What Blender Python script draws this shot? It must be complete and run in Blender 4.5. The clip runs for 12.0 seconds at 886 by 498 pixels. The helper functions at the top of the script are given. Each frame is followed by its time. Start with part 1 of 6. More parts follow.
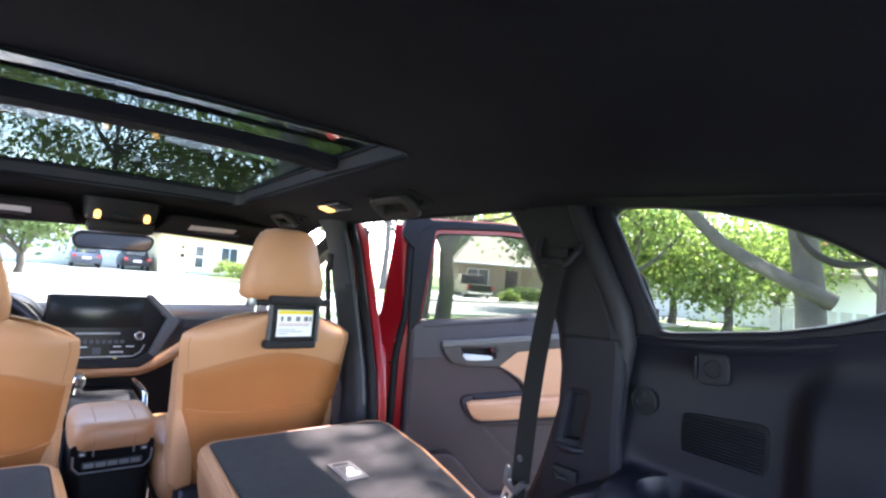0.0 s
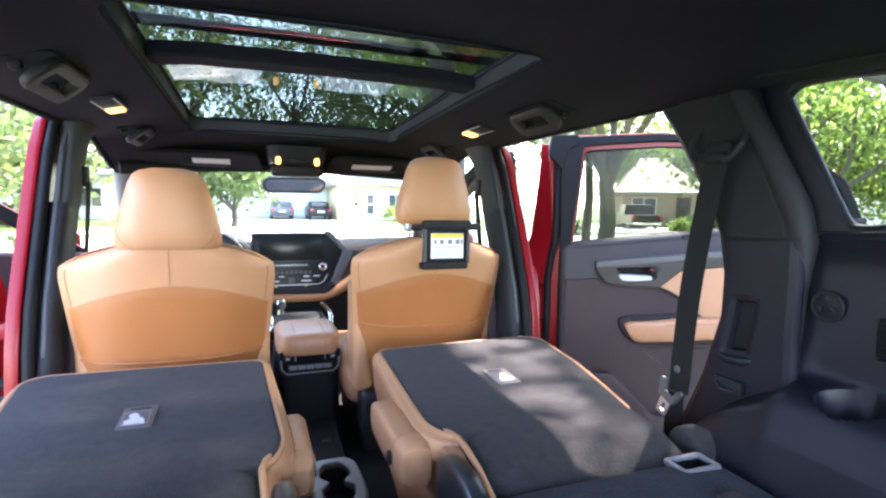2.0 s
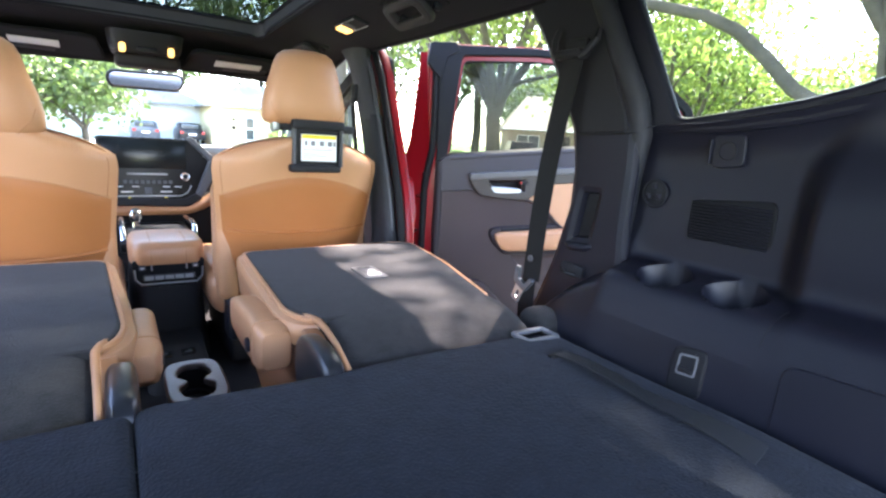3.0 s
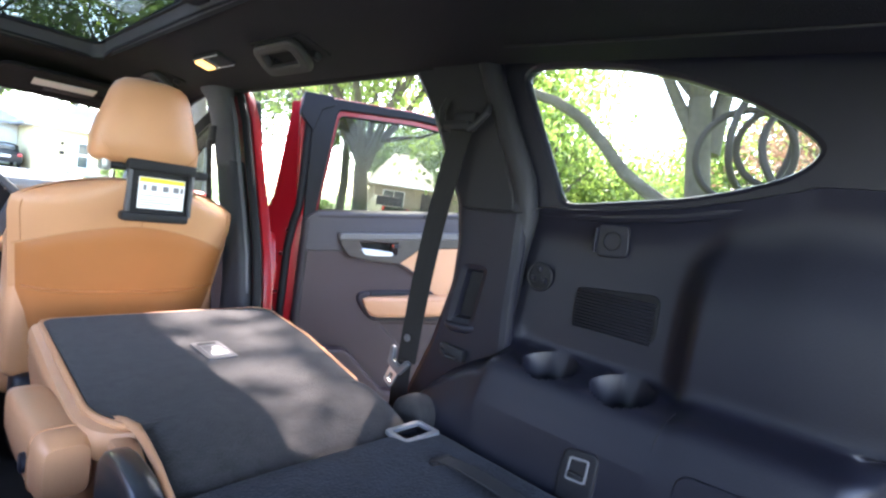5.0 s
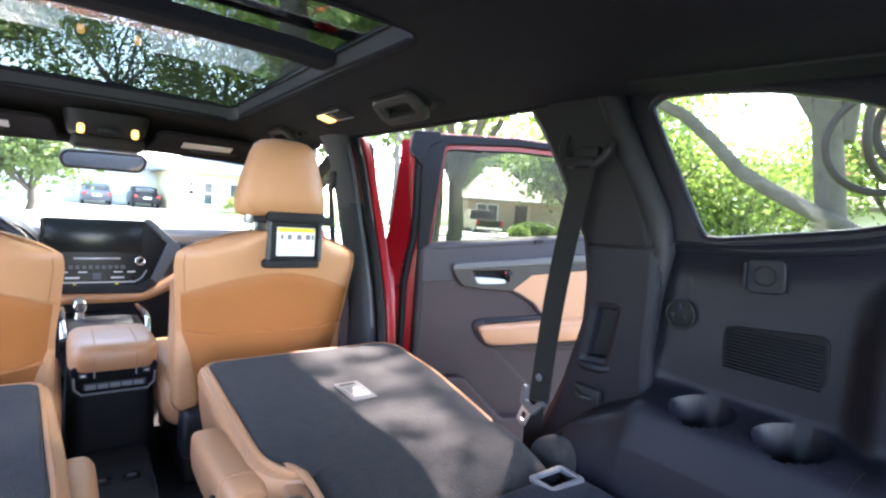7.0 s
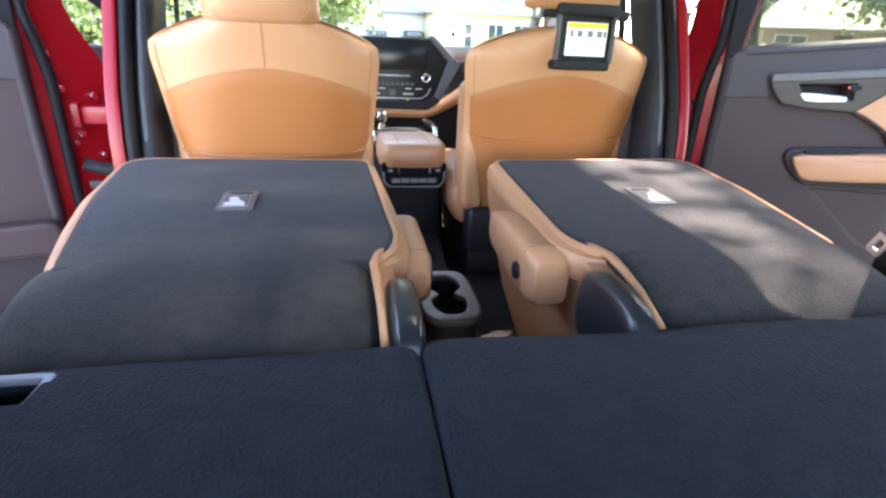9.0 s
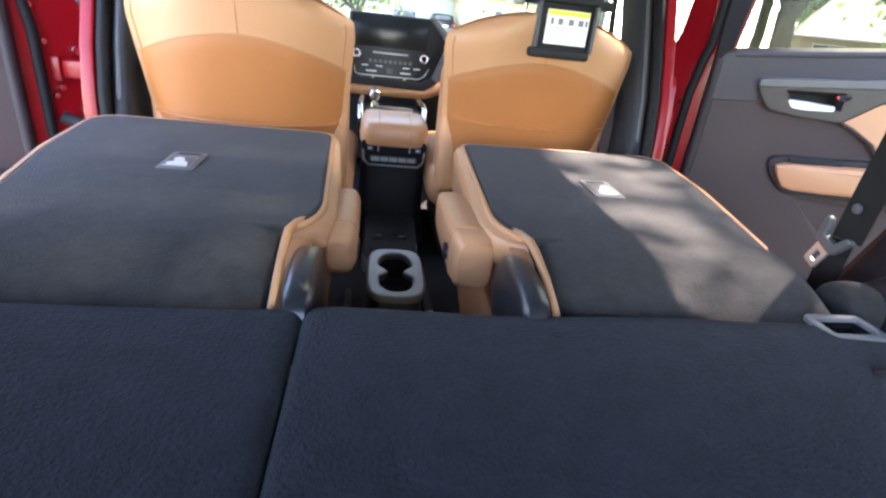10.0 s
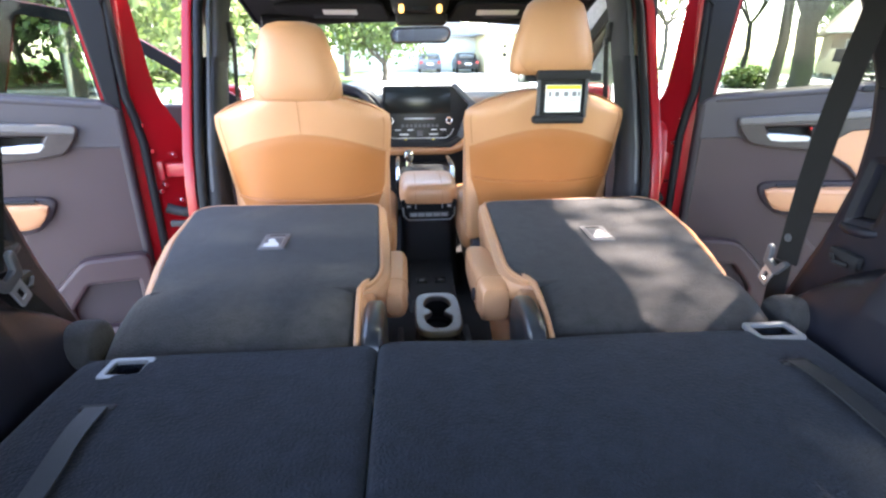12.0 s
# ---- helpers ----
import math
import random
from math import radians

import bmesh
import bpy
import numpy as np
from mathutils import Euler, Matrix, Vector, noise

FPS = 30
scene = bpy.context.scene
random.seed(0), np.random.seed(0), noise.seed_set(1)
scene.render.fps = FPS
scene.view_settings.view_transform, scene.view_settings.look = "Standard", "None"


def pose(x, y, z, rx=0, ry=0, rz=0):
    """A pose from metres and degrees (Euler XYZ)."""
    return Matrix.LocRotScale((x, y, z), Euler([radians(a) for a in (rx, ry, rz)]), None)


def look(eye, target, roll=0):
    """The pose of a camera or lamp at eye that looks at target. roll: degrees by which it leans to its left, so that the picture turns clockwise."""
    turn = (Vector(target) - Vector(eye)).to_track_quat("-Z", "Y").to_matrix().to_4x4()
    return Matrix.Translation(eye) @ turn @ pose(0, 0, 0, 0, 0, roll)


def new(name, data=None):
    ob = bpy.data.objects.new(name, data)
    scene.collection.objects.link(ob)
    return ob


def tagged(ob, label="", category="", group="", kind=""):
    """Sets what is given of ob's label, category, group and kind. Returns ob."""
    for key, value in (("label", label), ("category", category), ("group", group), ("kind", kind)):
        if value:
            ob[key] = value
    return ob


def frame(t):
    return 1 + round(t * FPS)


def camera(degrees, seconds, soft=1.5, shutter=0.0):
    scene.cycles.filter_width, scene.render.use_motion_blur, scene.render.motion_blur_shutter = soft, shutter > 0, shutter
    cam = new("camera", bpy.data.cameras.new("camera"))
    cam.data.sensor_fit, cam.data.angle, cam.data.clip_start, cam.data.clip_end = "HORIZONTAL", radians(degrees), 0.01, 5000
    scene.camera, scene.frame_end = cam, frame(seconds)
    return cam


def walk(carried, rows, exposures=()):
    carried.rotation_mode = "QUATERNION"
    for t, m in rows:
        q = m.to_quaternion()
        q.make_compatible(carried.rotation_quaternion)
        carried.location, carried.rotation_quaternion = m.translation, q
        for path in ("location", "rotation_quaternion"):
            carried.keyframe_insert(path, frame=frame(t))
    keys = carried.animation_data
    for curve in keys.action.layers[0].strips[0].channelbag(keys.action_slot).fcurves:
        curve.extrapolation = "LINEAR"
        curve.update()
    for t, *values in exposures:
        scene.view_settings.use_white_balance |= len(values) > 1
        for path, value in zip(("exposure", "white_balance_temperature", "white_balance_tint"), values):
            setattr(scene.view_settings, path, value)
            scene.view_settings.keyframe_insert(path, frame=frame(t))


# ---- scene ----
import functools

cam = camera(81.9, 12.0, soft=2.4, shutter=0.0)
PATH = [
    (0, (-0.19, -0.997, 1.363), (1.029, 0.586, 1.468), 4.5),
    (0.5, (-0.181, -0.964, 1.365), (0.859, 0.742, 1.456), 3.3),
    (1, (-0.228, -0.937, 1.354), (0.577, 0.894, 1.395), 4.2),
    (1.5, (-0.193, -0.954, 1.327), (0.503, 0.921, 1.302), 2.5),
    (2, (-0.162, -1.025, 1.315), (0.531, 0.844, 1.147), 0.9),
    (2.2, (-0.149, -1.05, 1.311), (0.604, 0.79, 1.097), 2.2),
    (2.5, (-0.132, -1.048, 1.244), (0.848, 0.667, 0.933), 4.8),
    (3, (-0.12, -1.051, 1.232), (0.949, 0.589, 0.824), 3.5),
    (3.5, (-0.092, -1.014, 1.253), (1.054, 0.591, 0.92), 5.5),
    (3.7, (-0.08, -0.995, 1.259), (1.101, 0.588, 0.944), 6.3),
    (5.3, (-0.067, -0.942, 1.254), (1.442, 0.363, 1.101), 8.0),
    (5.5, (-0.062, -0.941, 1.247), (1.443, 0.363, 1.063), 7.7),
    (6, (-0.063, -0.943, 1.265), (1.432, 0.369, 1.061), 6.0),
    (6.5, (-0.069, -0.948, 1.301), (1.395, 0.408, 1.161), 4.6),
    (7, (-0.122, -0.907, 1.304), (1.082, 0.683, 1.158), 4.2),
    (7.5, (-0.164, -0.868, 1.238), (0.612, 0.951, 0.945), 0.6),
    (7.7, (-0.16, -0.848, 1.194), (0.533, 0.968, 0.726), 2.7),
    (9.3, (-0.181, -0.84, 1.187), (0.121, 0.98, 0.415), 1.8),
    (9.5, (-0.164, -0.851, 1.192), (0.123, 0.987, 0.456), 1.9),
    (10, (-0.058, -0.866, 1.184), (0.234, 0.936, 0.366), 6.5),
    (10.5, (-0.028, -0.9, 1.19), (0.156, 0.882, 0.301), -0.2),
    (11, (-0.019, -0.833, 1.215), (0.068, 0.97, 0.353), 2.2),
    (11.5, (-0.039, -0.866, 1.246), (0.006, 0.98, 0.479), 0.1),
    (12, (-0.067, -1.086, 1.311), (0.064, 0.78, 0.603), -0.2),
]
walk(cam, [(t, look(eye, target, roll)) for t, eye, target, roll in PATH], [(0.0, 4.55, 6480, 28), (1.5, 4.8, 6560, 26), (2.5, 4.82, 6620, 24), (3.5, 4.93, 6660, 24), (6.0, 4.97, 6620, 25), (7.0, 4.98, 6650, 24), (7.7, 5.06, 6700, 23), (9.5, 4.92, 7150, 23), (11.0, 4.95, 7100, 22), (12.0, 5.06, 6980, 21)])

# ---- world, sun and sky ----
SUN_AZ, SUN_EL = 59.5, 54.5            # degrees clockwise from +y, and above the horizon
world = bpy.data.worlds.new("sky")
scene.world = world
world.use_nodes = True
_wn = world.node_tree.nodes
_sky = _wn.new("ShaderNodeTexSky")
_sky.sky_type = 'NISHITA'
_sky.sun_disc = False
_sky.sun_elevation, _sky.sun_rotation = radians(SUN_EL), radians(SUN_AZ)
_wn["Background"].inputs[1].default_value = 0.14
world.node_tree.links.new(_sky.outputs[0], _wn["Background"].inputs[0])
sun_data = bpy.data.lights.new("sun", 'SUN')
sun_data.energy, sun_data.angle, sun_data.color = 2.5, radians(0.7), (1.0, 0.95, 0.86)
sun = new("sun", sun_data)
_sd = Vector((math.sin(radians(SUN_AZ)) * math.cos(radians(SUN_EL)), math.cos(radians(SUN_AZ)) * math.cos(radians(SUN_EL)), math.sin(radians(SUN_EL))))
sun.matrix_world = look(_sd * 40, (0, 0, 0))

# ---- materials ----


def surface(name, col, rough=0.6, var=0.15, scale=6.0, fine=160.0, bump=0.15, metal=0.0, spec=0.5, coat=0.0, kind="noise", sheen=0.0, island=0.0, trans=0.0):
    """A procedural surface: colour with coarse and fine variation, relief, roughness."""
    m = bpy.data.materials.new(name)
    m.use_nodes = True
    n, l = m.node_tree.nodes, m.node_tree.links
    b = n["Principled BSDF"]
    tc = n.new("ShaderNodeTexCoord")
    a = n.new("ShaderNodeTexNoise")
    a.inputs["Scale"].default_value, a.inputs["Detail"].default_value = scale, 5.0
    l.new(tc.outputs["Object"], a.inputs["Vector"])
    f = n.new("ShaderNodeTexVoronoi" if kind == "leather" else "ShaderNodeTexNoise")
    f.inputs["Scale"].default_value = fine
    l.new(tc.outputs["Object"], f.inputs["Vector"])
    fo = f.outputs["Distance"] if kind == "leather" else f.outputs["Fac"]
    add = n.new("ShaderNodeMath")
    add.operation = 'MULTIPLY_ADD'
    add.inputs[1].default_value = 0.45
    l.new(fo, add.inputs[0])
    l.new(a.outputs["Fac"], add.inputs[2])
    ramp = n.new("ShaderNodeMapRange")
    ramp.inputs[1].default_value, ramp.inputs[2].default_value = 0.35, 1.05
    ramp.inputs[3].default_value, ramp.inputs[4].default_value = 1.0 - var, 1.0 + var
    l.new(add.outputs[0], ramp.inputs[0])
    val = ramp.outputs[0]
    if island:
        g = n.new("ShaderNodeNewGeometry")
        mr = n.new("ShaderNodeMapRange")
        mr.inputs[3].default_value, mr.inputs[4].default_value = 1.0 - island, 1.0 + island
        l.new(g.outputs["Random Per Island"], mr.inputs[0])
        mu = n.new("ShaderNodeMath")
        mu.operation = 'MULTIPLY'
        l.new(val, mu.inputs[0])
        l.new(mr.outputs[0], mu.inputs[1])
        val = mu.outputs[0]
    hsv = n.new("ShaderNodeHueSaturation")
    hsv.inputs["Color"].default_value = (*col, 1)
    l.new(val, hsv.inputs["Value"])
    l.new(hsv.outputs[0], b.inputs["Base Color"])
    b.inputs["Roughness"].default_value = rough
    rr = n.new("ShaderNodeMapRange")
    rr.inputs[3].default_value, rr.inputs[4].default_value = max(0.02, rough - 0.08), min(1, rough + 0.08)
    l.new(a.outputs["Fac"], rr.inputs[0])
    l.new(rr.outputs[0], b.inputs["Roughness"])
    b.inputs["Metallic"].default_value = metal
    b.inputs["Specular IOR Level"].default_value = spec
    b.inputs["Coat Weight"].default_value = coat
    b.inputs["Coat Roughness"].default_value = 0.06
    b.inputs["Sheen Weight"].default_value = sheen
    b.inputs["Sheen Roughness"].default_value = 0.5
    if bump:
        bp = n.new("ShaderNodeBump")
        bp.inputs["Strength"].default_value, bp.inputs["Distance"].default_value = bump, 0.003
        l.new(fo, bp.inputs["Height"])
        l.new(bp.outputs[0], b.inputs["Normal"])
    if trans:
        t = n.new("ShaderNodeBsdfTranslucent")
        hs2 = n.new("ShaderNodeHueSaturation")
        hs2.inputs["Value"].default_value, hs2.inputs["Saturation"].default_value = 1.5, 1.05
        l.new(hsv.outputs[0], hs2.inputs["Color"])
        l.new(hs2.outputs[0], t.inputs[0])
        mx = n.new("ShaderNodeMixShader")
        mx.inputs[0].default_value = trans
        l.new(b.outputs[0], mx.inputs[1])
        l.new(t.outputs[0], mx.inputs[2])
        l.new(mx.outputs[0], n["Material Output"].inputs[0])
    return m


def pane(name, tint, rough=0.0, peak=0.18, power=4.0):
    """Thin clear or tinted sheet glass."""
    m = bpy.data.materials.new(name)
    m.use_nodes = True
    n, l = m.node_tree.nodes, m.node_tree.links
    tr, gl, mx, fr, pw, mr = [n.new("ShaderNode" + k) for k in ("BsdfTransparent", "BsdfGlossy", "MixShader", "LayerWeight", "Math", "MapRange")]
    tr.inputs[0].default_value = (*tint, 1)
    gl.inputs["Roughness"].default_value = rough
    pw.operation = 'POWER'
    pw.inputs[1].default_value = power
    mr.inputs[3].default_value, mr.inputs[4].default_value = 0.006, peak
    fr.inputs[0].default_value = 0.5
    l.new(fr.outputs["Facing"], pw.inputs[0])
    l.new(pw.outputs[0], mr.inputs[0])
    l.new(mr.outputs[0], mx.inputs[0])
    l.new(tr.outputs[0], mx.inputs[1])
    l.new(gl.outputs[0], mx.inputs[2])
    l.new(mx.outputs[0], n["Material Output"].inputs[0])
    return m


def glow(name, col, power):
    m = bpy.data.materials.new(name)
    m.use_nodes = True
    b = m.node_tree.nodes["Principled BSDF"]
    b.inputs["Base Color"].default_value = (*col, 1)
    b.inputs["Emission Color"].default_value = (*col, 1)
    b.inputs["Emission Strength"].default_value = power
    return m


LEATHER = surface("tan leather", (0.43, 0.207, 0.100), 0.42, 0.07, 9, 900, 0.10, kind="leather", spec=0.45)
LEATHER_BACK = surface("tan seat back vinyl", (0.315, 0.110, 0.031), 0.5, 0.07, 7, 900, 0.08, kind="leather", spec=0.35)
STITCH = surface("brown stitching", (0.36, 0.165, 0.075), 0.8, 0.1, 40, 600, 0.2)
CARPET = surface("navy black carpet", (0.0112, 0.0150, 0.0232), 0.95, 0.55, 40, 260, 0.9, sheen=0.06, spec=0.2)
FELT = surface("charcoal felt back", (0.0225, 0.0218, 0.0222), 0.95, 0.45, 50, 380, 0.6, sheen=0.06, spec=0.2)
HEADLINER = surface("black headliner cloth", (0.0112, 0.0102, 0.0116), 0.95, 0.2, 8, 500, 0.4, spec=0.15)
TRIM = surface("navy black grained plastic", (0.0080, 0.0082, 0.0138), 0.38, 0.12, 8, 700, 0.20, spec=0.32)
TRIM_DARK = surface("matt black plastic", (0.011, 0.011, 0.013), 0.6, 0.12, 8, 500, 0.2, spec=0.25)
HANDLE = surface("soft dark grey handle plastic", (0.018, 0.0172, 0.0170), 0.6, 0.12, 8, 600, 0.2, spec=0.3)
TRIM_GREY = surface("dark grey plastic", (0.060, 0.062, 0.068), 0.5, 0.1, 8, 600, 0.2)
PILLAR_GREY = surface("grey pillar cloth", (0.13, 0.127, 0.120), 0.85, 0.12, 10, 500, 0.3)
REVEAL = surface("grey sunroof reveal cloth", (0.032, 0.032, 0.034), 0.7, 0.12, 10, 500, 0.3, spec=0.3)
PILLAR_DARK = surface("dark grey pillar plastic", (0.044, 0.044, 0.048), 0.7, 0.12, 10, 500, 0.3, spec=0.3)
PILLAR_LOW = surface("charcoal lower pillar plastic", (0.014, 0.0145, 0.018), 0.6, 0.12, 10, 500, 0.3, spec=0.3)
DOOR_TRIM = surface("dark plum brown door plastic", (0.033, 0.0185, 0.0188), 0.55, 0.12, 7, 700, 0.2, spec=0.35)
FLOOR_DARK = surface("black floor carpet", (0.012, 0.011, 0.0115), 0.95, 0.4, 14, 300, 0.8, spec=0.15)
COVER = surface("satin dark blue grey plastic", (0.016, 0.0175, 0.021), 0.30, 0.08, 8, 500, 0.05, spec=0.5)
DOOR_DARK = surface("dark brown recessed door plastic", (0.020, 0.014, 0.016), 0.6, 0.12, 7, 700, 0.2, spec=0.3)
DOOR_TOP = surface("dark grey soft door top", (0.036, 0.030, 0.033), 0.55, 0.1, 7, 700, 0.2, spec=0.35)
WOOD = surface("dark smoked wood trim", (0.030, 0.0225, 0.0205), 0.36, 0.35, 18, 90, 0.05, spec=0.3)
CHROME = surface("satin chrome", (0.72, 0.72, 0.73), 0.18, 0.05, 12, 200, 0.0, metal=1.0)
SILVER = surface("satin silver plastic", (0.36, 0.37, 0.38), 0.34, 0.06, 10, 300, 0.05, metal=0.7)
RUBBER = surface("black rubber seal", (0.0075, 0.0075, 0.0085), 0.6, 0.12, 10, 300, 0.1, spec=0.15)
RED = surface("dark red car paint", (0.21, 0.004, 0.007), 0.32, 0.06, 4, 300, 0.0, coat=0.10, spec=0.22)
BLACK_GLOSS = surface("gloss black panel", (0.006, 0.006, 0.007), 0.30, 0.1, 5, 100, 0.0, spec=0.15)
SCREEN = surface("dark display glass", (0.010, 0.012, 0.012), 0.22, 0.1, 5, 100, 0.0, spec=0.25)
STRAP = surface("grey pull strap webbing", (0.020, 0.022, 0.025), 0.55, 0.15, 30, 900, 0.3, spec=0.4)
WEBBING = surface("black belt webbing", (0.010, 0.0095, 0.0095), 0.8, 0.2, 30, 900, 0.4, spec=0.2)
PAPER = surface("white paper label", (0.80, 0.80, 0.78), 0.6, 0.03, 12, 300, 0.0)
YELLOW = surface("yellow label band", (0.75, 0.60, 0.03), 0.6, 0.03, 12, 300, 0.0)
INK = surface("grey label print", (0.16, 0.16, 0.17), 0.7, 0.1, 12, 300, 0.0)
RED_INK = surface("red label print", (0.55, 0.06, 0.05), 0.7, 0.1, 12, 300, 0.0)
WHITE_INK = surface("white marking", (0.75, 0.75, 0.75), 0.6, 0.05, 12, 300, 0.0)
VISOR_LABEL = surface("pale grey print", (0.52, 0.51, 0.49), 0.6, 0.05, 12, 300, 0.0)
MIRROR = surface("mirror silver", (0.85, 0.85, 0.85), 0.02, 0.0, 5, 100, 0.0, metal=1.0)
BEZEL = surface("satin grey metal bezel", (0.14, 0.143, 0.150), 0.36, 0.08, 10, 300, 0.05)
BAND = surface("satin taupe trim band", (0.065, 0.059, 0.057), 0.42, 0.1, 30, 300, 0.05)
LAMP_LENS = glow("warm lamp lens", (1.0, 0.56, 0.14), 0.12)
GLASS = pane("clear tinted glass", (0.90, 0.94, 0.91))
DOOR_GLASS = pane("dark privacy glass", (0.46, 0.50, 0.46))
PRIVACY = pane("light privacy glass", (0.80, 0.84, 0.80))
ROOF_GLASS = pane("dark sunroof glass", (0.32, 0.35, 0.33), peak=0.36, power=3.0)
CONSOLE_BEIGE = surface("taupe cup holder plastic", (0.105, 0.088, 0.079), 0.45, 0.08, 9, 500, 0.1)
GRASS = surface("lawn grass", (0.10, 0.165, 0.032), 0.9, 0.35, 0.35, 60, 0.6)
CONCRETE = surface("pale concrete", (0.50, 0.48, 0.45), 0.85, 0.15, 0.5, 60, 0.3)
ASPHALT = surface("light worn asphalt", (0.22, 0.218, 0.21), 0.9, 0.2, 0.7, 90, 0.4)
BARK = surface("grey brown bark", (0.070, 0.060, 0.050), 0.9, 0.45, 5, 38, 1.0)
LEAF = surface("maple leaves", (0.118, 0.170, 0.045), 0.55, 0.25, 0.8, 20, 0.0, island=0.35, trans=0.55)
LEAF_DARK = surface("darker tree leaves", (0.075, 0.115, 0.034), 0.55, 0.25, 0.8, 20, 0.0, island=0.35, trans=0.35)
LEAF_PURPLE = surface("red brown leaves", (0.13, 0.075, 0.055), 0.55, 0.25, 0.8, 20, 0.0, island=0.35, trans=0.35)
SIDING_Y = surface("cream yellow siding", (0.72, 0.60, 0.36), 0.7, 0.06, 2, 40, 0.1)
SIDING_W = surface("white siding", (0.78, 0.78, 0.76), 0.7, 0.05, 2, 40, 0.1)
BRICK_BROWN = surface("dark brown brick wall", (0.10, 0.055, 0.045), 0.85, 0.2, 3, 25, 0.3)
BRICK_TAN = surface("tan brown brick wall", (0.30, 0.22, 0.15), 0.85, 0.2, 3, 25, 0.3)
SHINGLE = surface("light brown shingles", (0.25, 0.205, 0.165), 0.9, 0.2, 2, 30, 0.4)
SHINGLE_GREY = surface("grey shingles", (0.25, 0.25, 0.26), 0.9, 0.2, 2, 30, 0.4)
WINDOW_DARK = surface("dark window pane", (0.05, 0.06, 0.07), 0.08, 0.1, 2, 20, 0.0, coat=0.5)
PAINT_WHITE = surface("white painted wood", (0.80, 0.80, 0.78), 0.5, 0.04, 4, 60, 0.05)
CAR_BLACK = surface("black car paint", (0.010, 0.011, 0.013), 0.35, 0.1, 3, 100, 0.0, coat=0.12, spec=0.2)
CAR_GREY = surface("dark blue grey car paint", (0.05, 0.06, 0.075), 0.3, 0.1, 3, 100, 0.0, coat=0.3, spec=0.3)
TAIL_RED = surface("red tail lamp plastic", (0.45, 0.01, 0.01), 0.2, 0.05, 5, 100, 0.0, coat=0.5)
BIN_GREEN = surface("green bin plastic", (0.02, 0.14, 0.10), 0.5, 0.1, 4, 80, 0.1)
RUST = surface("brown rusty steel", (0.020, 0.0135, 0.011), 0.7, 0.3, 9, 90, 0.4)
POLE = surface("pale weathered pole", (0.42, 0.40, 0.36), 0.8, 0.15, 4, 60, 0.2)

# ---- shape tools ----


def mesh(name, v, f, smooth=True, angle=38):
    me = bpy.data.meshes.new(name)
    me.from_pydata([tuple(p) for p in v], [], f)
    me.validate()
    if smooth:
        me.polygons.foreach_set("use_smooth", [True] * len(me.polygons))
        me.set_sharp_from_angle(angle=radians(angle))
    me.update()
    return me


def join(*pieces):
    v, f = [], []
    for pv, pf in pieces:
        k = len(v)
        v += [Vector(p) for p in pv]
        f += [tuple(i + k for i in q) for q in pf]
    return v, f


def moved(shape, m):
    return [m @ Vector(p) for p in shape[0]], shape[1]


def mirrored(shape):
    """The shape reflected in the car's middle plane."""
    return [Vector((-p[0], p[1], p[2])) for p in shape[0]], [tuple(reversed(q)) for q in shape[1]]


def sided(shape, s):
    return shape if s > 0 else mirrored(shape)


def box(x0, x1, y0, y1, z0, z1, r=0.004, seg=2):
    bm = bmesh.new()
    bmesh.ops.create_cube(bm, size=1.0)
    for p in bm.verts:
        p.co = Vector((x0 + (p.co.x + .5) * (x1 - x0), y0 + (p.co.y + .5) * (y1 - y0), z0 + (p.co.z + .5) * (z1 - z0)))
    if r:
        bmesh.ops.bevel(bm, geom=bm.edges[:], offset=min(r, 0.49 * min(x1 - x0, y1 - y0, z1 - z0)), segments=seg, profile=0.5, affect='EDGES')
    out = ([p.co.copy() for p in bm.verts], [tuple(q.index for q in g.verts) for g in bm.faces])
    bm.free()
    return out


def loft(rings, caps=True, closed=True):
    """Skin over rings of equal length."""
    n, v, f = len(rings[0]), [], []
    for r in rings:
        v += [Vector(p) for p in r]
    for k in range(len(rings) - 1):
        for i in range(n if closed else n - 1):
            j = (i + 1) % n
            f.append((k * n + i, k * n + j, (k + 1) * n + j, (k + 1) * n + i))
    if caps:
        f.append(tuple(range(n - 1, -1, -1)))
        f.append(tuple((len(rings) - 1) * n + i for i in range(n)))
    return v, f


def oval(cx, cy, z, hx, hy, n=28, e=2.6, turn=0.0):
    out = []
    for i in range(n):
        a = 2 * math.pi * i / n
        c, s = math.cos(a), math.sin(a)
        x, y = hx * math.copysign(abs(c) ** (2 / e), c), hy * math.copysign(abs(s) ** (2 / e), s)
        out.append(Vector((cx + x, cy + y, z)))
    return out


def tube(path, r, n=10, caps=True):
    """A round bar along a path; r is one radius or one for each point."""
    path = [Vector(p) for p in path]
    rs = r if isinstance(r, (list, tuple)) else [r] * len(path)
    rings, up = [], None
    for k, p in enumerate(path):
        d = (path[min(k + 1, len(path) - 1)] - path[max(k - 1, 0)]).normalized()
        if up is None:
            up = d.orthogonal().normalized()
        up = (up - d * up.dot(d)).normalized()
        side = d.cross(up)
        rings.append([p + rs[k] * (math.cos(2 * math.pi * i / n) * up + math.sin(2 * math.pi * i / n) * side) for i in range(n)])
    return loft(rings, caps)


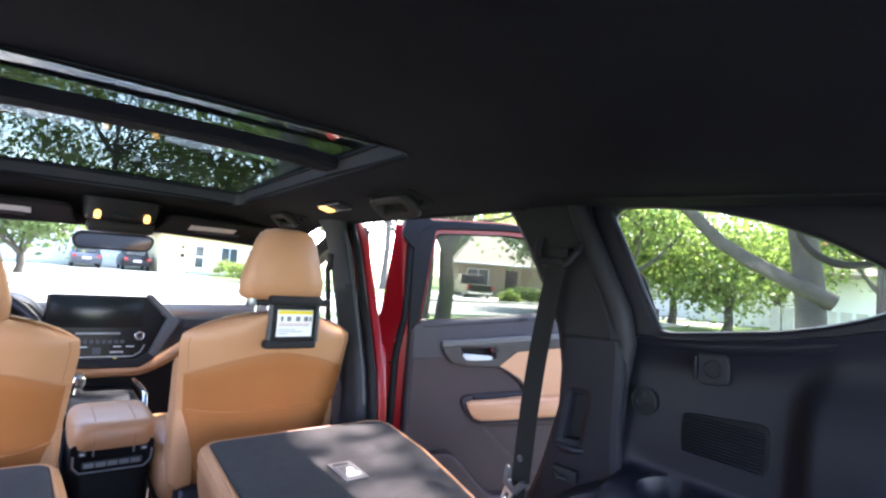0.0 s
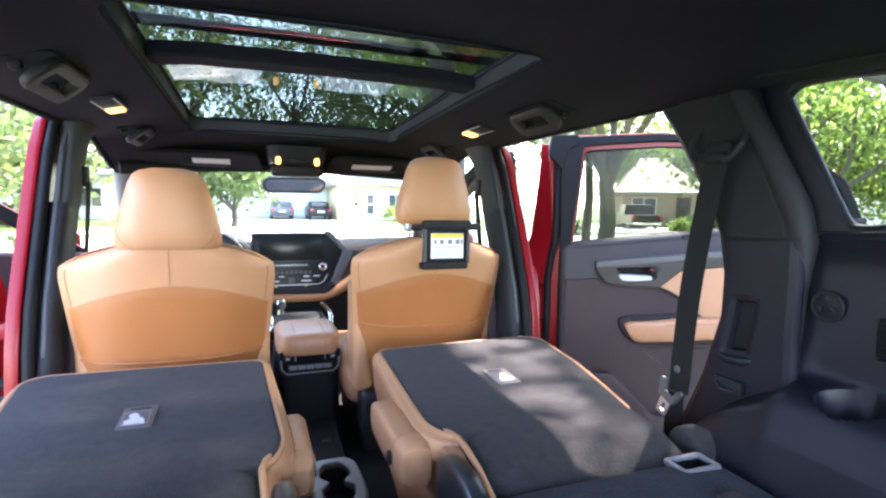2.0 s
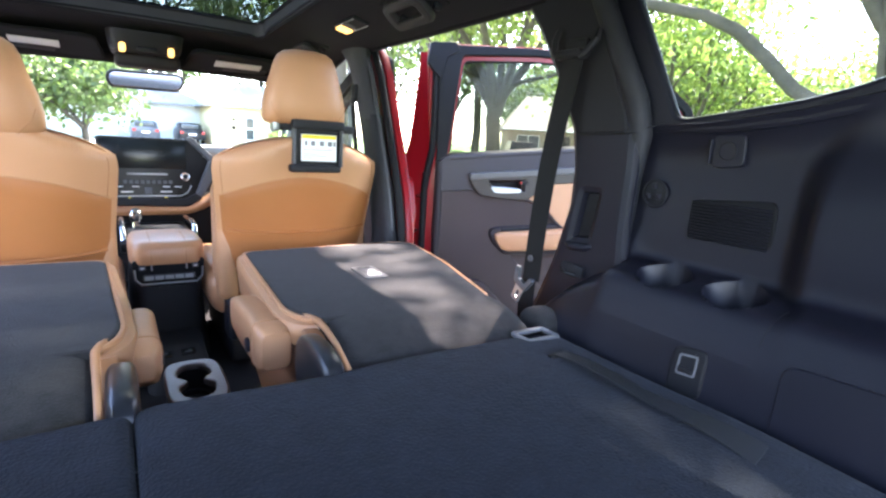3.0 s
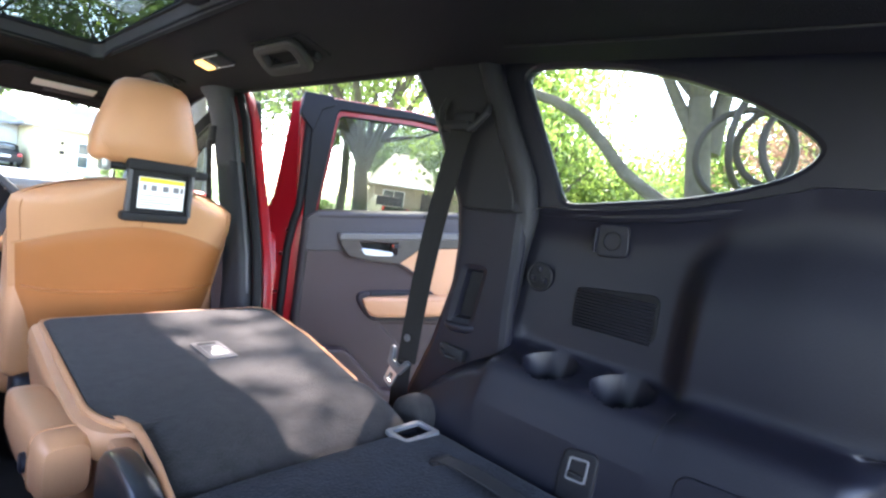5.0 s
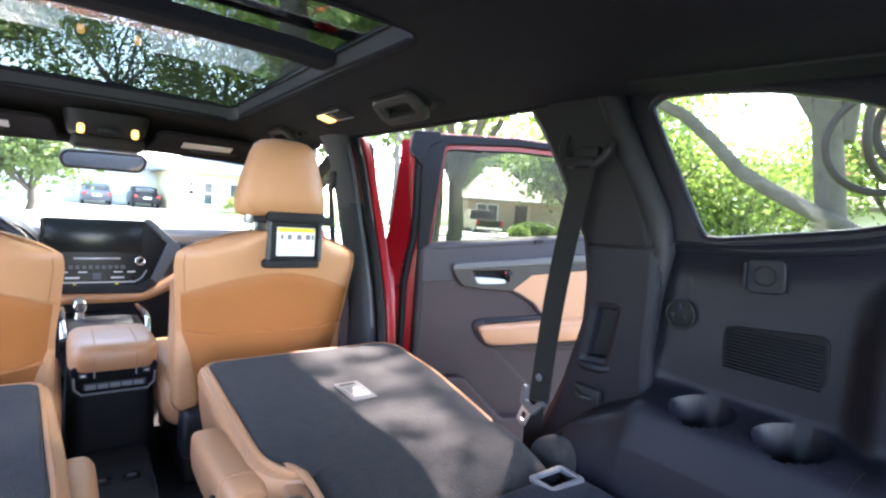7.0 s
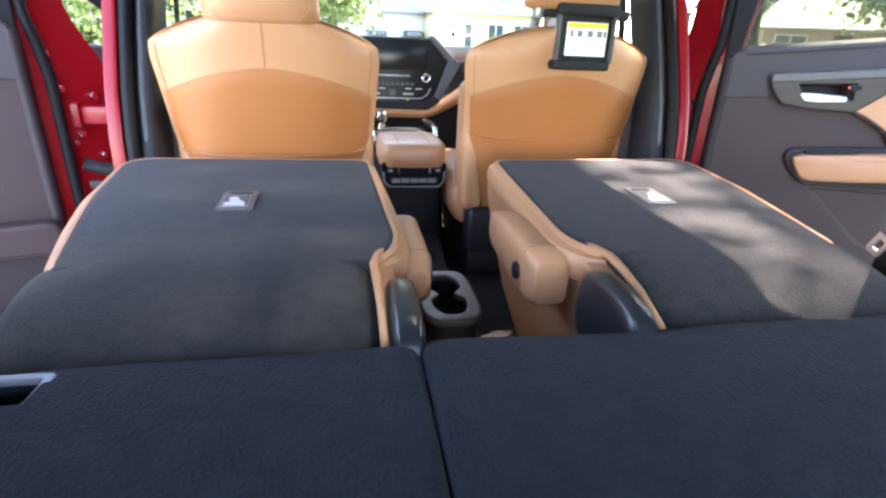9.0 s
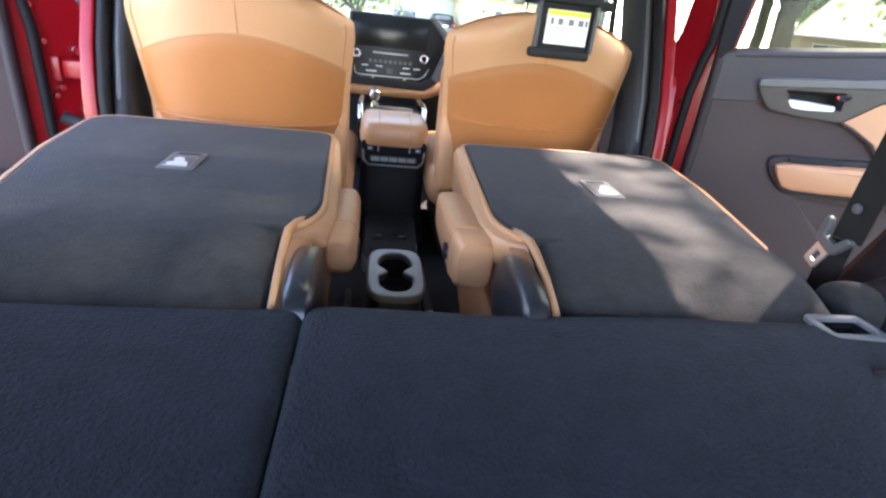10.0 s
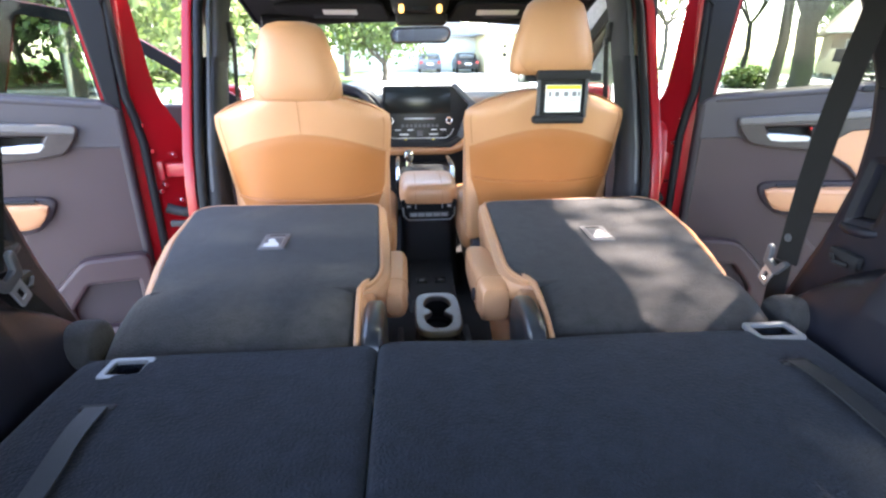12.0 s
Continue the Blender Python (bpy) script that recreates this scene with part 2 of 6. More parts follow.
def ring_bar(centre, axis, radius, r, n=40, m=10):
    """A round bar bent into a full circle."""
    axis = Vector(axis).normalized()
    a = axis.orthogonal().normalized()
    b = axis.cross(a)
    rings = []
    for k in range(n + 1):
        t = 2 * math.pi * k / n
        d = math.cos(t) * a + math.sin(t) * b
        c = Vector(centre) + radius * d
        rings.append([c + r * (math.cos(2 * math.pi * i / m) * d + math.sin(2 * math.pi * i / m) * axis) for i in range(m)])
    return loft(rings, caps=False)


def disc(centre, axis, radius, depth, n=28, r=0.15):
    """A round plate with softened rims, its middle at centre."""
    axis = Vector(axis).normalized()
    a = axis.orthogonal().normalized()
    b = axis.cross(a)
    rings = []
    for t, k in ((-.5, 1 - r), (-.5 + r, 1), (.5 - r, 1), (.5, 1 - r)):
        rings.append([Vector(centre) + axis * depth * t + radius * k * (math.cos(2 * math.pi * i / n) * a + math.sin(2 * math.pi * i / n) * b) for i in range(n)])
    return loft(rings)


def soft_poly(pts, r, n=5):
    """A polygon with rounded corners; r is one radius or one for each corner."""
    out, m = [], len(pts)
    for i in range(m):
        p, a, b = Vector(pts[i]), Vector(pts[i - 1]), Vector(pts[(i + 1) % m])
        rad = r[i] if isinstance(r, (list, tuple)) else r
        ra = min(rad, 0.45 * (a - p).length)
        rb = min(rad, 0.45 * (b - p).length)
        s, e = p + (a - p).normalized() * ra, p + (b - p).normalized() * rb
        for k in range(n + 1):
            t = k / n
            out.append((1 - t) ** 2 * s + 2 * t * (1 - t) * p + t * t * e)
    return [tuple(q) for q in out]


def plate(outer, holes=(), depth=0.02, bev=0.003, m=Matrix()):
    """A flat plate with openings and rounded edges: outline in its own x, y; depth along z from 0."""
    cu = bpy.data.curves.new("outline", 'CURVE')
    cu.dimensions, cu.fill_mode = '2D', 'BOTH'
    cu.extrude, cu.bevel_depth, cu.bevel_resolution = max(depth / 2 - bev, 0.0005), bev, 1
    for loop in (outer, *holes):
        s = cu.splines.new('POLY')
        s.points.add(len(loop) - 1)
        for q, p in zip(s.points, loop):
            q.co = (p[0], p[1], 0, 1)
        s.use_cyclic_u = True
    ob = bpy.data.objects.new("outline", cu)
    me = ob.to_mesh()
    v = [m @ (p.co + Vector((0, 0, depth / 2))) for p in me.vertices]
    f = [tuple(q.vertices) for q in me.polygons]
    ob.to_mesh_clear()
    bpy.data.objects.remove(ob)
    bpy.data.curves.remove(cu)
    return v, f


def sheet(fn, us, vs, skip=None):
    """A surface fn(u, v) over a grid of values; skip(u, v) leaves cells out."""
    v = [Vector(fn(a, b)) for b in vs for a in us]
    n, f = len(us), []
    for j in range(len(vs) - 1):
        for i in range(n - 1):
            if skip and skip((us[i] + us[i + 1]) / 2, (vs[j] + vs[j + 1]) / 2):
                continue
            f.append((j * n + i, j * n + i + 1, (j + 1) * n + i + 1, (j + 1) * n + i))
    return v, f


def thick(shape, d):
    """Gives a sheet depth d against its normals."""
    bm = bmesh.new()
    vs = [bm.verts.new(p) for p in shape[0]]
    for q in shape[1]:
        bm.faces.new([vs[i] for i in q])
    bmesh.ops.delete(bm, geom=[p for p in bm.verts if not p.link_faces], context='VERTS')
    bm.normal_update()
    bmesh.ops.solidify(bm, geom=bm.faces[:], thickness=d)
    bm.verts.index_update()
    out = ([p.co.copy() for p in bm.verts], [tuple(q.index for q in g.verts) for g in bm.faces])
    bm.free()
    return out


def steps(a, b, n):
    return [a + (b - a) * i / n for i in range(n + 1)]


XZ = lambda y: Matrix(((1, 0, 0, 0), (0, 0, -1, y), (0, 1, 0, 0), (0, 0, 0, 1)))      # plate x,y -> x,z; depth towards -y
YZ = lambda x: Matrix(((0, 0, 1, x), (1, 0, 0, 0), (0, 1, 0, 0), (0, 0, 0, 1)))       # plate x,y -> y,z; depth towards +x


def thing(name, at, label, category, group="", kind=""):
    ob = new(name)
    ob.empty_display_size = 0.05
    ob.location = at
    return tagged(ob, label, category, group, kind)


def whole(name, shape, mat, label, category, group="", kind="", smooth=True):
    ob = new(name, mesh(name, *shape, smooth=smooth))
    ob.data.materials.append(mat)
    return tagged(ob, label, category, group, kind)


def part(name, shape, mat, parent, label="", smooth=True, angle=38):
    """One mesh object under a thing or a part, its shape given in the world's metres."""
    ob = new(name, mesh(name, *shape, smooth=smooth, angle=angle))
    ob.data.materials.append(mat)
    ob.parent = parent
    top = parent
    while top.parent:
        top = top.parent
    if parent is top:
        ob.matrix_parent_inverse = Matrix.Translation(top.location).inverted()
    return tagged(ob, label)

# ---- the car's inner shell ----
HOLE_X, HOLE_Y0, HOLE_Y1 = 0.366, -0.150, 0.980
SECTION = [(0.0, 1.611), (0.28, 1.607), (0.36, 1.600), (0.40, 1.588), (0.44, 1.571), (0.485, 1.5525), (0.52, 1.543), (0.60, 1.533), (0.70, 1.526)]


def roof_z(x, y):
    """Height of the headliner: flat in the middle, with a shoulder beside the sunroof."""
    ax = min(abs(x), 0.699)
    for (a, za), (b, zb) in zip(SECTION, SECTION[1:]):
        if ax <= b:
            z = za + (zb - za) * (ax - a) / (b - a)
            break
    z -= 0.032 * max(0.0, min(y, 1.0) - 0.25) * max(0.0, min(1.0, (0.50 - ax) / 0.14))
    z -= 0.36 * max(0.0, y - 0.93) ** 1.05
    z -= 0.06 * max(0.0, -0.3 - y)
    return z


_xs = sorted({-0.655, 0.655, -HOLE_X, HOLE_X, *steps(-0.62, 0.62, 16), -0.40, 0.40, -0.44, 0.44, -0.485, 0.485, -0.52, 0.52})
_ys = sorted({HOLE_Y0, HOLE_Y1, *steps(-1.38, 1.25, 28)})
_hole = lambda x, y: abs(x) < HOLE_X and HOLE_Y0 < y < HOLE_Y1
ceiling = whole("ceiling", thick(sheet(lambda x, y: (x, y, roof_z(x, y)), _xs, _ys, _hole), -0.022), HEADLINER,
                "black cloth headliner of the car with a long sunroof opening", "ceiling", kind="structure")
_rx = sorted({-0.69, 0.69, -0.47, 0.47, *steps(-0.66, 0.66, 14)})
whole("roof", thick(sheet(lambda x, y: (x, y, roof_z(x * 0.9, min(y, 1.2)) + 0.075 - 0.25 * max(0, abs(x) - 0.6)), _rx, sorted({-0.24, 1.12, *steps(-1.4, 1.27, 24)}),
                   lambda x, y: abs(x) < 0.47 and -0.24 < y < 1.12), 0.012), RED, "dark red painted outer roof of the car", "car roof", kind="structure")
for s in (1, -1):
    part("roof_seam", sided(tube([(0.585, y, roof_z(0.585, y) - 0.001) for y in steps(-1.35, -0.42, 12)], 0.0022, 6), s), TRIM_DARK, ceiling)

# sunroof: reveal, frame, bars and two panes
sunroof = thing("sunroof", (0, 0.45, 1.6), "long two-pane tinted glass sunroof with black crossbar", "sunroof", kind="structure")


def opening(inset, lift, rear=None):
    """The rounded outline of the opening, set in and lifted from the headliner."""
    loop = []
    for cx, cy, a0 in ((1, 1, 0), (-1, 1, 90), (-1, -1, 180), (1, -1, 270)):
        for t in range(0, 91, 15):
            a = radians(a0 + t)
            r, hx = 0.04, HOLE_X + 0.004 - inset
            y0, y1 = HOLE_Y0 - 0.004 + (inset if rear is None else rear), HOLE_Y1 + 0.004 - (inset if rear is None else rear)
            x = cx * (hx - r) + r * math.cos(a)
            y = (y1 - r if cy > 0 else y0 + r) + r * math.sin(a)
            loop.append((x, y, roof_z(x, y) + lift))
    return loop


part("reveal_lip", loft([opening(-0.007, -0.001), opening(-0.003, -0.003), opening(0.001, 0.003)], caps=False), HEADLINER, sunroof, "black cloth edge of the opening")
part("reveal", loft([opening(0.001, 0.003), opening(0.006, 0.046)], caps=False), REVEAL, sunroof, "dark grey sunroof reveal")
_op = opening(0.008, 0.042)
part("frame", tube([*_op, _op[0]], 0.004, 8, caps=False), RUBBER, sunroof, "black rubber sunroof seal")
_bar = [[Vector((x, y, roof_z(x, y) + dz)) for y, dz in ((0.176, 0.016), (0.182, 0.010), (0.244, 0.010), (0.250, 0.016), (0.250, 0.040), (0.176, 0.040))] for x in steps(-0.362, 0.362, 8)]
part("crossbar", loft(_bar), HEADLINER, sunroof, "black crossbar")
part("blind_rail", tube([(x, 0.257, roof_z(x, 0.257) + 0.016) for x in steps(-0.360, 0.360, 8)], 0.005, 8), TRIM, sunroof)
_px = steps(-0.366, 0.366, 10)
part("front_pane", thick(sheet(lambda x, y: (x, y, roof_z(x, y) + 0.046), _px, steps(0.214, 0.988, 10)), 0.004), ROOF_GLASS, sunroof, "dark tinted glass")
part("rear_pane", thick(sheet(lambda x, y: (x, y, roof_z(x, y) + 0.046), _px, steps(-0.158, 0.210, 6)), 0.004), ROOF_GLASS, sunroof, "dark tinted glass")
_fx = [-0.52, -0.369, *steps(-0.36, 0.36, 8), 0.369, 0.52]
part("outer_frame", thick(sheet(lambda x, y: (x, y, roof_z(min(abs(x), 0.36), min(y, 1.0)) + 0.053 + 0.3 * max(0.0, abs(x) - 0.40)), _fx, [-0.29, -0.158, *steps(-0.10, 0.95, 8), 0.989, 1.16],
     lambda x, y: abs(x) < 0.3685 and -0.1575 < y < 0.988), 0.006), TRIM_DARK, sunroof, "black frame round the sunroof glass")
roof_rack = thing("roof_rack", (0, 0.16, 1.68), "black crossbar and silver side rails on the car roof", "roof rack")
part("bar", loft([[Vector((x, 0.162 + 0.030 * math.cos(a), z + 0.008 * math.sin(a))) for a in steps(0, 1.9 * math.pi, 19)] for x, z in ((-0.45, 1.672), (-0.40, 1.676), (0.40, 1.676), (0.45, 1.672))]), TRIM_DARK, roof_rack)
for s in (1, -1):
    part("side_rail", sided(tube([(0.64, -0.6, 1.66), (0.65, -0.5, 1.725), (0.65, 0.6, 1.735), (0.64, 0.9, 1.70), (0.63, 0.95, 1.62)], 0.014, 10), s), SILVER, roof_rack)

# floor of the cabin
floor = whole("floor", box(-0.74, 0.74, -1.36, 1.75, 0.44, 0.50, 0.01), FLOOR_DARK, "dark carpeted floor of the car", "floor", kind="structure")

# ---- quarter trims beside the luggage floor ----


ARCH = [(-0.462, 1.016), (-0.451, 1.010), (-0.402, 0.984), (-0.350, 0.948), (-0.310, 0.908), (-0.269, 0.859), (-0.240, 0.80)]


def arch_top(y):
    for (a, za), (b, zb) in zip(ARCH, ARCH[1:]):
        if y <= b:
            return za + (zb - za) * (y - a) / (b - a)
    return ARCH[-1][1]


def ease(t):
    t = min(1.0, max(0.0, t))
    return t * t * (3 - 2 * t)


SILL = [(-1.0, 1.346), (-0.856, 1.346), (-0.82, 1.334), (-0.76, 1.318), (-0.70, 1.304), (-0.60, 1.290), (-0.505, 1.283)]


def sill_z(y):
    """Height of the wall's upper edge, which runs along the foot of the window."""
    for (a, za), (b, zb) in zip(SILL, SILL[1:]):
        if y <= b:
            return za + (zb - za) * ease((max(y, a) - a) / (b - a)) * 0.3 + (zb - za) * (max(y, a) - a) / (b - a) * 0.7
    return SILL[-1][1]


def profile(y):
    """Section through the luggage side trim, from floor to window sill."""
    def proud(z):
        ye = y + 0.03 * ease((z - 1.19) / 0.09) + 0.16 * max(0.0, z - 1.26) ** 0.9
        return 0.030 * ease((-0.708 - ye) / 0.050)

    lip = 1.036 + 0.006 * ease((-0.745 - y) / 0.03)
    t = min(1.0, max(0.0, (-0.925 - y) / 0.045))
    turn = 0.090 * (1 - math.sqrt(1 - t * t))
    w = ease((y + 0.475) / 0.030)
    out = [(0.552, 0.80), (0.575, 0.89), (0.585, 0.96), (0.599, lip - 0.034), (0.605, lip - 0.019), (0.613, lip - 0.009), (0.626, lip - 0.003),
           (0.641, lip + 0.001), (0.656, lip + 0.004), (0.671, lip + 0.008), (0.683, lip + 0.014), (0.689, lip + 0.026),
           (0.690, 1.10), (0.694, 1.16), (0.699, 1.205), (0.701, 1.236), (0.694, 1.262), (0.6790, 1.290)]
    res = []
    for i, (x, z) in enumerate(out):
        if i >= 7:
            x -= proud(z) * min(1.0, max(0.0, (16.5 - i) / 3.5)) * min(1.0, 0.15 + 0.25 * (i - 7))
        if i >= 12:
            z += (z - 1.06) / 0.230 * (sill_z(y) - 1.290)
        if i <= 9:
            x = min(x + turn, 0.690)
        if i >= 12:
            end = ease((y + 0.350) / 0.014)
            x += (0.680 - x) * end
            z += (arch_top(max(y, -0.4619)) + 0.038 + 0.001 * (i - 12) - z) * end
        if w > 0:
            zc = arch_top(max(y, -0.4619))
            if i <= 6:
                zn = 0.80 + (z - 0.80) * (zc - 0.80) / (lip - 0.80) if zc > 0.80 else 0.78 + 0.02 * i / 6
                z += (zn - z) * w
            elif i <= 11:
                x += (0.632 + 0.044 * (i - 6) / 5 - x) * w
                z += (zc + 0.040 * ((i - 6) / 5) ** 1.5 - z) * w
        res.append(Vector((x, y, z)))
    return res


CUP_X, CUP_Y = 0.647, (-0.557, -0.675)
LEDGE = (2.0, 11.0, -0.744, -0.484)      # the stretch of the section, and of the length, that the ledge fills


@functools.lru_cache(maxsize=None)
def section(y):
    return profile(y)


def skin(i, y):
    """A point of the side trim: i runs up the section as a smooth curve."""
    pts = section(y)
    k = min(int(i), len(pts) - 2)
    t = i - k
    p0, p1, p2, p3 = pts[max(k - 1, 0)], pts[k], pts[k + 1], pts[min(k + 2, len(pts) - 1)]
    return p1 + 0.5 * t * ((p2 - p0) + t * ((2 * p0 - 5 * p1 + 4 * p2 - p3) + t * (3 * p1 - p0 - 3 * p2 + p3)))


def side_trim(s):
    ys = sorted({*steps(-0.262, -0.33, 4), *steps(-0.335, -0.351, 6), *steps(-0.36, -0.45, 6), -0.4619, -0.465, -0.470, *LEDGE[2:], -0.52, -0.60, -0.68, *steps(-0.70, -0.84, 36), *steps(-0.848, -0.92, 10), *steps(-0.926, -0.9695, 12), -0.975, -1.0, -1.1, -1.2, -1.3, -1.38}, reverse=True)
    i0, i1, y0, y1 = LEDGE
    return sided(thick(sheet(skin, [k / 3 for k in range(52)], ys, lambda i, y: i0 < i < i1 and y0 < y < y1), -0.012), s)


def ledge(i, y):
    """The shelf beside the luggage floor with its two round wells."""
    p = Vector(skin(i, y))
    for cy in CUP_Y:
        d = math.hypot(p.x - CUP_X, (y - cy) / 1.22)
        p.z -= 0.058 * ease((0.0380 - d) / 0.0022)
    return p


WIN = [(-0.505, 1.292), (-0.392, 1.508), (-0.412, 1.529), (-0.49, 1.527), (-0.59, 1.515), (-0.68, 1.492), (-0.76, 1.461), (-0.83, 1.420), (-0.855, 1.396), (-0.847, 1.372), (-0.82, 1.350), (-0.76, 1.328), (-0.70, 1.313), (-0.60, 1.298), (-0.53, 1.288)]
C_EDGE = [(-0.150, 1.545), (-0.153, 1.53), (-0.19, 1.485), (-0.226, 1.434), (-0.275, 1.355), (-0.319, 1.277), (-0.334, 1.20), (-0.333, 1.12), (-0.30, 1.0), (-0.242, 0.859), (-0.215, 0.70), (-0.20, 0.50)]
POCKET = [(-0.345, 1.165), (-0.405, 1.168), (-0.388, 1.055), (-0.325, 1.048)]


def quarter(side, word):
    s = side
    w = whole("wall_" + word, side_trim(s), TRIM, "black moulded plastic luggage side trim of the car", "side trim", kind="structure")
    win = soft_poly(WIN, 0.02, 3)
    up = plate([(-0.38, 1.275), (-0.35, 1.56), (-1.36, 1.50), (-1.38, 1.335), (-1.0, 1.342), (-0.87, 1.343), (-0.82, 1.330), (-0.76, 1.305), (-0.70, 1.292), (-0.60, 1.279)], [win], 0.022, 0.008, YZ(0.683))
    part("upper_trim", sided(up, s), TRIM, w, "grey black upper trim round the quarter window")
    pil = plate(soft_poly(C_EDGE + [(-0.455, 0.50), (-0.452, 1.0), (-0.446, 1.10), (-0.448, 1.20), (-0.446, 1.28), (-0.430, 1.33), (-0.388, 1.41), (-0.330, 1.56)], 0.012, 2), [soft_poly(POCKET, 0.015, 4)], 0.030, 0.0145, YZ(0.652))
    part("pillar_trim", sided(pil, s), TRIM, w, "black pillar trim with a recessed pocket")
    # the ridge's lighter colour paints the soft highlight down the pillar
    ridge = tube([(0.663, -0.316, 1.56), (0.664, -0.345, 1.50), (0.667, -0.397, 1.40), (0.670, -0.441, 1.32), (0.674, -0.453, 1.265), (0.684, -0.441, 1.19), (0.686, -0.438, 1.10), (0.686, -0.440, 1.03)], [0.020, 0.021, 0.022, 0.022, 0.021, 0.016, 0.013, 0.010], 16)
    part("pillar_ridge", sided(ridge, s), PILLAR_LOW, w, "rounded pillar ridge, coloured lighter for its highlight")
    upper = [(-0.150, 1.548), (-0.155, 1.53), (-0.192, 1.485), (-0.228, 1.434), (-0.277, 1.355), (-0.318, 1.282), (-0.324, 1.268), (-0.438, 1.272), (-0.430, 1.30), (-0.382, 1.40), (-0.322, 1.56)]
    part("upper_pillar", sided(plate(soft_poly(upper, 0.008, 3), [], 0.010, 0.004, YZ(0.6485)), s), TRIM_DARK, w, "dark cloth upper pillar cover")
    seam = tube([(0.651, -0.325, 1.262), (0.647, -0.38, 1.264), (0.646, -0.43, 1.267), (0.653, -0.456, 1.270), (0.676, -0.480, 1.283)], 0.0016, 6)
    part("seam", sided(seam, s), TRIM_DARK, w)
    back = box(0.668, 0.685, -0.42, -0.338, 1.03, 1.18, 0.006)
    part("pocket_back", sided(back, s), TRIM_DARK, w, "dark recessed pocket")
    part("pocket_lip", sided(tube([(0.664, -0.396, 1.064), (0.657, -0.388, 1.050), (0.654, -0.374, 1.046), (0.654, -0.340, 1.043), (0.656, -0.326, 1.046), (0.662, -0.322, 1.058)], [0.004, 0.0075, 0.009, 0.009, 0.0075, 0.004], 12), s), TRIM, w, "rounded lip of the pocket")
    # outer rim and pane
    rim = plate([(-0.37, 1.20), (-0.31, 1.56), (-1.38, 1.52), (-1.38, 1.20)], [soft_poly([(-0.865 + (y + 0.86) * 1.16, 1.277 + (z - 1.28) * 1.12) for y, z in WIN], 0.02, 3)], 0.030, 0.002, YZ(0.728))
    part("window_surround", sided(rim, s), RUBBER, w, "black window surround")
    part("outer_panel", sided(plate([(-0.22, 0.28), (-0.24, 0.5), (-0.29, 0.86), (-0.37, 1.12), (-0.36, 1.24), (-1.40, 1.24), (-1.42, 0.6), (-1.36, 0.30)], [], 0.02, 0.004, YZ(0.762)), s), RED, w, "dark red outer body panel")
    part("outer_pillar", sided(plate([(-0.325, 1.24), (-0.22, 1.57), (-0.30, 1.57), (-0.37, 1.24)], [], 0.02, 0.004, YZ(0.742)), s), RED, w, "dark red outer body panel")
    part("outer_rail", sided(box(0.672, 0.70, -1.40, 1.25, 1.540, 1.60, 0.010), s), RED, w, "dark red roof rail of the body")
    wn = thing("window_" + ("1" if s > 0 else "2"), (s * 0.735, -0.63, 1.40), "curved tinted rear quarter window of the car", "window", kind="structure")
    part("pane", sided(plate([(-0.875 + (y + 0.86) * 1.20, 1.270 + (z - 1.28) * 1.18) for y, z in WIN], [], 0.005, 0.001, YZ(0.735)), s), PRIVACY, wn, "light tinted glass")
    part("seal", sided(tube([(0.701, y, z) for y, z in soft_poly(WIN + [WIN[0]], 0.02, 3)], 0.0065, 8), s), RUBBER, wn, "black rubber seal")
    return w


wall_east = quarter(1, "east")
wall_west = quarter(-1, "west")

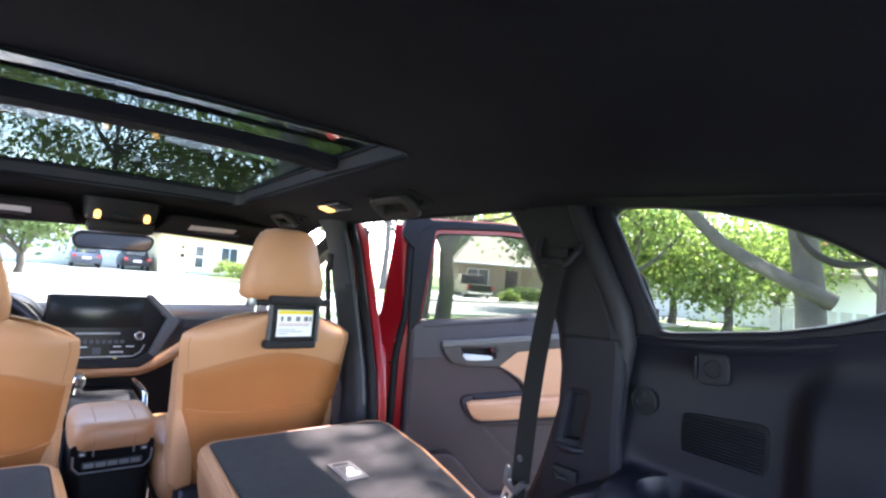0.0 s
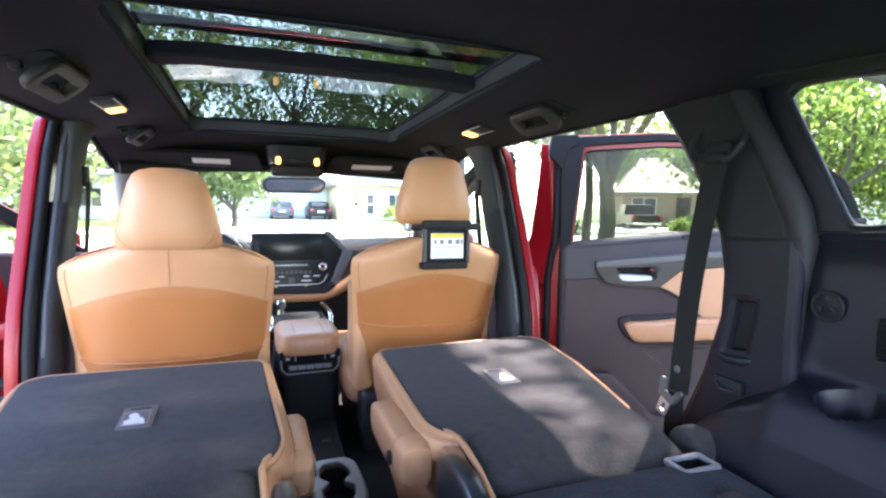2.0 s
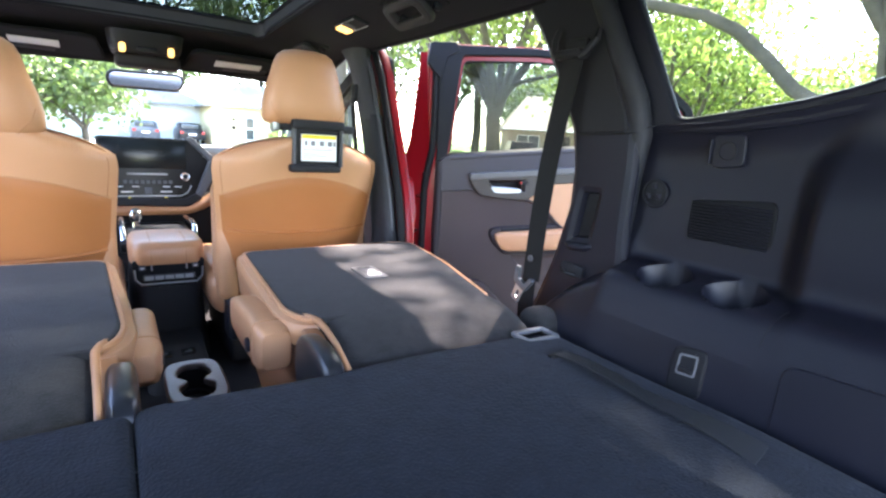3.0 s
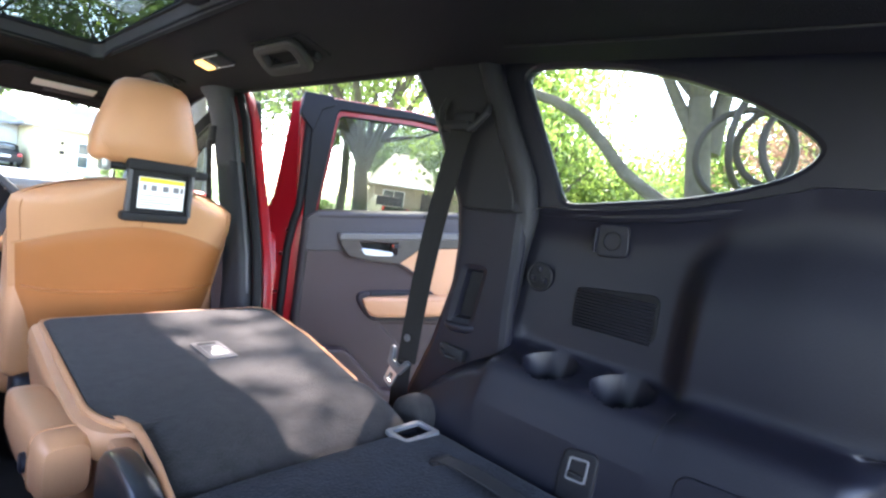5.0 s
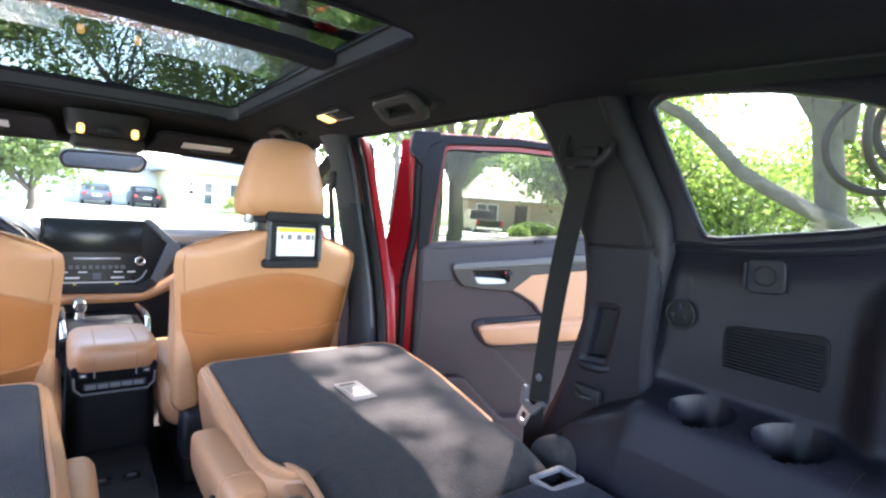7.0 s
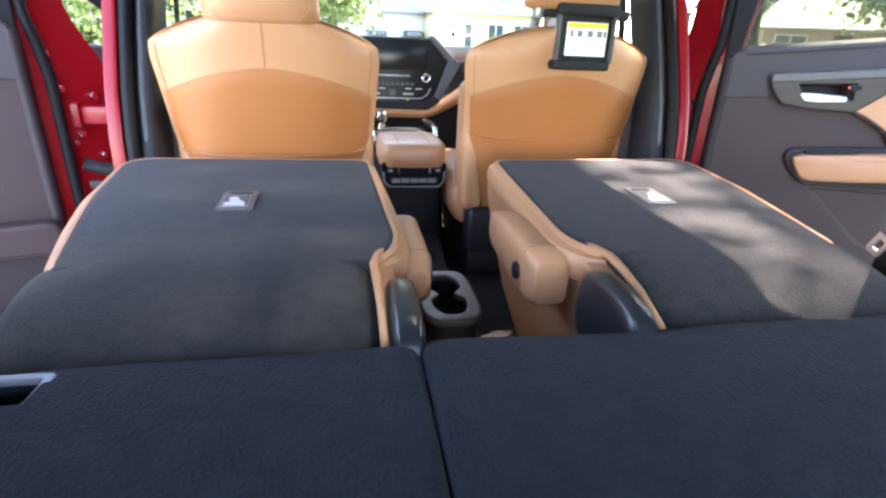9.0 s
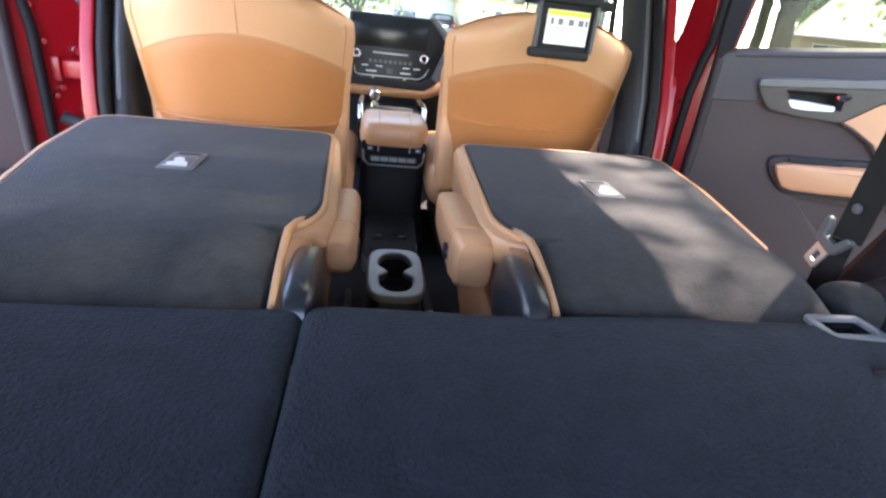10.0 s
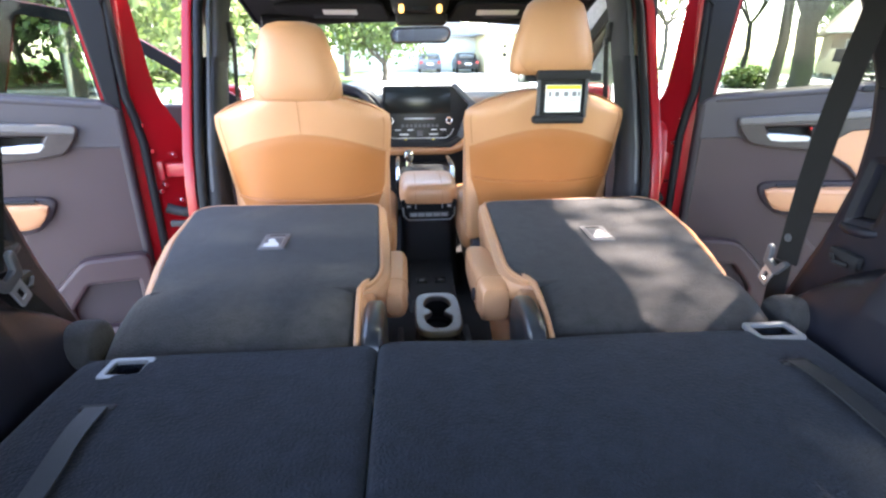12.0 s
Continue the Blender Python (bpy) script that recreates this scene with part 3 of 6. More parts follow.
# fittings on both sides of the luggage space
LEAN = Matrix.Translation((0.5785, 0, 0.912)) @ Matrix.Rotation(radians(8), 4, 'Y') @ Matrix.Translation((-0.600, 0, -0.912))   # onto the sloping lower trim
for s, w in ((1, wall_east), (-1, wall_west)):
    knob = part("knob", sided(join(disc((0.6925, -0.487, 1.166), (1, 0, 0.06), 0.022, 0.010), ring_bar((0.6880, -0.487, 1.166), (1, 0, 0.06), 0.0230, 0.0028, 32, 8)), s), TRIM_DARK, w, "round black twist knob")
    for a in (90, 210, 330):
        c, q = math.cos(radians(a)), math.sin(radians(a))
        part("grip", sided(box(0.683, 0.690, -0.487 + 0.012 * c - 0.005, -0.487 + 0.012 * c + 0.005, 1.167 + 0.012 * q - 0.005, 1.167 + 0.012 * q + 0.005, 0.002), s), TRIM, knob)
    cover = part("cover", sided(plate(soft_poly([(-0.584, 1.220), (-0.630, 1.224), (-0.627, 1.269), (-0.580, 1.266)], 0.008), [], 0.006, 0.002, YZ(0.6895)), s), TRIM, w, "square black cover plate")
    part("cover_ring", sided(ring_bar((0.687, -0.605, 1.245), (1, 0, 0), 0.014, 0.0014, 28, 6), s), TRIM_DARK, cover)
    part("cover_edge", sided(box(0.682, 0.690, -0.5815, -0.5765, 1.224, 1.262, 0.002), s), TRIM, cover)
    grille = part("speaker_grille", sided(plate(soft_poly([(-0.560, 1.092), (-0.692, 1.104), (-0.689, 1.174), (-0.559, 1.162)], 0.014), [], 0.008, 0.002, YZ(0.690)), s), RUBBER, w, "black louvred speaker grille")
    for i in range(13):
        z = 1.101 + i * 0.0050
        part("slat", sided(box(0.6835, 0.6925, -0.687, -0.563, z, z + 0.0022, 0.0008, 1), s), TRIM, grille)
    part("cup_ledge", sided(sheet(ledge, [*steps(2, 6, 12), *steps(6, 10, 40)[1:], *steps(10, 11, 3)[1:]], steps(*LEDGE[2:], 150)), s), TRIM, w, "moulded ledge with two round cup holders")
    for cy in CUP_Y:
        part("cup_mat", sided(disc((CUP_X, cy, 0.9810), (0, 0, 1), 0.034, 0.004), s), TRIM_DARK, w)
    part("ledge_seam", sided(tube([Vector(skin(q, -0.744 - 0.010 * (q - 2.6) / 4)) + Vector((0.0003, 0, 0)) for q in steps(2.6, 6.6, 12)], 0.0009, 6), s), TRIM_DARK, w)
    rel = part("release_switch", sided(moved(plate(soft_poly([(-0.636, 0.884), (-0.684, 0.890), (-0.683, 0.958), (-0.637, 0.951)], 0.010), [], 0.008, 0.003, YZ(0.596)), LEAN), s), TRIM_DARK, w, "black seat release switch plate")
    part("release_frame", sided(moved(plate(soft_poly([(-0.645, 0.914), (-0.674, 0.917), (-0.674, 0.949), (-0.646, 0.945)], 0.004), [soft_poly([(-0.6470, 0.9165), (-0.6720, 0.9190), (-0.6720, 0.9465), (-0.6480, 0.9430)], 0.002)], 0.002, 0.0005, YZ(0.5945)), LEAN), s), BEZEL, rel, "satin metal frame")
    part("release_lever", sided(moved(box(0.592, 0.598, -0.671, -0.648, 0.919, 0.927, 0.002), LEAN), s), TRIM_DARK, rel)
    part("tie_hook", sided(join(box(0.640, 0.656, -0.385, -0.325, 0.985, 1.010, 0.006), tube([(0.640, -0.37, 0.990), (0.630, -0.352, 0.992), (0.640, -0.334, 0.998)], 0.004, 8)), s), TRIM_DARK, w, "black tie-down hook")
    part("access_panel", sided(moved(plate(soft_poly([(-0.782, 0.87), (-1.00, 0.88), (-1.00, 0.990), (-0.780, 0.980)], 0.02), [], 0.006, 0.002, YZ(0.5985)), LEAN), s), TRIM, w, "flush black access panel")

# ---- pillars between the doors ----
B_EDGE = [(0.66, 1.52), (0.605, 1.44), (0.545, 1.30), (0.484, 1.16), (0.44, 1.05), (0.415, 0.95), (0.40, 0.80), (0.40, 0.50)]
for s, word in ((1, "east"), (-1, "west")):
    pil = thing("pillar_" + word, (s * 0.66, 0.6, 0.5), "door pillar with dark grey upper and charcoal lower trim", "car pillar", kind="structure")
    low = [(0.470, 0.50), (0.472, 0.80), (0.490, 0.95), (0.515, 1.05), (0.560, 1.16), (0.605, 1.26), (0.627, 1.31)]
    part("inner_trim", sided(loft([[Vector((0.640 - p.x, y + p.y, z)) for p in oval(0, 0, 0, 0.026, 0.066 + 0.02 * (z < 0.9), 28, 3)] for y, z in low]), s), PILLAR_LOW, pil, "black lower pillar trim")
    high = [(0.622, 1.295, 0.058), (0.655, 1.37, 0.060), (0.690, 1.44, 0.064), (0.725, 1.495, 0.072), (0.745, 1.525, 0.084), (0.755, 1.545, 0.10)]
    part("upper_trim", sided(loft([[Vector((0.634 - p.x, y + p.y, z)) for p in oval(0, 0, 0, 0.024 + 0.3 * max(0.0, z - 1.49), hy, 28, 2.6)] for y, z, hy in high]), s), PILLAR_DARK, pil, "dark grey upper pillar trim")
    part("seal", sided(tube([(0.664, y - 0.004, z) for y, z in [(0.70, 1.535)] + B_EDGE], 0.013, 12), s), RUBBER, pil, "black rubber door seal")
    part("inner_seal", sided(tube([(0.640, y + 0.014, z) for y, z in [(0.70, 1.525)] + B_EDGE], 0.007, 10), s), TRIM_GREY, pil, "grey rubber door seal")
    red = plate([(y - 0.006, z) for y, z in B_EDGE] + [(0.60, 0.45), (0.80, 1.55), (0.70, 1.55)], [], 0.030, 0.006, YZ(0.680))
    part("outer_pillar", sided(red, s), RED, pil, "dark red painted body pillar")
    part("belt_guide", sided(join(box(0.600, 0.616, 0.672, 0.712, 1.352, 1.412, 0.006), box(0.594, 0.606, 0.672, 0.705, 1.340, 1.368, 0.005)), s), TRIM_DARK, pil, "black belt height guide")
    part("belt", sided(thick(sheet(lambda u, v: (0.600 + 0.012 * (1 - v), 0.668 + 0.038 * u - 0.14 * (1 - v), 0.62 + 0.74 * v), [0, 1], steps(0, 1, 6)), 0.002), s), WEBBING, pil, "black belt webbing")

# front pillars, header, windscreen, sills
for s, word in ((1, "east"), (-1, "west")):
    ap = tube([(0.60, 1.16, 1.50), (0.63, 1.27, 1.455), (0.68, 1.60, 1.26), (0.74, 1.98, 1.02)], [0.035, 0.038, 0.042, 0.045], 14)
    part("front_pillar", sided(ap, s), PILLAR_GREY, ceiling, "grey windscreen pillar trim")
    part("side_rail_trim", sided(tube([(0.655, y, roof_z(0.655, y) + 0.003) for y in steps(-0.20, 1.20, 14)], 0.010, 10), s), HEADLINER, ceiling)
    part("door_seal", sided(tube([(0.668, y, roof_z(0.655, y) + 0.004) for y in steps(-0.17, 0.72, 10)], 0.008, 10), s), RUBBER, ceiling)
    part("door_sill", sided(box(0.66, 0.765, -0.25, 0.62, 0.30, 0.56, 0.02), s), RED, floor, "dark red door sill")
part("header", tube([(x, 1.255 - 0.10 * (abs(x) / 0.6) ** 2, 1.470 - 0.03 * (abs(x) / 0.6) ** 2) for x in steps(-0.62, 0.62, 16)], 0.026, 12), HEADLINER, ceiling, "black windscreen header")
windscreen = whole("windscreen", thick(sheet(lambda u, v: (u * (0.60 + 0.13 * v), 1.27 + 0.74 * v - 0.10 * u * u, 1.462 - 0.44 * v - 0.02 * u * u), steps(-1, 1, 10), steps(0, 1, 6)), 0.005), GLASS,
                   "wide curved clear windscreen of the car", "windscreen", kind="structure")

# bonnet, front wings and wheels close the body
bonnet = whole("bonnet", thick(sheet(lambda u, v: (u * (0.86 - 0.05 * v), 1.98 + 0.95 * v, 1.03 - 0.10 * v - 0.12 * v * v - 0.10 * abs(u) ** 3), steps(-1, 1, 12), steps(0, 1, 6)), 0.02), RED,
               "dark red car bonnet", "bonnet", kind="structure")
for s, word in ((1, "east"), (-1, "west")):
    part("front_wing", sided(plate([(1.60, 0.30), (1.60, 0.98), (2.0, 0.96), (2.9, 0.72), (2.92, 0.35), (2.6, 0.30), (2.5, 0.62), (2.2, 0.70), (1.9, 0.62), (1.8, 0.30)], [], 0.04, 0.008, YZ(0.80)), s), RED, bonnet)
part("bumper", box(-0.80, 0.80, 2.80, 2.95, 0.30, 0.72, 0.05, 3), TRIM_DARK, bonnet)
part("bulkhead", box(-0.80, 0.80, 1.95, 1.99, 0.30, 1.00, 0.01), TRIM_DARK, bonnet)
for s in (1, -1):
    for y in (2.20, -0.72):
        wh = thing("car_wheel", (s * 0.78, y, 0.36), "black tyre on a silver wheel of the car", "wheel", "wheels of the car")
        part("tyre", sided(ring_bar((0.78, y, 0.36), (1, 0, 0), 0.26, 0.10, 32, 10), s), RUBBER, wh)
        part("rim", sided(disc((0.79, y, 0.36), (1, 0, 0), 0.21, 0.10), s), SILVER, wh)

# ---- front seats ----


def backrest_rear(x, z):
    """Depth of the seat back's rear face at a place on it."""
    w = back_half(z)
    u = min(1.0, abs(x) / max(w, 0.01))
    return 0.368 + 0.20 * (1.15 - z) + 0.055 * u ** 4 + 0.012 * u * u


def back_half(z):
    pts = [(0.72, 0.212), (0.80, 0.220), (0.92, 0.231), (1.05, 0.243), (1.13, 0.250), (1.155, 0.245), (1.175, 0.218), (1.195, 0.172), (1.21, 0.122), (1.222, 0.06)]
    for (a, wa), (b, wb) in zip(pts, pts[1:]):
        if z <= b:
            return wa + (wb - wa) * (z - a) / (b - a)
    return pts[-1][1]


def seat_shell():
    rings = []
    for z in (0.72, 0.74, 0.80, 0.90, 1.0, 1.08, 1.12, 1.14, 1.155, 1.168, 1.18, 1.192, 1.203, 1.212, 1.22):
        w, ring, k = back_half(z), [], 20
        for i in range(k + 1):
            x = -w + 2 * w * i / k
            ring.append(Vector((x, backrest_rear(x, z), z)))
        for i in range(k + 1):
            x = w - 2 * w * i / k
            u = abs(x) / w
            ring.append(Vector((x * 0.97, 0.368 + 0.20 * (1.15 - z) + 0.135 - 0.06 * u ** 3 - 0.5 * max(0, z - 1.13), z)))
        rings.append(ring)
    return loft(rings)


def back_panel(z_low, top, lift):
    """A slightly raised panel on the seat back, below an arched line."""
    def fn(u, v):
        x = u * (back_half(0.95) - 0.012)
        zt = top(u)
        z = z_low + (zt - z_low) * v
        x = u * (back_half(z) - 0.012)
        edge = min(1 - abs(u), (1 - v) * 1.2, 0.06) / 0.06
        return (x, backrest_rear(x, z) - lift * min(1, max(0, edge)) - 0.001, z)
    us = [-1, -0.99, -0.96, *steps(-0.92, 0.92, 18), 0.96, 0.99, 1]
    vs = [0, 0.04, *steps(0.1, 0.9, 10), 0.94, 0.97, 0.99, 1]
    a, f = sheet(fn, us, vs)
    return a, f


def on_back(pts, off=0.003):
    return [(x, backrest_rear(x, z) - off, z) for x, z in pts]


def headrest(dz):
    rings = []
    zs = [(-0.004, 0.098, 0.026), (0.002, 0.113, 0.042), (0.014, 0.120, 0.052), (0.05, 0.119, 0.057), (0.09, 0.110, 0.056), (0.13, 0.097, 0.053), (0.165, 0.087, 0.048), (0.185, 0.077, 0.040), (0.196, 0.062, 0.030), (0.202, 0.035, 0.016)]
    for h, w, d in zs:
        rings.append([Vector((p.x, p.y - 0.10 * (h - 0.1) * 0.3, p.z)) for p in oval(0, 0.399, 1.194 + dz + h, w, d, 32, 2.7)])
    return loft(rings)


def front_seat(side, dy, dz, label):
    cx = side * 0.359
    T = Matrix.Translation((cx, dy, 0))
    st = thing("bucket_seat", (cx, 0.6 + dy, 0.50), label, "car seat", "front seats")
    part("backrest", moved(seat_shell(), T), LEATHER, st, "tan leather backrest")
    arch = lambda u: 1.106 - 0.060 * abs(u) ** 1.8
    part("back_panel", moved(back_panel(0.73, arch, 0.004), T), LEATHER_BACK, st, "deeper tan vinyl back panel")
    hi = [(u * (back_half(1.06) - 0.008), arch(u) + 0.001) for u in steps(-1, 1, 30)]
    part("arch_seam", moved(tube(on_back(hi, 0.001), 0.0013, 6), T), STITCH, st, "stitched arched seam")
    part("centre_seam", moved(tube(on_back([(0, z) for z in steps(1.108, 1.20, 8)], 0.0002), 0.0012, 6), T), STITCH, st, "upright stitched seam")
    for k in (-1, 1):
        part("side_seam", moved(tube(on_back([(k * (back_half(z) - 0.022 + 0.02 * max(0, z - 1.0)), z) for z in steps(1.05, 1.15, 8)], 0.0005), 0.0011, 6), T), STITCH, st)
    lowz = lambda u: (0.938 if side > 0 else 0.908) + 0.010 * abs(u) ** 3
    part("pocket_hem", moved(tube(on_back([(u * (back_half(0.95) - 0.014), lowz(u)) for u in steps(-0.97, 0.97, 24)], 0.007), 0.0045, 8), T), LEATHER_BACK, st, "folded upper hem of the seat back pocket")
    part("headrest", moved(headrest(dz), T), LEATHER, st, "rounded tan leather headrest")
    for k in (-1, 1):
        part("headrest_seam", moved(tube([(k * (0.112 - 0.004), 0.353, 1.25 + dz), (k * 0.100, 0.352, 1.225 + dz), (k * 0.080, 0.354, 1.203 + dz), (k * 0.074, 0.362, 1.196 + dz)], 0.0008, 6), T), STITCH, st)
        part("headrest_post", moved(tube([(k * 0.065, 0.415, 1.15), (k * 0.065, 0.41, 1.22 + dz)], 0.007, 10), T), CHROME, st, "chrome headrest post")
    for k in (-0.2025, 0.2025):
        part("bolster", moved(box(k - 0.0325, k + 0.0325, 0.46, 0.60, 0.72, 1.08, 0.03, 3), T), LEATHER, st)
    part("cushion", moved(box(-0.25, 0.25, 0.50, 1.02, 0.66, 0.80, 0.05, 4), T), LEATHER, st, "tan leather cushion")
    part("base", moved(box(-0.20, 0.20, 0.50, 0.95, 0.50, 0.68, 0.02), T), TRIM_DARK, st, "black seat base")
    part("lower_cover", moved(box(-0.215, 0.215, 0.435, 0.53, 0.60, 0.735, 0.02, 3), T), TRIM, st, "black lower cover")
    return st


front_seat(-1, 0.0, 0.0, "tan leather driver seat with rounded headrest and stitched seams")
front_seat(1, 0.068, 0.066, "tan leather passenger seat with raised headrest and tablet holder")

# tablet holder hung on the passenger headrest posts
holder = thing("tablet_holder", (0.385, 0.44, 1.13), "black folding tablet holder with a white instruction label", "tablet holder")
part("back_plate", box(0.318, 0.452, 0.424, 0.438, 1.135, 1.262, 0.004), TRIM_DARK, holder)
part("upper_clamp", box(0.308, 0.462, 0.408, 0.440, 1.246, 1.272, 0.006), TRIM_DARK, holder)
part("lower_clamp", box(0.302, 0.452, 0.404, 0.440, 1.124, 1.146, 0.007), TRIM_DARK, holder)
for x in (0.312, 0.452):
    part("side_rail", box(x, x + 0.008, 0.414, 0.438, 1.14, 1.25, 0.003), TRIM_GREY, holder)
part("post_bar", tube([(0.268, 0.468, 1.252), (0.30, 0.448, 1.250), (0.47, 0.448, 1.250), (0.500, 0.468, 1.252)], 0.011, 10), TRIM_DARK, holder)
part("post_clip", box(0.262, 0.282, 0.444, 0.478, 1.236, 1.268, 0.004), SILVER, holder, "silver post clip")
part("post_clip", box(0.448, 0.505, 0.444, 0.470, 1.240, 1.262, 0.004), TRIM_DARK, holder)
lab = part("instruction_label", box(0.336, 0.441, 0.4205, 0.4240, 1.156, 1.232, 0.001, 1), PAPER, holder, "white instruction label")
part("label_band", box(0.338, 0.439, 0.4196, 0.4206, 1.220, 1.2305, 0), YELLOW, lab, "yellow band", smooth=False)
for x, w in ((0.346, 0.007), (0.364, 0.012), (0.390, 0.013), (0.414, 0.013), (0.431, 0.006)):
    part("picture_mark", box(x, x + w, 0.4196, 0.4206, 1.200, 1.2135, 0), INK, lab, smooth=False)
for i, (z, w) in enumerate(((1.192, 0.094), (1.187, 0.088), (1.176, 0.050), (1.170, 0.070), (1.164, 0.030))):
    part("text_bar", box(0.341, 0.341 + w, 0.4197, 0.4206, z, z + 0.0017, 0), RED_INK if i == 0 else INK, lab, smooth=False)

# ---- folded second row ----
ROW2 = [(0.150, 0.292), (0.600, 0.305), (0.628, 0.27), (0.592, 0.04), (0.555, -0.10), (0.516, -0.250), (0.160, -0.252), (0.136, -0.215), (0.126, -0.17), (0.136, 0.0)]


def grow(poly, d):
    c = Vector((sum(p[0] for p in poly) / len(poly), sum(p[1] for p in poly) / len(poly)))
    out = []
    for p in poly:
        v = Vector(p) - c
        out.append(tuple(c + v * (1 + d / max(v.length, 0.05))))
    return out


def second_row(s, label):
    st = thing("second_row_seat", (s * 0.36, 0.0, 0.50), label, "car seat", "folded second row seats")
    body = soft_poly([(x, max(y, -0.246)) for x, y in grow(ROW2, 0.013)], 0.03, 5)
    up = lambda z: Matrix.Translation((0, 0, z))
    part("leather_back", sided(moved(plate(body, [], 0.046, 0.014), up(0.874)), s), LEATHER, st, "tan leather backrest edge")
    shell = soft_poly([(x, max(y, -0.24)) for x, y in grow(ROW2, -0.012)], 0.03, 5)
    part("seat_shell", sided(moved(plate(shell, [], 0.076, 0.008), up(0.800)), s), TRIM_DARK, st, "black seat shell")
    panel = soft_poly([(x, y - 0.004 if y < -0.24 else y) for x, y in grow(ROW2, -0.004)], [0.03] * 5 + [0.002, 0.002] + [0.02] * 3, 5)
    part("carpet_panel", sided(moved(plate(panel, [], 0.030, 0.006), up(0.8985)), s), FELT, st, "charcoal felt back panel")
    piping = [(x, max(y, -0.245), 0.9225) for x, y in soft_poly(grow(ROW2, 0.007), 0.03, 5)]
    part("piping", sided(tube([*piping, piping[0]], 0.0052, 8, caps=False), s), LEATHER, st, "tan leather piping")

    def flap(u, v):
        x0, x1 = 0.159 - 0.012 * v, 0.552 - 0.026 * v - 0.036 * max(0.0, 1 - v / 0.14) ** 2
        y = -0.226 - 0.211 * v
        z = 0.9291 - 0.0536 * v ** 2.7 - 0.022 * abs(2 * u - 1) ** 12
        return (x0 + (x1 - x0) * u, y, z)
    part("rear_flap", sided(thick(sheet(flap, [0, 0.01, 0.03, *steps(0.06, 0.94, 16), 0.97, 0.99, 1], [0, 0.03, 0.06, *steps(0.1, 1, 14)]), -0.03), s), FELT, st, "charcoal felt flap over the hinge")
    hem = [(0.138, -0.205, 0.921), (0.150, -0.232, 0.924), (0.156, -0.262, 0.926), (0.155, -0.30, 0.924), (0.153, -0.35, 0.917), (0.152, -0.40, 0.901), (0.151, -0.437, 0.872)]
    part("flap_hem", sided(tube(hem, [0.006, 0.006, 0.006, 0.0055, 0.005, 0.0045, 0.0045], 10), s), LEATHER, st, "tan leather hem")
    # inner side of the backrest and seat cushion
    part("inner_side", sided(plate(soft_poly([(0.28, 0.85), (0.10, 0.70), (-0.15, 0.60), (-0.42, 0.60), (-0.42, 0.87), (-0.27, 0.905), (-0.16, 0.90), (0.28, 0.90)], 0.03, 4), [], 0.03, 0.008, YZ(0.130)), s), LEATHER, st, "tan leather inner side")
    part("cushion", sided(box(0.155, 0.52, -0.40, 0.22, 0.64, 0.81, 0.03, 3), s), LEATHER, st, "tan leather cushion underneath")
    part("base", sided(box(0.18, 0.56, -0.36, 0.15, 0.50, 0.66, 0.02), s), TRIM_DARK, st, "black seat base")
    part("outer_side", sided(box(0.50, 0.53, -0.30, 0.10, 0.70, 0.90, 0.012), s), TRIM, st)
    for x0, x1, cy, ry, rz, cz, mat in ((0.109, 0.146, -0.345, 0.080, 0.058, 0.868, COVER), (0.549, 0.603, -0.353, 0.042, 0.036, 0.890, FELT)):
        cap = []
        for t in (-1, -0.93, -0.8, -0.55, 0, 0.55, 0.8, 0.93, 1):
            k = (1 - abs(t) ** 4) ** 0.5 * 0.35 + 0.65
            cap.append([Vector(((x0 + x1) / 2 + t * (x1 - x0) / 2, cy + p.x * k, cz + p.y * k)) for p in oval(0, 0, 0, ry, rz, 36, 3.0 if ry > 0.05 else 2.3)])
        cap = loft(cap)
        part("recliner_cover", sided(cap, s), mat, st, "rounded dark recliner cover" if mat is COVER else "felt covered rounded seat corner")
    # armrest
    if s < 0:
        a0, a1, z0, z1 = -0.005, -0.222, 0.836, 0.910
        rings = []
        for y, k in ((a0, 0.5), (a0 - 0.012, 0.85), (a0 - 0.035, 1.0), (-0.12, 1.0), (a1 + 0.035, 1.0), (a1 + 0.012, 0.88), (a1, 0.55)):
            rings.append([Vector((0.0985 + q.x * k, y, (z0 + z1) / 2 + q.y * k)) for q in oval(0, 0, 0, 0.026, (z1 - z0) / 2, 24, 3.5)])
    else:
        rings = []
        for y, k in ((0.006, 0.45), (-0.004, 0.72), (-0.030, 0.86), (-0.09, 0.95), (-0.195, 1.0), (-0.220, 0.96), (-0.231, 0.78)):
            h = 0.031 + 0.006 * (0.04 - y) / 0.34
            rings.append([Vector((0.083 + 0.010 * (0.0 - y) / 0.23 + q.x * k, y, 0.879 - 0.010 * (0.04 - y) / 0.34 + q.y * k)) for q in oval(0, 0, 0, 0.031, h + 0.006, 24, 4.5)])
    sh = loft(rings)
    arm = part("armrest", sided(sh, s), LEATHER, st, "tan leather folding armrest")
    ends = rings[4]
    part("armrest_seam", sided(tube([*[p + Vector((0, 0.004, 0)) for p in ends], ends[0] + Vector((0, 0.004, 0))], 0.0016, 6, caps=False), s), STITCH, arm)
    part("armrest_button", sided(disc((0.0585 if s > 0 else 0.074, -0.175, 0.868), (1, 0, 0.0), 0.013, 0.008), s), TRIM, arm, "dark oval button")
    # tether plate with a child seat mark
    z = 0.9290
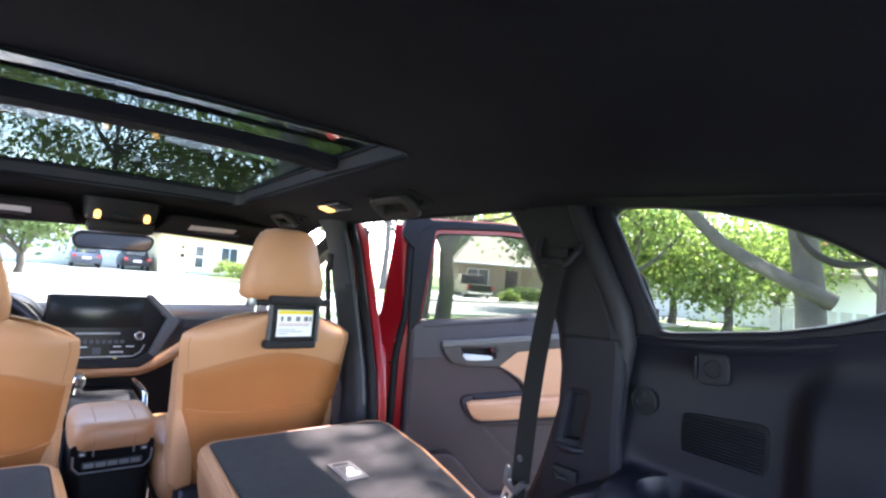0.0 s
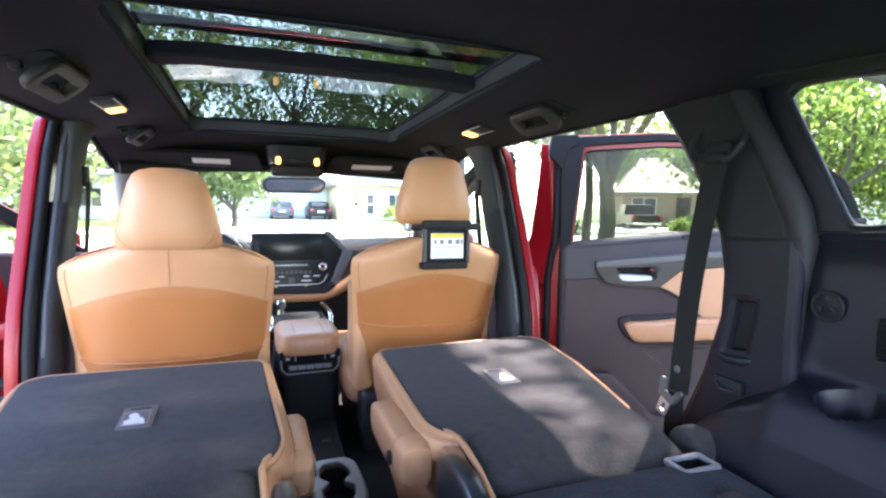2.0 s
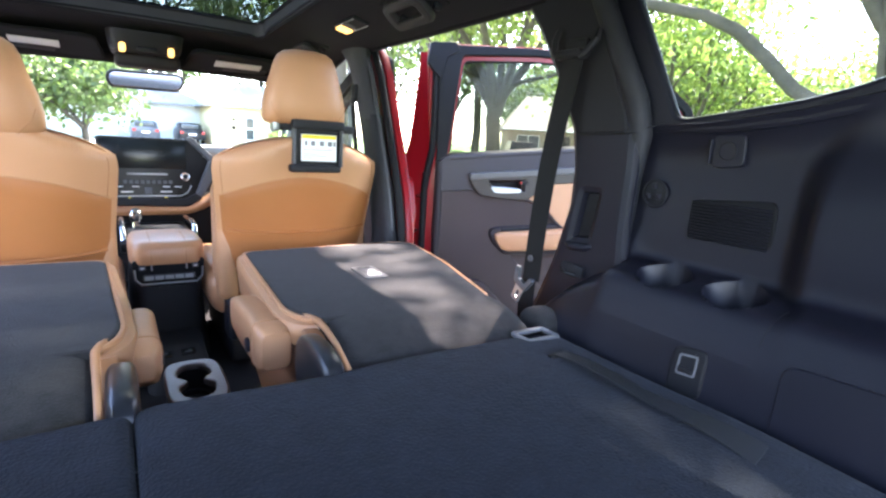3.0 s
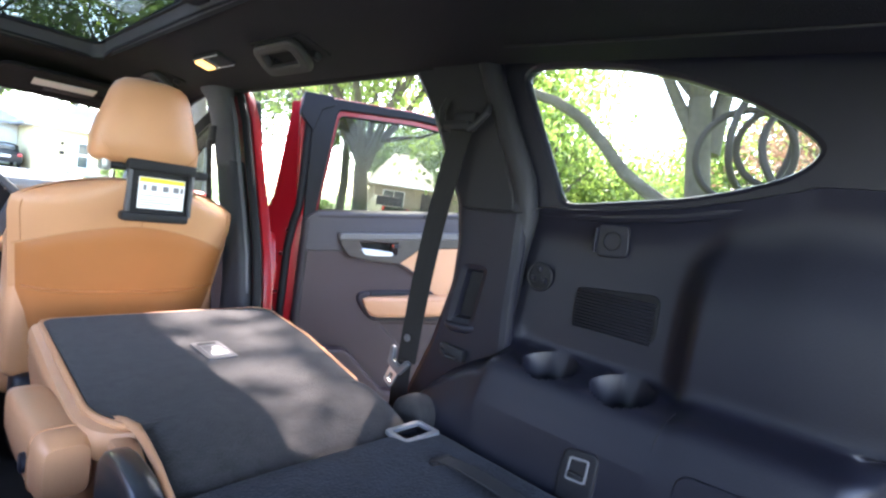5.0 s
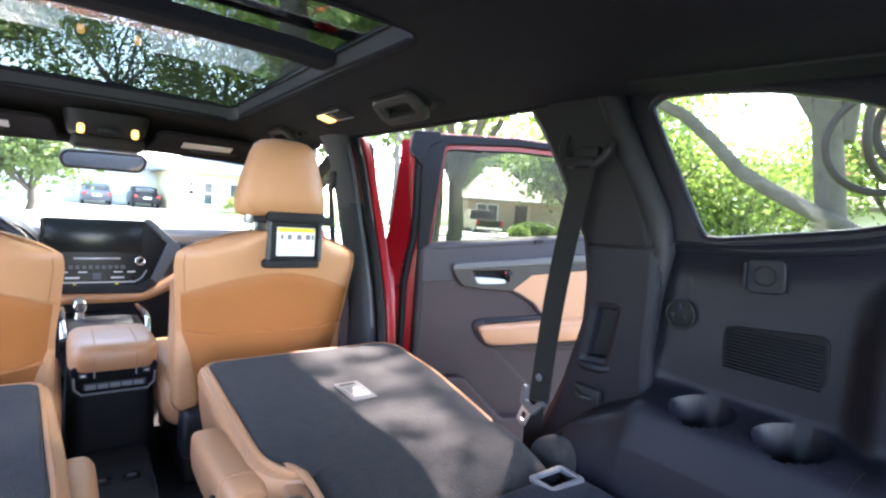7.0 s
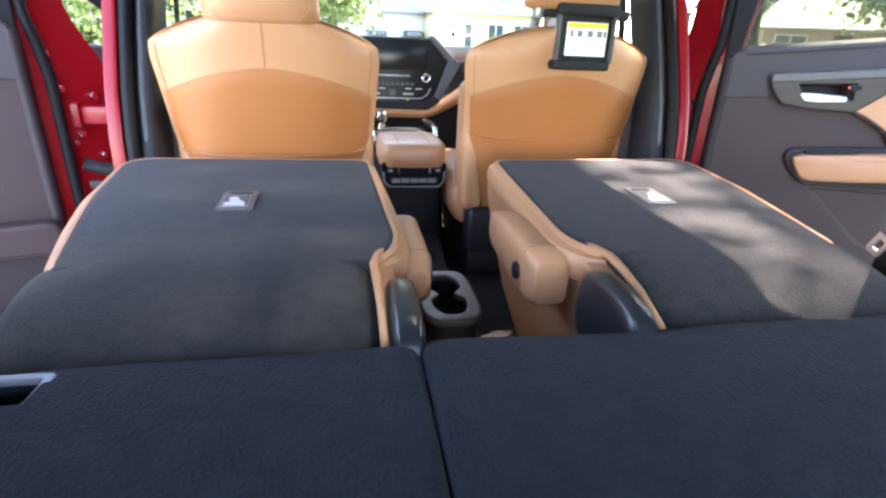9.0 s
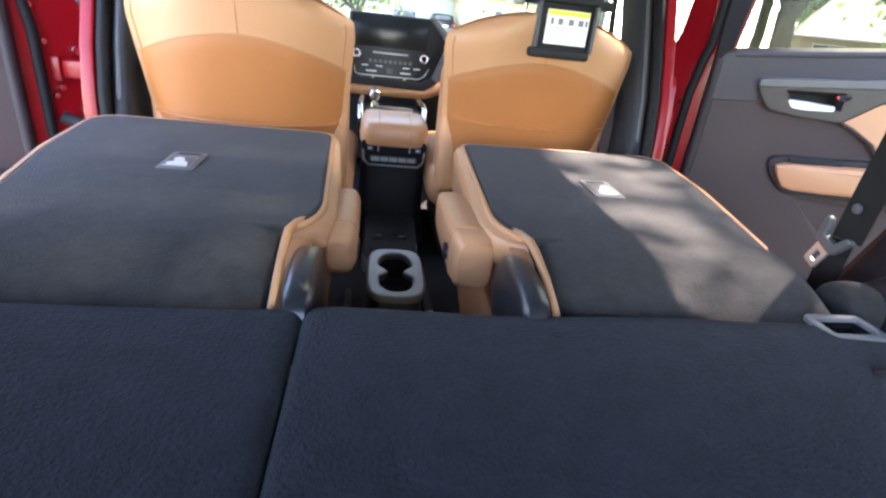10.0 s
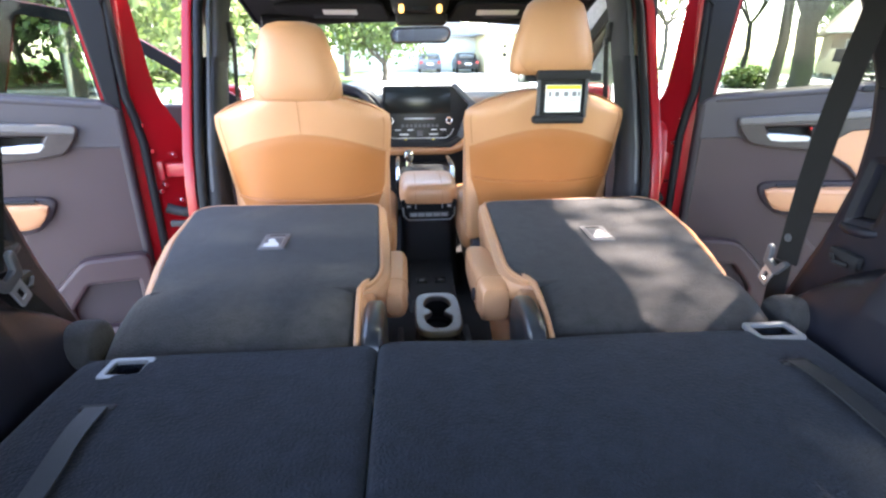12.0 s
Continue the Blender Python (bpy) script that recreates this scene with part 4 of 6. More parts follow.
    tag = part("anchor_plate", sided(moved(plate(soft_poly([(0.337, 0.042), (0.391, 0.042), (0.387, -0.056), (0.333, -0.056)], 0.006), [], 0.003, 0.001), up(z - 0.0006)), s), TRIM_GREY, st, "grey child seat anchor plate")
    part("plate_slot", sided(box(0.346, 0.380, 0.026, 0.033, z + 0.0020, z + 0.0034, 0), s), TRIM_DARK, tag, smooth=False)
    rim = [(0.3405, -0.046), (0.3835, -0.046), (0.3865, 0.016), (0.3435, 0.016)]
    part("mark_rim", sided(moved(plate(rim, [[(0.3425, -0.044), (0.3815, -0.044), (0.3845, 0.014), (0.3455, 0.014)]], 0.0006, 0.0001), up(z + 0.0024)), s), BEZEL, tag)
    seat = soft_poly([(0.347, -0.036), (0.378, -0.036), (0.381, -0.026), (0.371, -0.018), (0.377, -0.002), (0.371, 0.007), (0.363, 0.004), (0.359, -0.012), (0.350, -0.022)], 0.003)
    part("seat_mark", sided(moved(plate(seat, [], 0.001, 0.0002), up(z + 0.0024)), s), VISOR_LABEL, tag, "pale child seat mark")
    part("mark_line", sided(box(0.346, 0.380, -0.0415, -0.0395, z + 0.0024, z + 0.0034, 0), s), VISOR_LABEL, tag, smooth=False)
    return st


second_row(-1, "folded second row seat with charcoal felt back and tan leather edges")
second_row(1, "folded second row seat with felt back, tan edges and sunlit patch")

# ---- folded third row ----


def third_row(name, x0, x1, y1, label, holes):
    st = thing(name, ((x0 + x1) / 2, -0.8, 0.80), label, "car seat", "folded third row seats")

    def top(u, v):
        x, y = x0 + (x1 - x0) * u, -1.37 + (y1 + 1.37) * v
        e = min(u, 1 - u) * (x1 - x0)
        d = (1 - v) * (y1 + 1.37)
        z = 0.910 - 0.012 * math.exp(-e / 0.006) - 0.022 * math.exp(-d / 0.014) + 0.004 * noise.noise(Vector((x * 5, y * 5, 0))) - 0.012 * max(0, -0.75 - y) - 0.012 * (abs(x) / 0.6) ** 6
        return (x, y, z)
    a = [0, 0.004, 0.010, 0.02, 0.04, *steps(0.08, 0.92, 20), 0.96, 0.98, 0.99, 0.996, 1]
    b = [*steps(0, 0.9, 24), 0.94, 0.96, 0.975, 0.985, 0.992, 0.997, 1]
    cut = (lambda u, v: any(h[0] < x0 + (x1 - x0) * u < h[1] and h[2] < -1.37 + (y1 + 1.37) * v < h[3] for h in holes)) if holes else None
    a = sorted({*a, *[(q - x0) / (x1 - x0) for h in holes for q in h[:2]]})
    b = sorted({*b, *[(q + 1.37) / (y1 + 1.37) for h in holes for q in h[2:]]})
    part("carpet_back", thick(sheet(top, a, b, cut), 0.05), CARPET, st, "navy black carpeted seat back")
    part("front_edge", thick(sheet(lambda u, v: (x0 + (x1 - x0) * u, y1 - 0.004 + 0.010 * math.sin(math.pi * v), 0.890 - 0.16 * v), steps(0, 1, 12), steps(0, 1, 6)), 0.02), CARPET, st)
    part("pad", box(x0 + 0.01, x1 - 0.01, -1.36, y1 - 0.02, 0.72, 0.845, 0.02), TRIM_DARK, st)
    return st


LATCH_R = (0.467, 0.531, -0.439, -0.401)
LATCH_L = (-0.488, -0.438, -0.470, -0.432)
small_seat = third_row("third_row_seat", -0.545, -0.1195, -0.398, "folded third row seat, narrow side, navy black carpet", [LATCH_L])
large_seat = third_row("third_row_seat", -0.1180, 0.553, -0.392, "folded third row seat, wide side, navy black carpet", [LATCH_R])
for st, (hx0, hx1, hy0, hy1) in ((small_seat, LATCH_L), (large_seat, LATCH_R)):
    z = 0.898
    o = soft_poly([(hx0 - 0.005, hy0 - 0.006), (hx1 + 0.005, hy0 - 0.006), (hx1 + 0.0045, hy1 + 0.0045), (hx0 - 0.0045, hy1 + 0.0045)], 0.008)
    i = soft_poly([(hx0 + 0.001, hy0 + 0.001), (hx1 - 0.001, hy0 + 0.001), (hx1 - 0.001, hy1 - 0.001), (hx0 + 0.001, hy1 - 0.001)], 0.006)
    bz = part("latch_bezel", moved(plate(o, [i], 0.007, 0.002), Matrix.Translation((0, 0, z + 0.003))), BEZEL, st, "satin grey latch bezel")
    part("latch_well", moved(plate(o, [], 0.004, 0.001), Matrix.Translation((0, 0, z - 0.05))), TRIM_DARK, bz)
    part("latch_well_wall", join(box(hx0 - 0.004, hx0 + 0.001, hy0, hy1, z - 0.05, z, 0), box(hx1 - 0.001, hx1 + 0.004, hy0, hy1, z - 0.05, z, 0), box(hx0, hx1, hy0 - 0.004, hy0, z - 0.05, z, 0), box(hx0, hx1, hy1, hy1 + 0.004, z - 0.05, z, 0)), TRIM_DARK, bz)
    k = 1 if hx0 > 0 else -1
    x, run, drift = (0.466, 0.31, 0.002) if k > 0 else (-0.452, 0.26, 0.030)
    f = lambda u, v: (x - k * drift * v + 0.026 * (u - 0.5), hy0 - 0.075 - run * v, 0.9115 + 0.003 * math.sin(9 * v) + 0.006 * math.sin(math.pi * v) + 0.030 * (u - 0.4) * max(0.0, v - 0.5))
    part("pull_strap", thick(sheet(f, steps(0, 1, 3), steps(0, 1, 14)), 0.002), STRAP, st, "dark grey webbing pull strap")
    part("strap_slot", box(x - 0.021, x + 0.021, hy0 - 0.078, hy0 - 0.068, 0.900, 0.9125, 0.002), TRIM_DARK, st)

# ---- dashboard ----
dash = thing("dashboard", (0, 1.7, 0.6), "black dashboard with tan leather band and silver trim", "dashboard")
prof = [(1.52, 0.55), (1.50, 0.70), (1.49, 0.84), (1.47, 0.88), (1.46, 0.92), (1.49, 0.97), (1.52, 1.06), (1.53, 1.10), (1.56, 1.125), (1.65, 1.13), (1.80, 1.115), (1.99, 1.05), (1.99, 0.55)]
part("body", loft([[Vector((x, y + 0.05 * (abs(x) / 0.7) ** 4, z)) for y, z in prof] for x in steps(-0.72, 0.72, 14)]), TRIM_DARK, dash, "black soft dashboard")
part("hood", loft([[Vector((x, y, z - 0.09 * ((x + 0.37) / 0.2) ** 4)) for y, z in ((1.40, 1.15), (1.39, 1.17), (1.42, 1.185), (1.55, 1.18), (1.62, 1.14), (1.55, 1.12))] for x in steps(-0.56, -0.18, 10)]), TRIM, dash, "black instrument hood")


def band(u, v):
    """Leather band under the screen, rising towards the passenger's side."""
    x = -0.22 + 0.94 * u
    t = max(0, min(1, (x - 0.13) / 0.27))
    t = t * t * (3 - 2 * t)
    return (x, 1.452 - 0.018 * math.sin(math.pi * v), 0.852 + 0.10 * t + (0.046 + 0.035 * t) * v)


part("leather_band", thick(sheet(band, steps(0, 1, 30), steps(0, 1, 6)), 0.02), LEATHER, dash, "tan leather dashboard band")
part("vent_strip", thick(sheet(lambda u, v: (0.22 + 0.45 * u, 1.475 - 0.01 * math.sin(math.pi * v), 1.095 + 0.055 * v + 0.008 * u), steps(0, 1, 8), steps(0, 1, 4)), 0.015), SILVER, dash, "silver trim strip")
part("vent", box(0.30, 0.62, 1.455, 1.47, 1.045, 1.090, 0.005), TRIM_DARK, dash, "black air vent")
for i in range(4):
    part("vent_slat", box(0.305, 0.615, 1.450, 1.456, 1.052 + i * 0.010, 1.0545 + i * 0.010, 0.0008, 1), TRIM_GREY, dash)

# centre screen and controls
TILT_S = Matrix.Translation((0, 1.50, 1.04)) @ Matrix.Rotation(radians(-5), 4, 'X') @ Matrix.Translation((0, -1.50, -1.04))
stack = part("centre_panel", moved(plate(soft_poly([(-0.170, 1.172), (0.160, 1.172), (0.240, 1.086), (0.180, 0.940), (0.140, 0.912), (-0.160, 0.918)], 0.012), [], 0.02, 0.004, XZ(1.485)), TILT_S), BLACK_GLOSS, dash, "gloss black centre panel")
part("display", moved(box(-0.163, 0.150, 1.459, 1.466, 1.046, 1.166, 0.003), TILT_S), SCREEN, stack, "dark switched-off display")
side_o = soft_poly([(0.158, 1.180), (0.176, 1.180), (0.285, 1.072), (0.205, 0.925), (0.186, 0.938), (0.246, 1.086)], 0.008)
part("silver_frame", moved(plate(side_o, [], 0.03, 0.005, XZ(1.478)), TILT_S), TRIM_GREY, stack, "grey frame beside the screen")
low_o = soft_poly([(-0.168, 0.896), (0.150, 0.888), (0.203, 0.922), (0.184, 0.937), (0.142, 0.912), (-0.168, 0.918)], 0.006)
part("lower_frame", moved(plate(low_o, [], 0.03, 0.005, XZ(1.478)), TILT_S), TRIM_DARK, stack, "black frame under the panel")
part("left_edge", moved(box(-0.176, -0.168, 1.450, 1.478, 0.915, 1.172, 0.003), TILT_S), TRIM_DARK, stack)
for x in (-0.141, 0.141):
    dial = part("dial", moved(join(disc((x, 1.446, 1.014), (0, 1, 0), 0.017, 0.03), ring_bar((x, 1.432, 1.014), (0, 1, 0), 0.016, 0.0028, 28, 8)), TILT_S), CHROME, stack, "chrome ringed dial")
    part("dial_face", moved(disc((x, 1.4295, 1.014), (0, 1, 0), 0.011, 0.003), TILT_S), BLACK_GLOSS, dial)
part("button_strip", moved(box(-0.075, 0.075, 1.452, 1.462, 1.019, 1.026, 0.001), TILT_S), SILVER, stack, "silver button strip")
for i in range(9):
    part("button", moved(box(-0.090 + i * 0.021, -0.076 + i * 0.021, 1.455, 1.463, 0.982, 0.996, 0.001, 1), TILT_S), TRIM_GREY, stack)
for x in (-0.120, -0.06, 0.055, 0.100):
    part("text_bar", moved(box(x, x + 0.028, 1.4585, 1.4635, 0.968, 0.971, 0), TILT_S), WHITE_INK, stack, smooth=False)
for x in (-0.100, 0.045):
    part("temperature_key", moved(box(x, x + 0.045, 1.455, 1.463, 0.945, 0.951, 0.001, 1), TILT_S), SILVER, stack)
part("hazard_key", moved(box(-0.014, 0.014, 1.455, 1.463, 0.940, 0.966, 0.002), TILT_S), TRIM_GREY, stack, "hazard key")
part("lower_trim", moved(tube([(-0.150, 1.458, 0.965), (-0.146, 1.458, 0.938), (-0.13, 1.458, 0.930), (0.125, 1.458, 0.930), (0.150, 1.458, 0.945), (0.166, 1.458, 0.975)], 0.002, 6), TILT_S), SILVER, stack)
for x in (-0.075, 0.060):
    part("seat_heat_lamp", moved(box(x, x + 0.010, 1.456, 1.462, 0.921, 0.925, 0), TILT_S), YELLOW, stack, smooth=False)

wheel = thing("steering_wheel", (-0.36, 1.15, 1.05), "black leather steering wheel in front of the driver seat", "steering wheel")
part("rim", ring_bar((-0.36, 1.15, 1.02), (0, -0.93, 0.38), 0.185, 0.016, 44, 12), TRIM, wheel)
part("hub", disc((-0.36, 1.17, 1.01), (0, -0.93, 0.38), 0.065, 0.05), TRIM, wheel)
for a in (-1, 1):
    part("spoke", box(-0.36 + (0.05 if a > 0 else -0.18), -0.36 + (0.18 if a > 0 else -0.05), 1.15, 1.17, 0.995, 1.03, 0.006), SILVER, wheel)
part("column", tube([(-0.36, 1.18, 1.0), (-0.36, 1.50, 0.88)], 0.04, 14), TRIM_DARK, wheel)

# ---- front console ----
con = thing("front_console", (0, 0.9, 0.50), "dark centre console with padded tan armrest lid", "console")
part("body", loft([oval(0, 0.99, 0.50, 0.115, 0.34, 32, 7), oval(0, 0.99, 0.60, 0.108, 0.31, 32, 7), oval(0, 1.0, 0.78, 0.100, 0.30, 32, 7), oval(0, 1.0, 0.835, 0.100, 0.295, 32, 7)]), TRIM_DARK, con, "dark brown black console body")
part("front_tray", box(-0.125, 0.125, 1.03, 1.46, 0.78, 0.818, 0.01), BLACK_GLOSS, con, "gloss black shifter surround")


def lid(k):
    return oval(0.0, 0.835, 0, 0.107 * k, 0.158 * k, 36, 5)


pad = []
for z, k in ((0.814, 0.965), (0.820, 0.99), (0.846, 1.0), (0.862, 0.99), (0.873, 0.96), (0.881, 0.90), (0.885, 0.75), (0.887, 0.5)):
    pad.append([Vector((p.x, p.y, z - 0.03 * (p.y - 0.69))) for p in lid(k)])
part("armrest_lid", loft(pad), LEATHER, con, "padded tan leather armrest lid")
for x in (-0.048, 0.048):
    part("lid_seam", tube([(x, 0.681, 0.818), (x, 0.678, 0.846), (x, 0.681, 0.862), (x, 0.692, 0.878), (x, 0.72, 0.8850), (x, 0.84, 0.8825), (x, 0.96, 0.876)], 0.0016, 6), STITCH, con)
rear = part("rear_panel", plate(soft_poly([(-0.098, 0.825), (0.098, 0.825), (0.094, 0.765), (0.075, 0.748), (-0.075, 0.748), (-0.094, 0.765)], 0.010), [], 0.012, 0.003, XZ(0.704)), BLACK_GLOSS, con, "gloss black rear climate panel")
part("panel_trim", tube([(-0.094, 0.690, 0.80), (-0.092, 0.690, 0.770), (-0.076, 0.690, 0.753), (0.076, 0.690, 0.753), (0.092, 0.690, 0.770), (0.094, 0.690, 0.80)], 0.003, 8), SILVER, rear, "silver trim line")
part("key_row", box(-0.072, 0.072, 0.686, 0.694, 0.764, 0.782, 0.003), TRIM_GREY, rear, "row of grey keys")
for i in range(5):
    part("key", box(-0.068 + i * 0.0275, -0.044 + i * 0.0275, 0.683, 0.688, 0.767, 0.779, 0.001, 1), SILVER, rear)
for x in (-0.082, 0.064):
    part("heater_key", box(x, x + 0.018, 0.686, 0.694, 0.798, 0.812, 0.002), TRIM_GREY, rear)
    part("text_bar", box(x + 0.004, x + 0.014, 0.6855, 0.6865, 0.803, 0.807, 0), WHITE_INK, rear, smooth=False)
for x in (-0.050, 0.046):
    part("heater_bar", box(x, x + 0.004, 0.686, 0.694, 0.796, 0.814, 0.001, 1), SILVER, rear)
usb = part("socket_shelf", loft([[Vector((p.x, p.y, 0.50 + k * (0.052 + 0.25 * (p.y - 0.46)))) for p in oval(0, 0.56, 0, 0.084 - 0.004 * k - e, 0.115 - 0.004 * k - e, 36, 7)] for k, e in ((0, 0), (0.9, 0), (1, 0.005))]), TRIM_DARK, con, "black foot of the console with sockets")
for x in (-0.054, 0.010):
    so = part("socket", moved(box(x, x + 0.038, -0.014, 0.014, 0, 0.004, 0.0015), Matrix.Translation((0, 0.548, 0.5735)) @ Matrix.Rotation(radians(14), 4, 'X')), BLACK_GLOSS, usb, "covered power socket")
    part("socket_mark", moved(box(x + 0.010, x + 0.028, -0.004, 0.005, 0.004, 0.0052, 0), Matrix.Translation((0, 0.548, 0.5735)) @ Matrix.Rotation(radians(14), 4, 'X')), TRIM_GREY, so, smooth=False)
for k in (-1, 1):
    part("side_bar", tube([(k * 0.112, 1.00, 0.83), (k * 0.116, 1.03, 0.868), (k * 0.117, 1.12, 0.872), (k * 0.117, 1.35, 0.855)], 0.010, 10), CHROME, con, "chrome console rail")
shift = part("shifter", loft([oval(-0.066, 1.262, 0.815, 0.018, 0.018, 20, 2.5), oval(-0.066, 1.262, 0.86, 0.014, 0.016, 20, 2.5), oval(-0.066, 1.258, 0.872, 0.021, 0.025, 20, 2.5), oval(-0.066, 1.256, 0.895, 0.022, 0.026, 20, 2.5), oval(-0.066, 1.254, 0.902, 0.016, 0.018, 20, 2.5)]), CHROME, con, "chrome and black gear shifter")
part("shifter_cap", disc((-0.066, 1.254, 0.903), (0, -0.3, 1), 0.013, 0.006), TRIM_DARK, shift)
for i in range(4):
    part("mode_key", box(0.005 + i * 0.022, 0.020 + i * 0.022, 1.15, 1.17, 0.816, 0.823, 0.001, 1), SILVER, con)

con.location.x += 0.008

# ---- cup holder box between the second row seats ----
cups = thing("floor_cup_holder", (0, 0.045, 0.50), "taupe topped double cup holder standing on the floor", "cup holder")
c_out = [(p.x, p.y) for p in oval(0.0, 0.055, 0, 0.053, 0.102, 40, 4)]
c_hole = []
for i in range(56):
    a = 2 * math.pi * i / 56
    x, y = 0.042 * math.cos(a), 0.087 * math.sin(a)
    pinch = 1 - 0.52 * math.exp(-(math.sin(a) / 0.20) ** 2)
    c_hole.append((x * pinch if abs(math.sin(a)) < 0.5 else 0.042 * math.copysign(abs(math.cos(a)) ** 0.7, math.cos(a)), 0.055 + y))
part("top_ring", moved(plate(c_out, [c_hole], 0.016, 0.005), Matrix.Translation((0, 0, 0.697))), CONSOLE_BEIGE, cups, "taupe plastic top ring")
part("box", loft([oval(0, 0.055, 0.50, 0.068, 0.122, 36, 4), oval(0, 0.055, 0.60, 0.058, 0.110, 36, 4), oval(0, 0.055, 0.700, 0.049, 0.098, 36, 4), oval(0, 0.055, 0.700, 0.045, 0.092, 36, 4), oval(0, 0.055, 0.635, 0.043, 0.089, 36, 4)]), TRIM_DARK, cups, "black box of the cup holder")
for y in (0.017, 0.093):
    part("holder_insert", join(disc((0, y, 0.640), (0, 0, 1), 0.034, 0.006), ring_bar((0, y, 0.655), (0, 0, 1), 0.034, 0.002, 28, 6)), TRIM, cups)
for x in (-0.11, 0.092):
    rail = thing("seat_rail", (x, 0.0, 0.50), "dark steel seat rail on the car floor", "seat rail", "seat rails")
    part("rail", box(x, x + 0.018, -0.25, 0.32, 0.50, 0.525, 0.004), TRIM_DARK, rail)
    part("rail_cap", box(x - 0.004, x + 0.022, 0.02, 0.10, 0.525, 0.54, 0.004), TRIM_DARK, rail)

# ---- overhead fittings ----
over = thing("overhead_console", (0, 1.14, 1.50), "black overhead console with two lit map lamps", "overhead console")
part("housing", loft([[Vector((p.x, p.y, z)) for p in oval(0, 1.145, 0, hx, hy, 32, 5)] for z, hx, hy in ((1.535, 0.118, 0.12), (1.490, 0.110, 0.11), (1.472, 0.102, 0.10), (1.466, 0.090, 0.085))]), TRIM_DARK, over)
part("housing_front", box(-0.095, 0.105, 1.08, 1.20, 1.425, 1.470, 0.015, 3), TRIM_DARK, over, "dark sensor housing")
for x in (-0.072, 0.072):
    part("map_lamp", loft([[Vector((x + p.x, 1.044 - 0.012 * k, 1.478 + p.y)) for p in oval(0, 0, 0, 0.010 * s2, 0.015 * s2, 18, 3)] for k, s2 in ((0, 1.0), (0.6, 1.0), (1, 0.7))]), LAMP_LENS, over, "lit warm map lamp lens")
part("switch", box(-0.030, 0.030, 1.03, 1.045, 1.470, 1.486, 0.003), TRIM_DARK, over)

mirror = thing("rear_view_mirror", (0.01, 1.30, 1.40), "black framed rear view mirror below the overhead console", "mirror")
m_poly = soft_poly([(-0.111, 1.369), (-0.120, 1.40), (-0.105, 1.420), (0.123, 1.426), (0.134, 1.404), (0.117, 1.371)], 0.018)
m_tilt = Matrix.Translation((0, 1.31, 1.398)) @ Matrix.Rotation(radians(7.5), 4, 'X') @ Matrix.Translation((0, -1.31, -1.398))
part("case", moved(plate(m_poly, [], 0.030, 0.008, XZ(1.325)), m_tilt), TRIM_DARK, mirror)
part("glass", moved(plate(soft_poly([(-0.108, 1.371), (-0.117, 1.40), (-0.103, 1.418), (0.121, 1.424), (0.131, 1.404), (0.115, 1.373)], 0.015), [], 0.003, 0.0008, XZ(1.294)), m_tilt), MIRROR, mirror, "mirror glass")
part("arm", tube([(0.0, 1.325, 1.42), (0.0, 1.36, 1.47)], 0.012, 10), TRIM_DARK, mirror)

for s in (-1, 1):
    vis = thing("sun_visor", (s * 0.33, 1.12, 1.49), "folded black sun visor with a grey warning sticker", "sun visor", "sun visors")
    vp = soft_poly([(0.125, 1.225), (0.53, 1.185), (0.555, 1.07), (0.15, 1.055)], 0.03)
    tilt = Matrix.Translation((0, 1.06, 1.507)) @ Matrix.Rotation(radians(-16), 4, 'X') @ Matrix.Translation((0, -1.06, 0))
    part("flap", sided(moved(plate(vp, [], 0.016, 0.006), tilt @ Matrix.Translation((0, 0, -0.016))), s), HEADLINER, vis)
    a, b = (0.245, 0.375) if s < 0 else (0.225, 0.390)
    part("sticker", sided(moved(box(a, b, 1.105, 1.155, -0.019, -0.0166, 0), tilt), s), VISOR_LABEL, vis, "grey warning sticker", smooth=False)
    part("vanity_cover", sided(moved(box(0.26, 0.42, 1.150, 1.19, -0.019, -0.0166, 0.001), tilt), s), TRIM_DARK, vis)


def grab_handle(s, y, length, x):
    z = roof_z(x, y)
    gh = thing("grab_handle", (s * x, y, z), "dark grey folded grab handle in its headliner recess", "grab handle", "grab handles")
    h = length / 2
    t = Matrix.Translation((x, y, z)) @ Matrix.Rotation(radians(15), 4, 'Y')
    part("recess", sided(moved(plate(soft_poly([(-0.040, -h - 0.03), (0.040, -h - 0.03), (0.040, h + 0.03), (-0.040, h + 0.03)], 0.02), [], 0.006, 0.002), t @ Matrix.Translation((0, 0, -0.002))), s), HEADLINER, gh, "dark recess plate")
    ring = soft_poly([(-0.034, -h), (0.028, -h - 0.004), (0.028, h + 0.004), (-0.034, h)], 0.026, 5)
    slot = soft_poly([(-0.024, -h + 0.020), (0.018, -h + 0.016), (0.018, h - 0.016), (-0.024, h - 0.020)], 0.014, 4)
    swing = t @ Matrix.Translation((-0.03, 0, -0.006)) @ Matrix.Rotation(radians(24), 4, 'Y') @ Matrix.Translation((0.03, 0, -0.014))
    part("grip", sided(moved(plate(ring, [slot], 0.018, 0.008), swing), s), HANDLE, gh, "dark grey grip")
    for k in (-1, 1):
        part("mount", sided(moved(box(0.012, 0.032, k * h - 0.009, k * h + 0.009, -0.016, 0.002, 0.005), t), s), TRIM_DARK, gh)


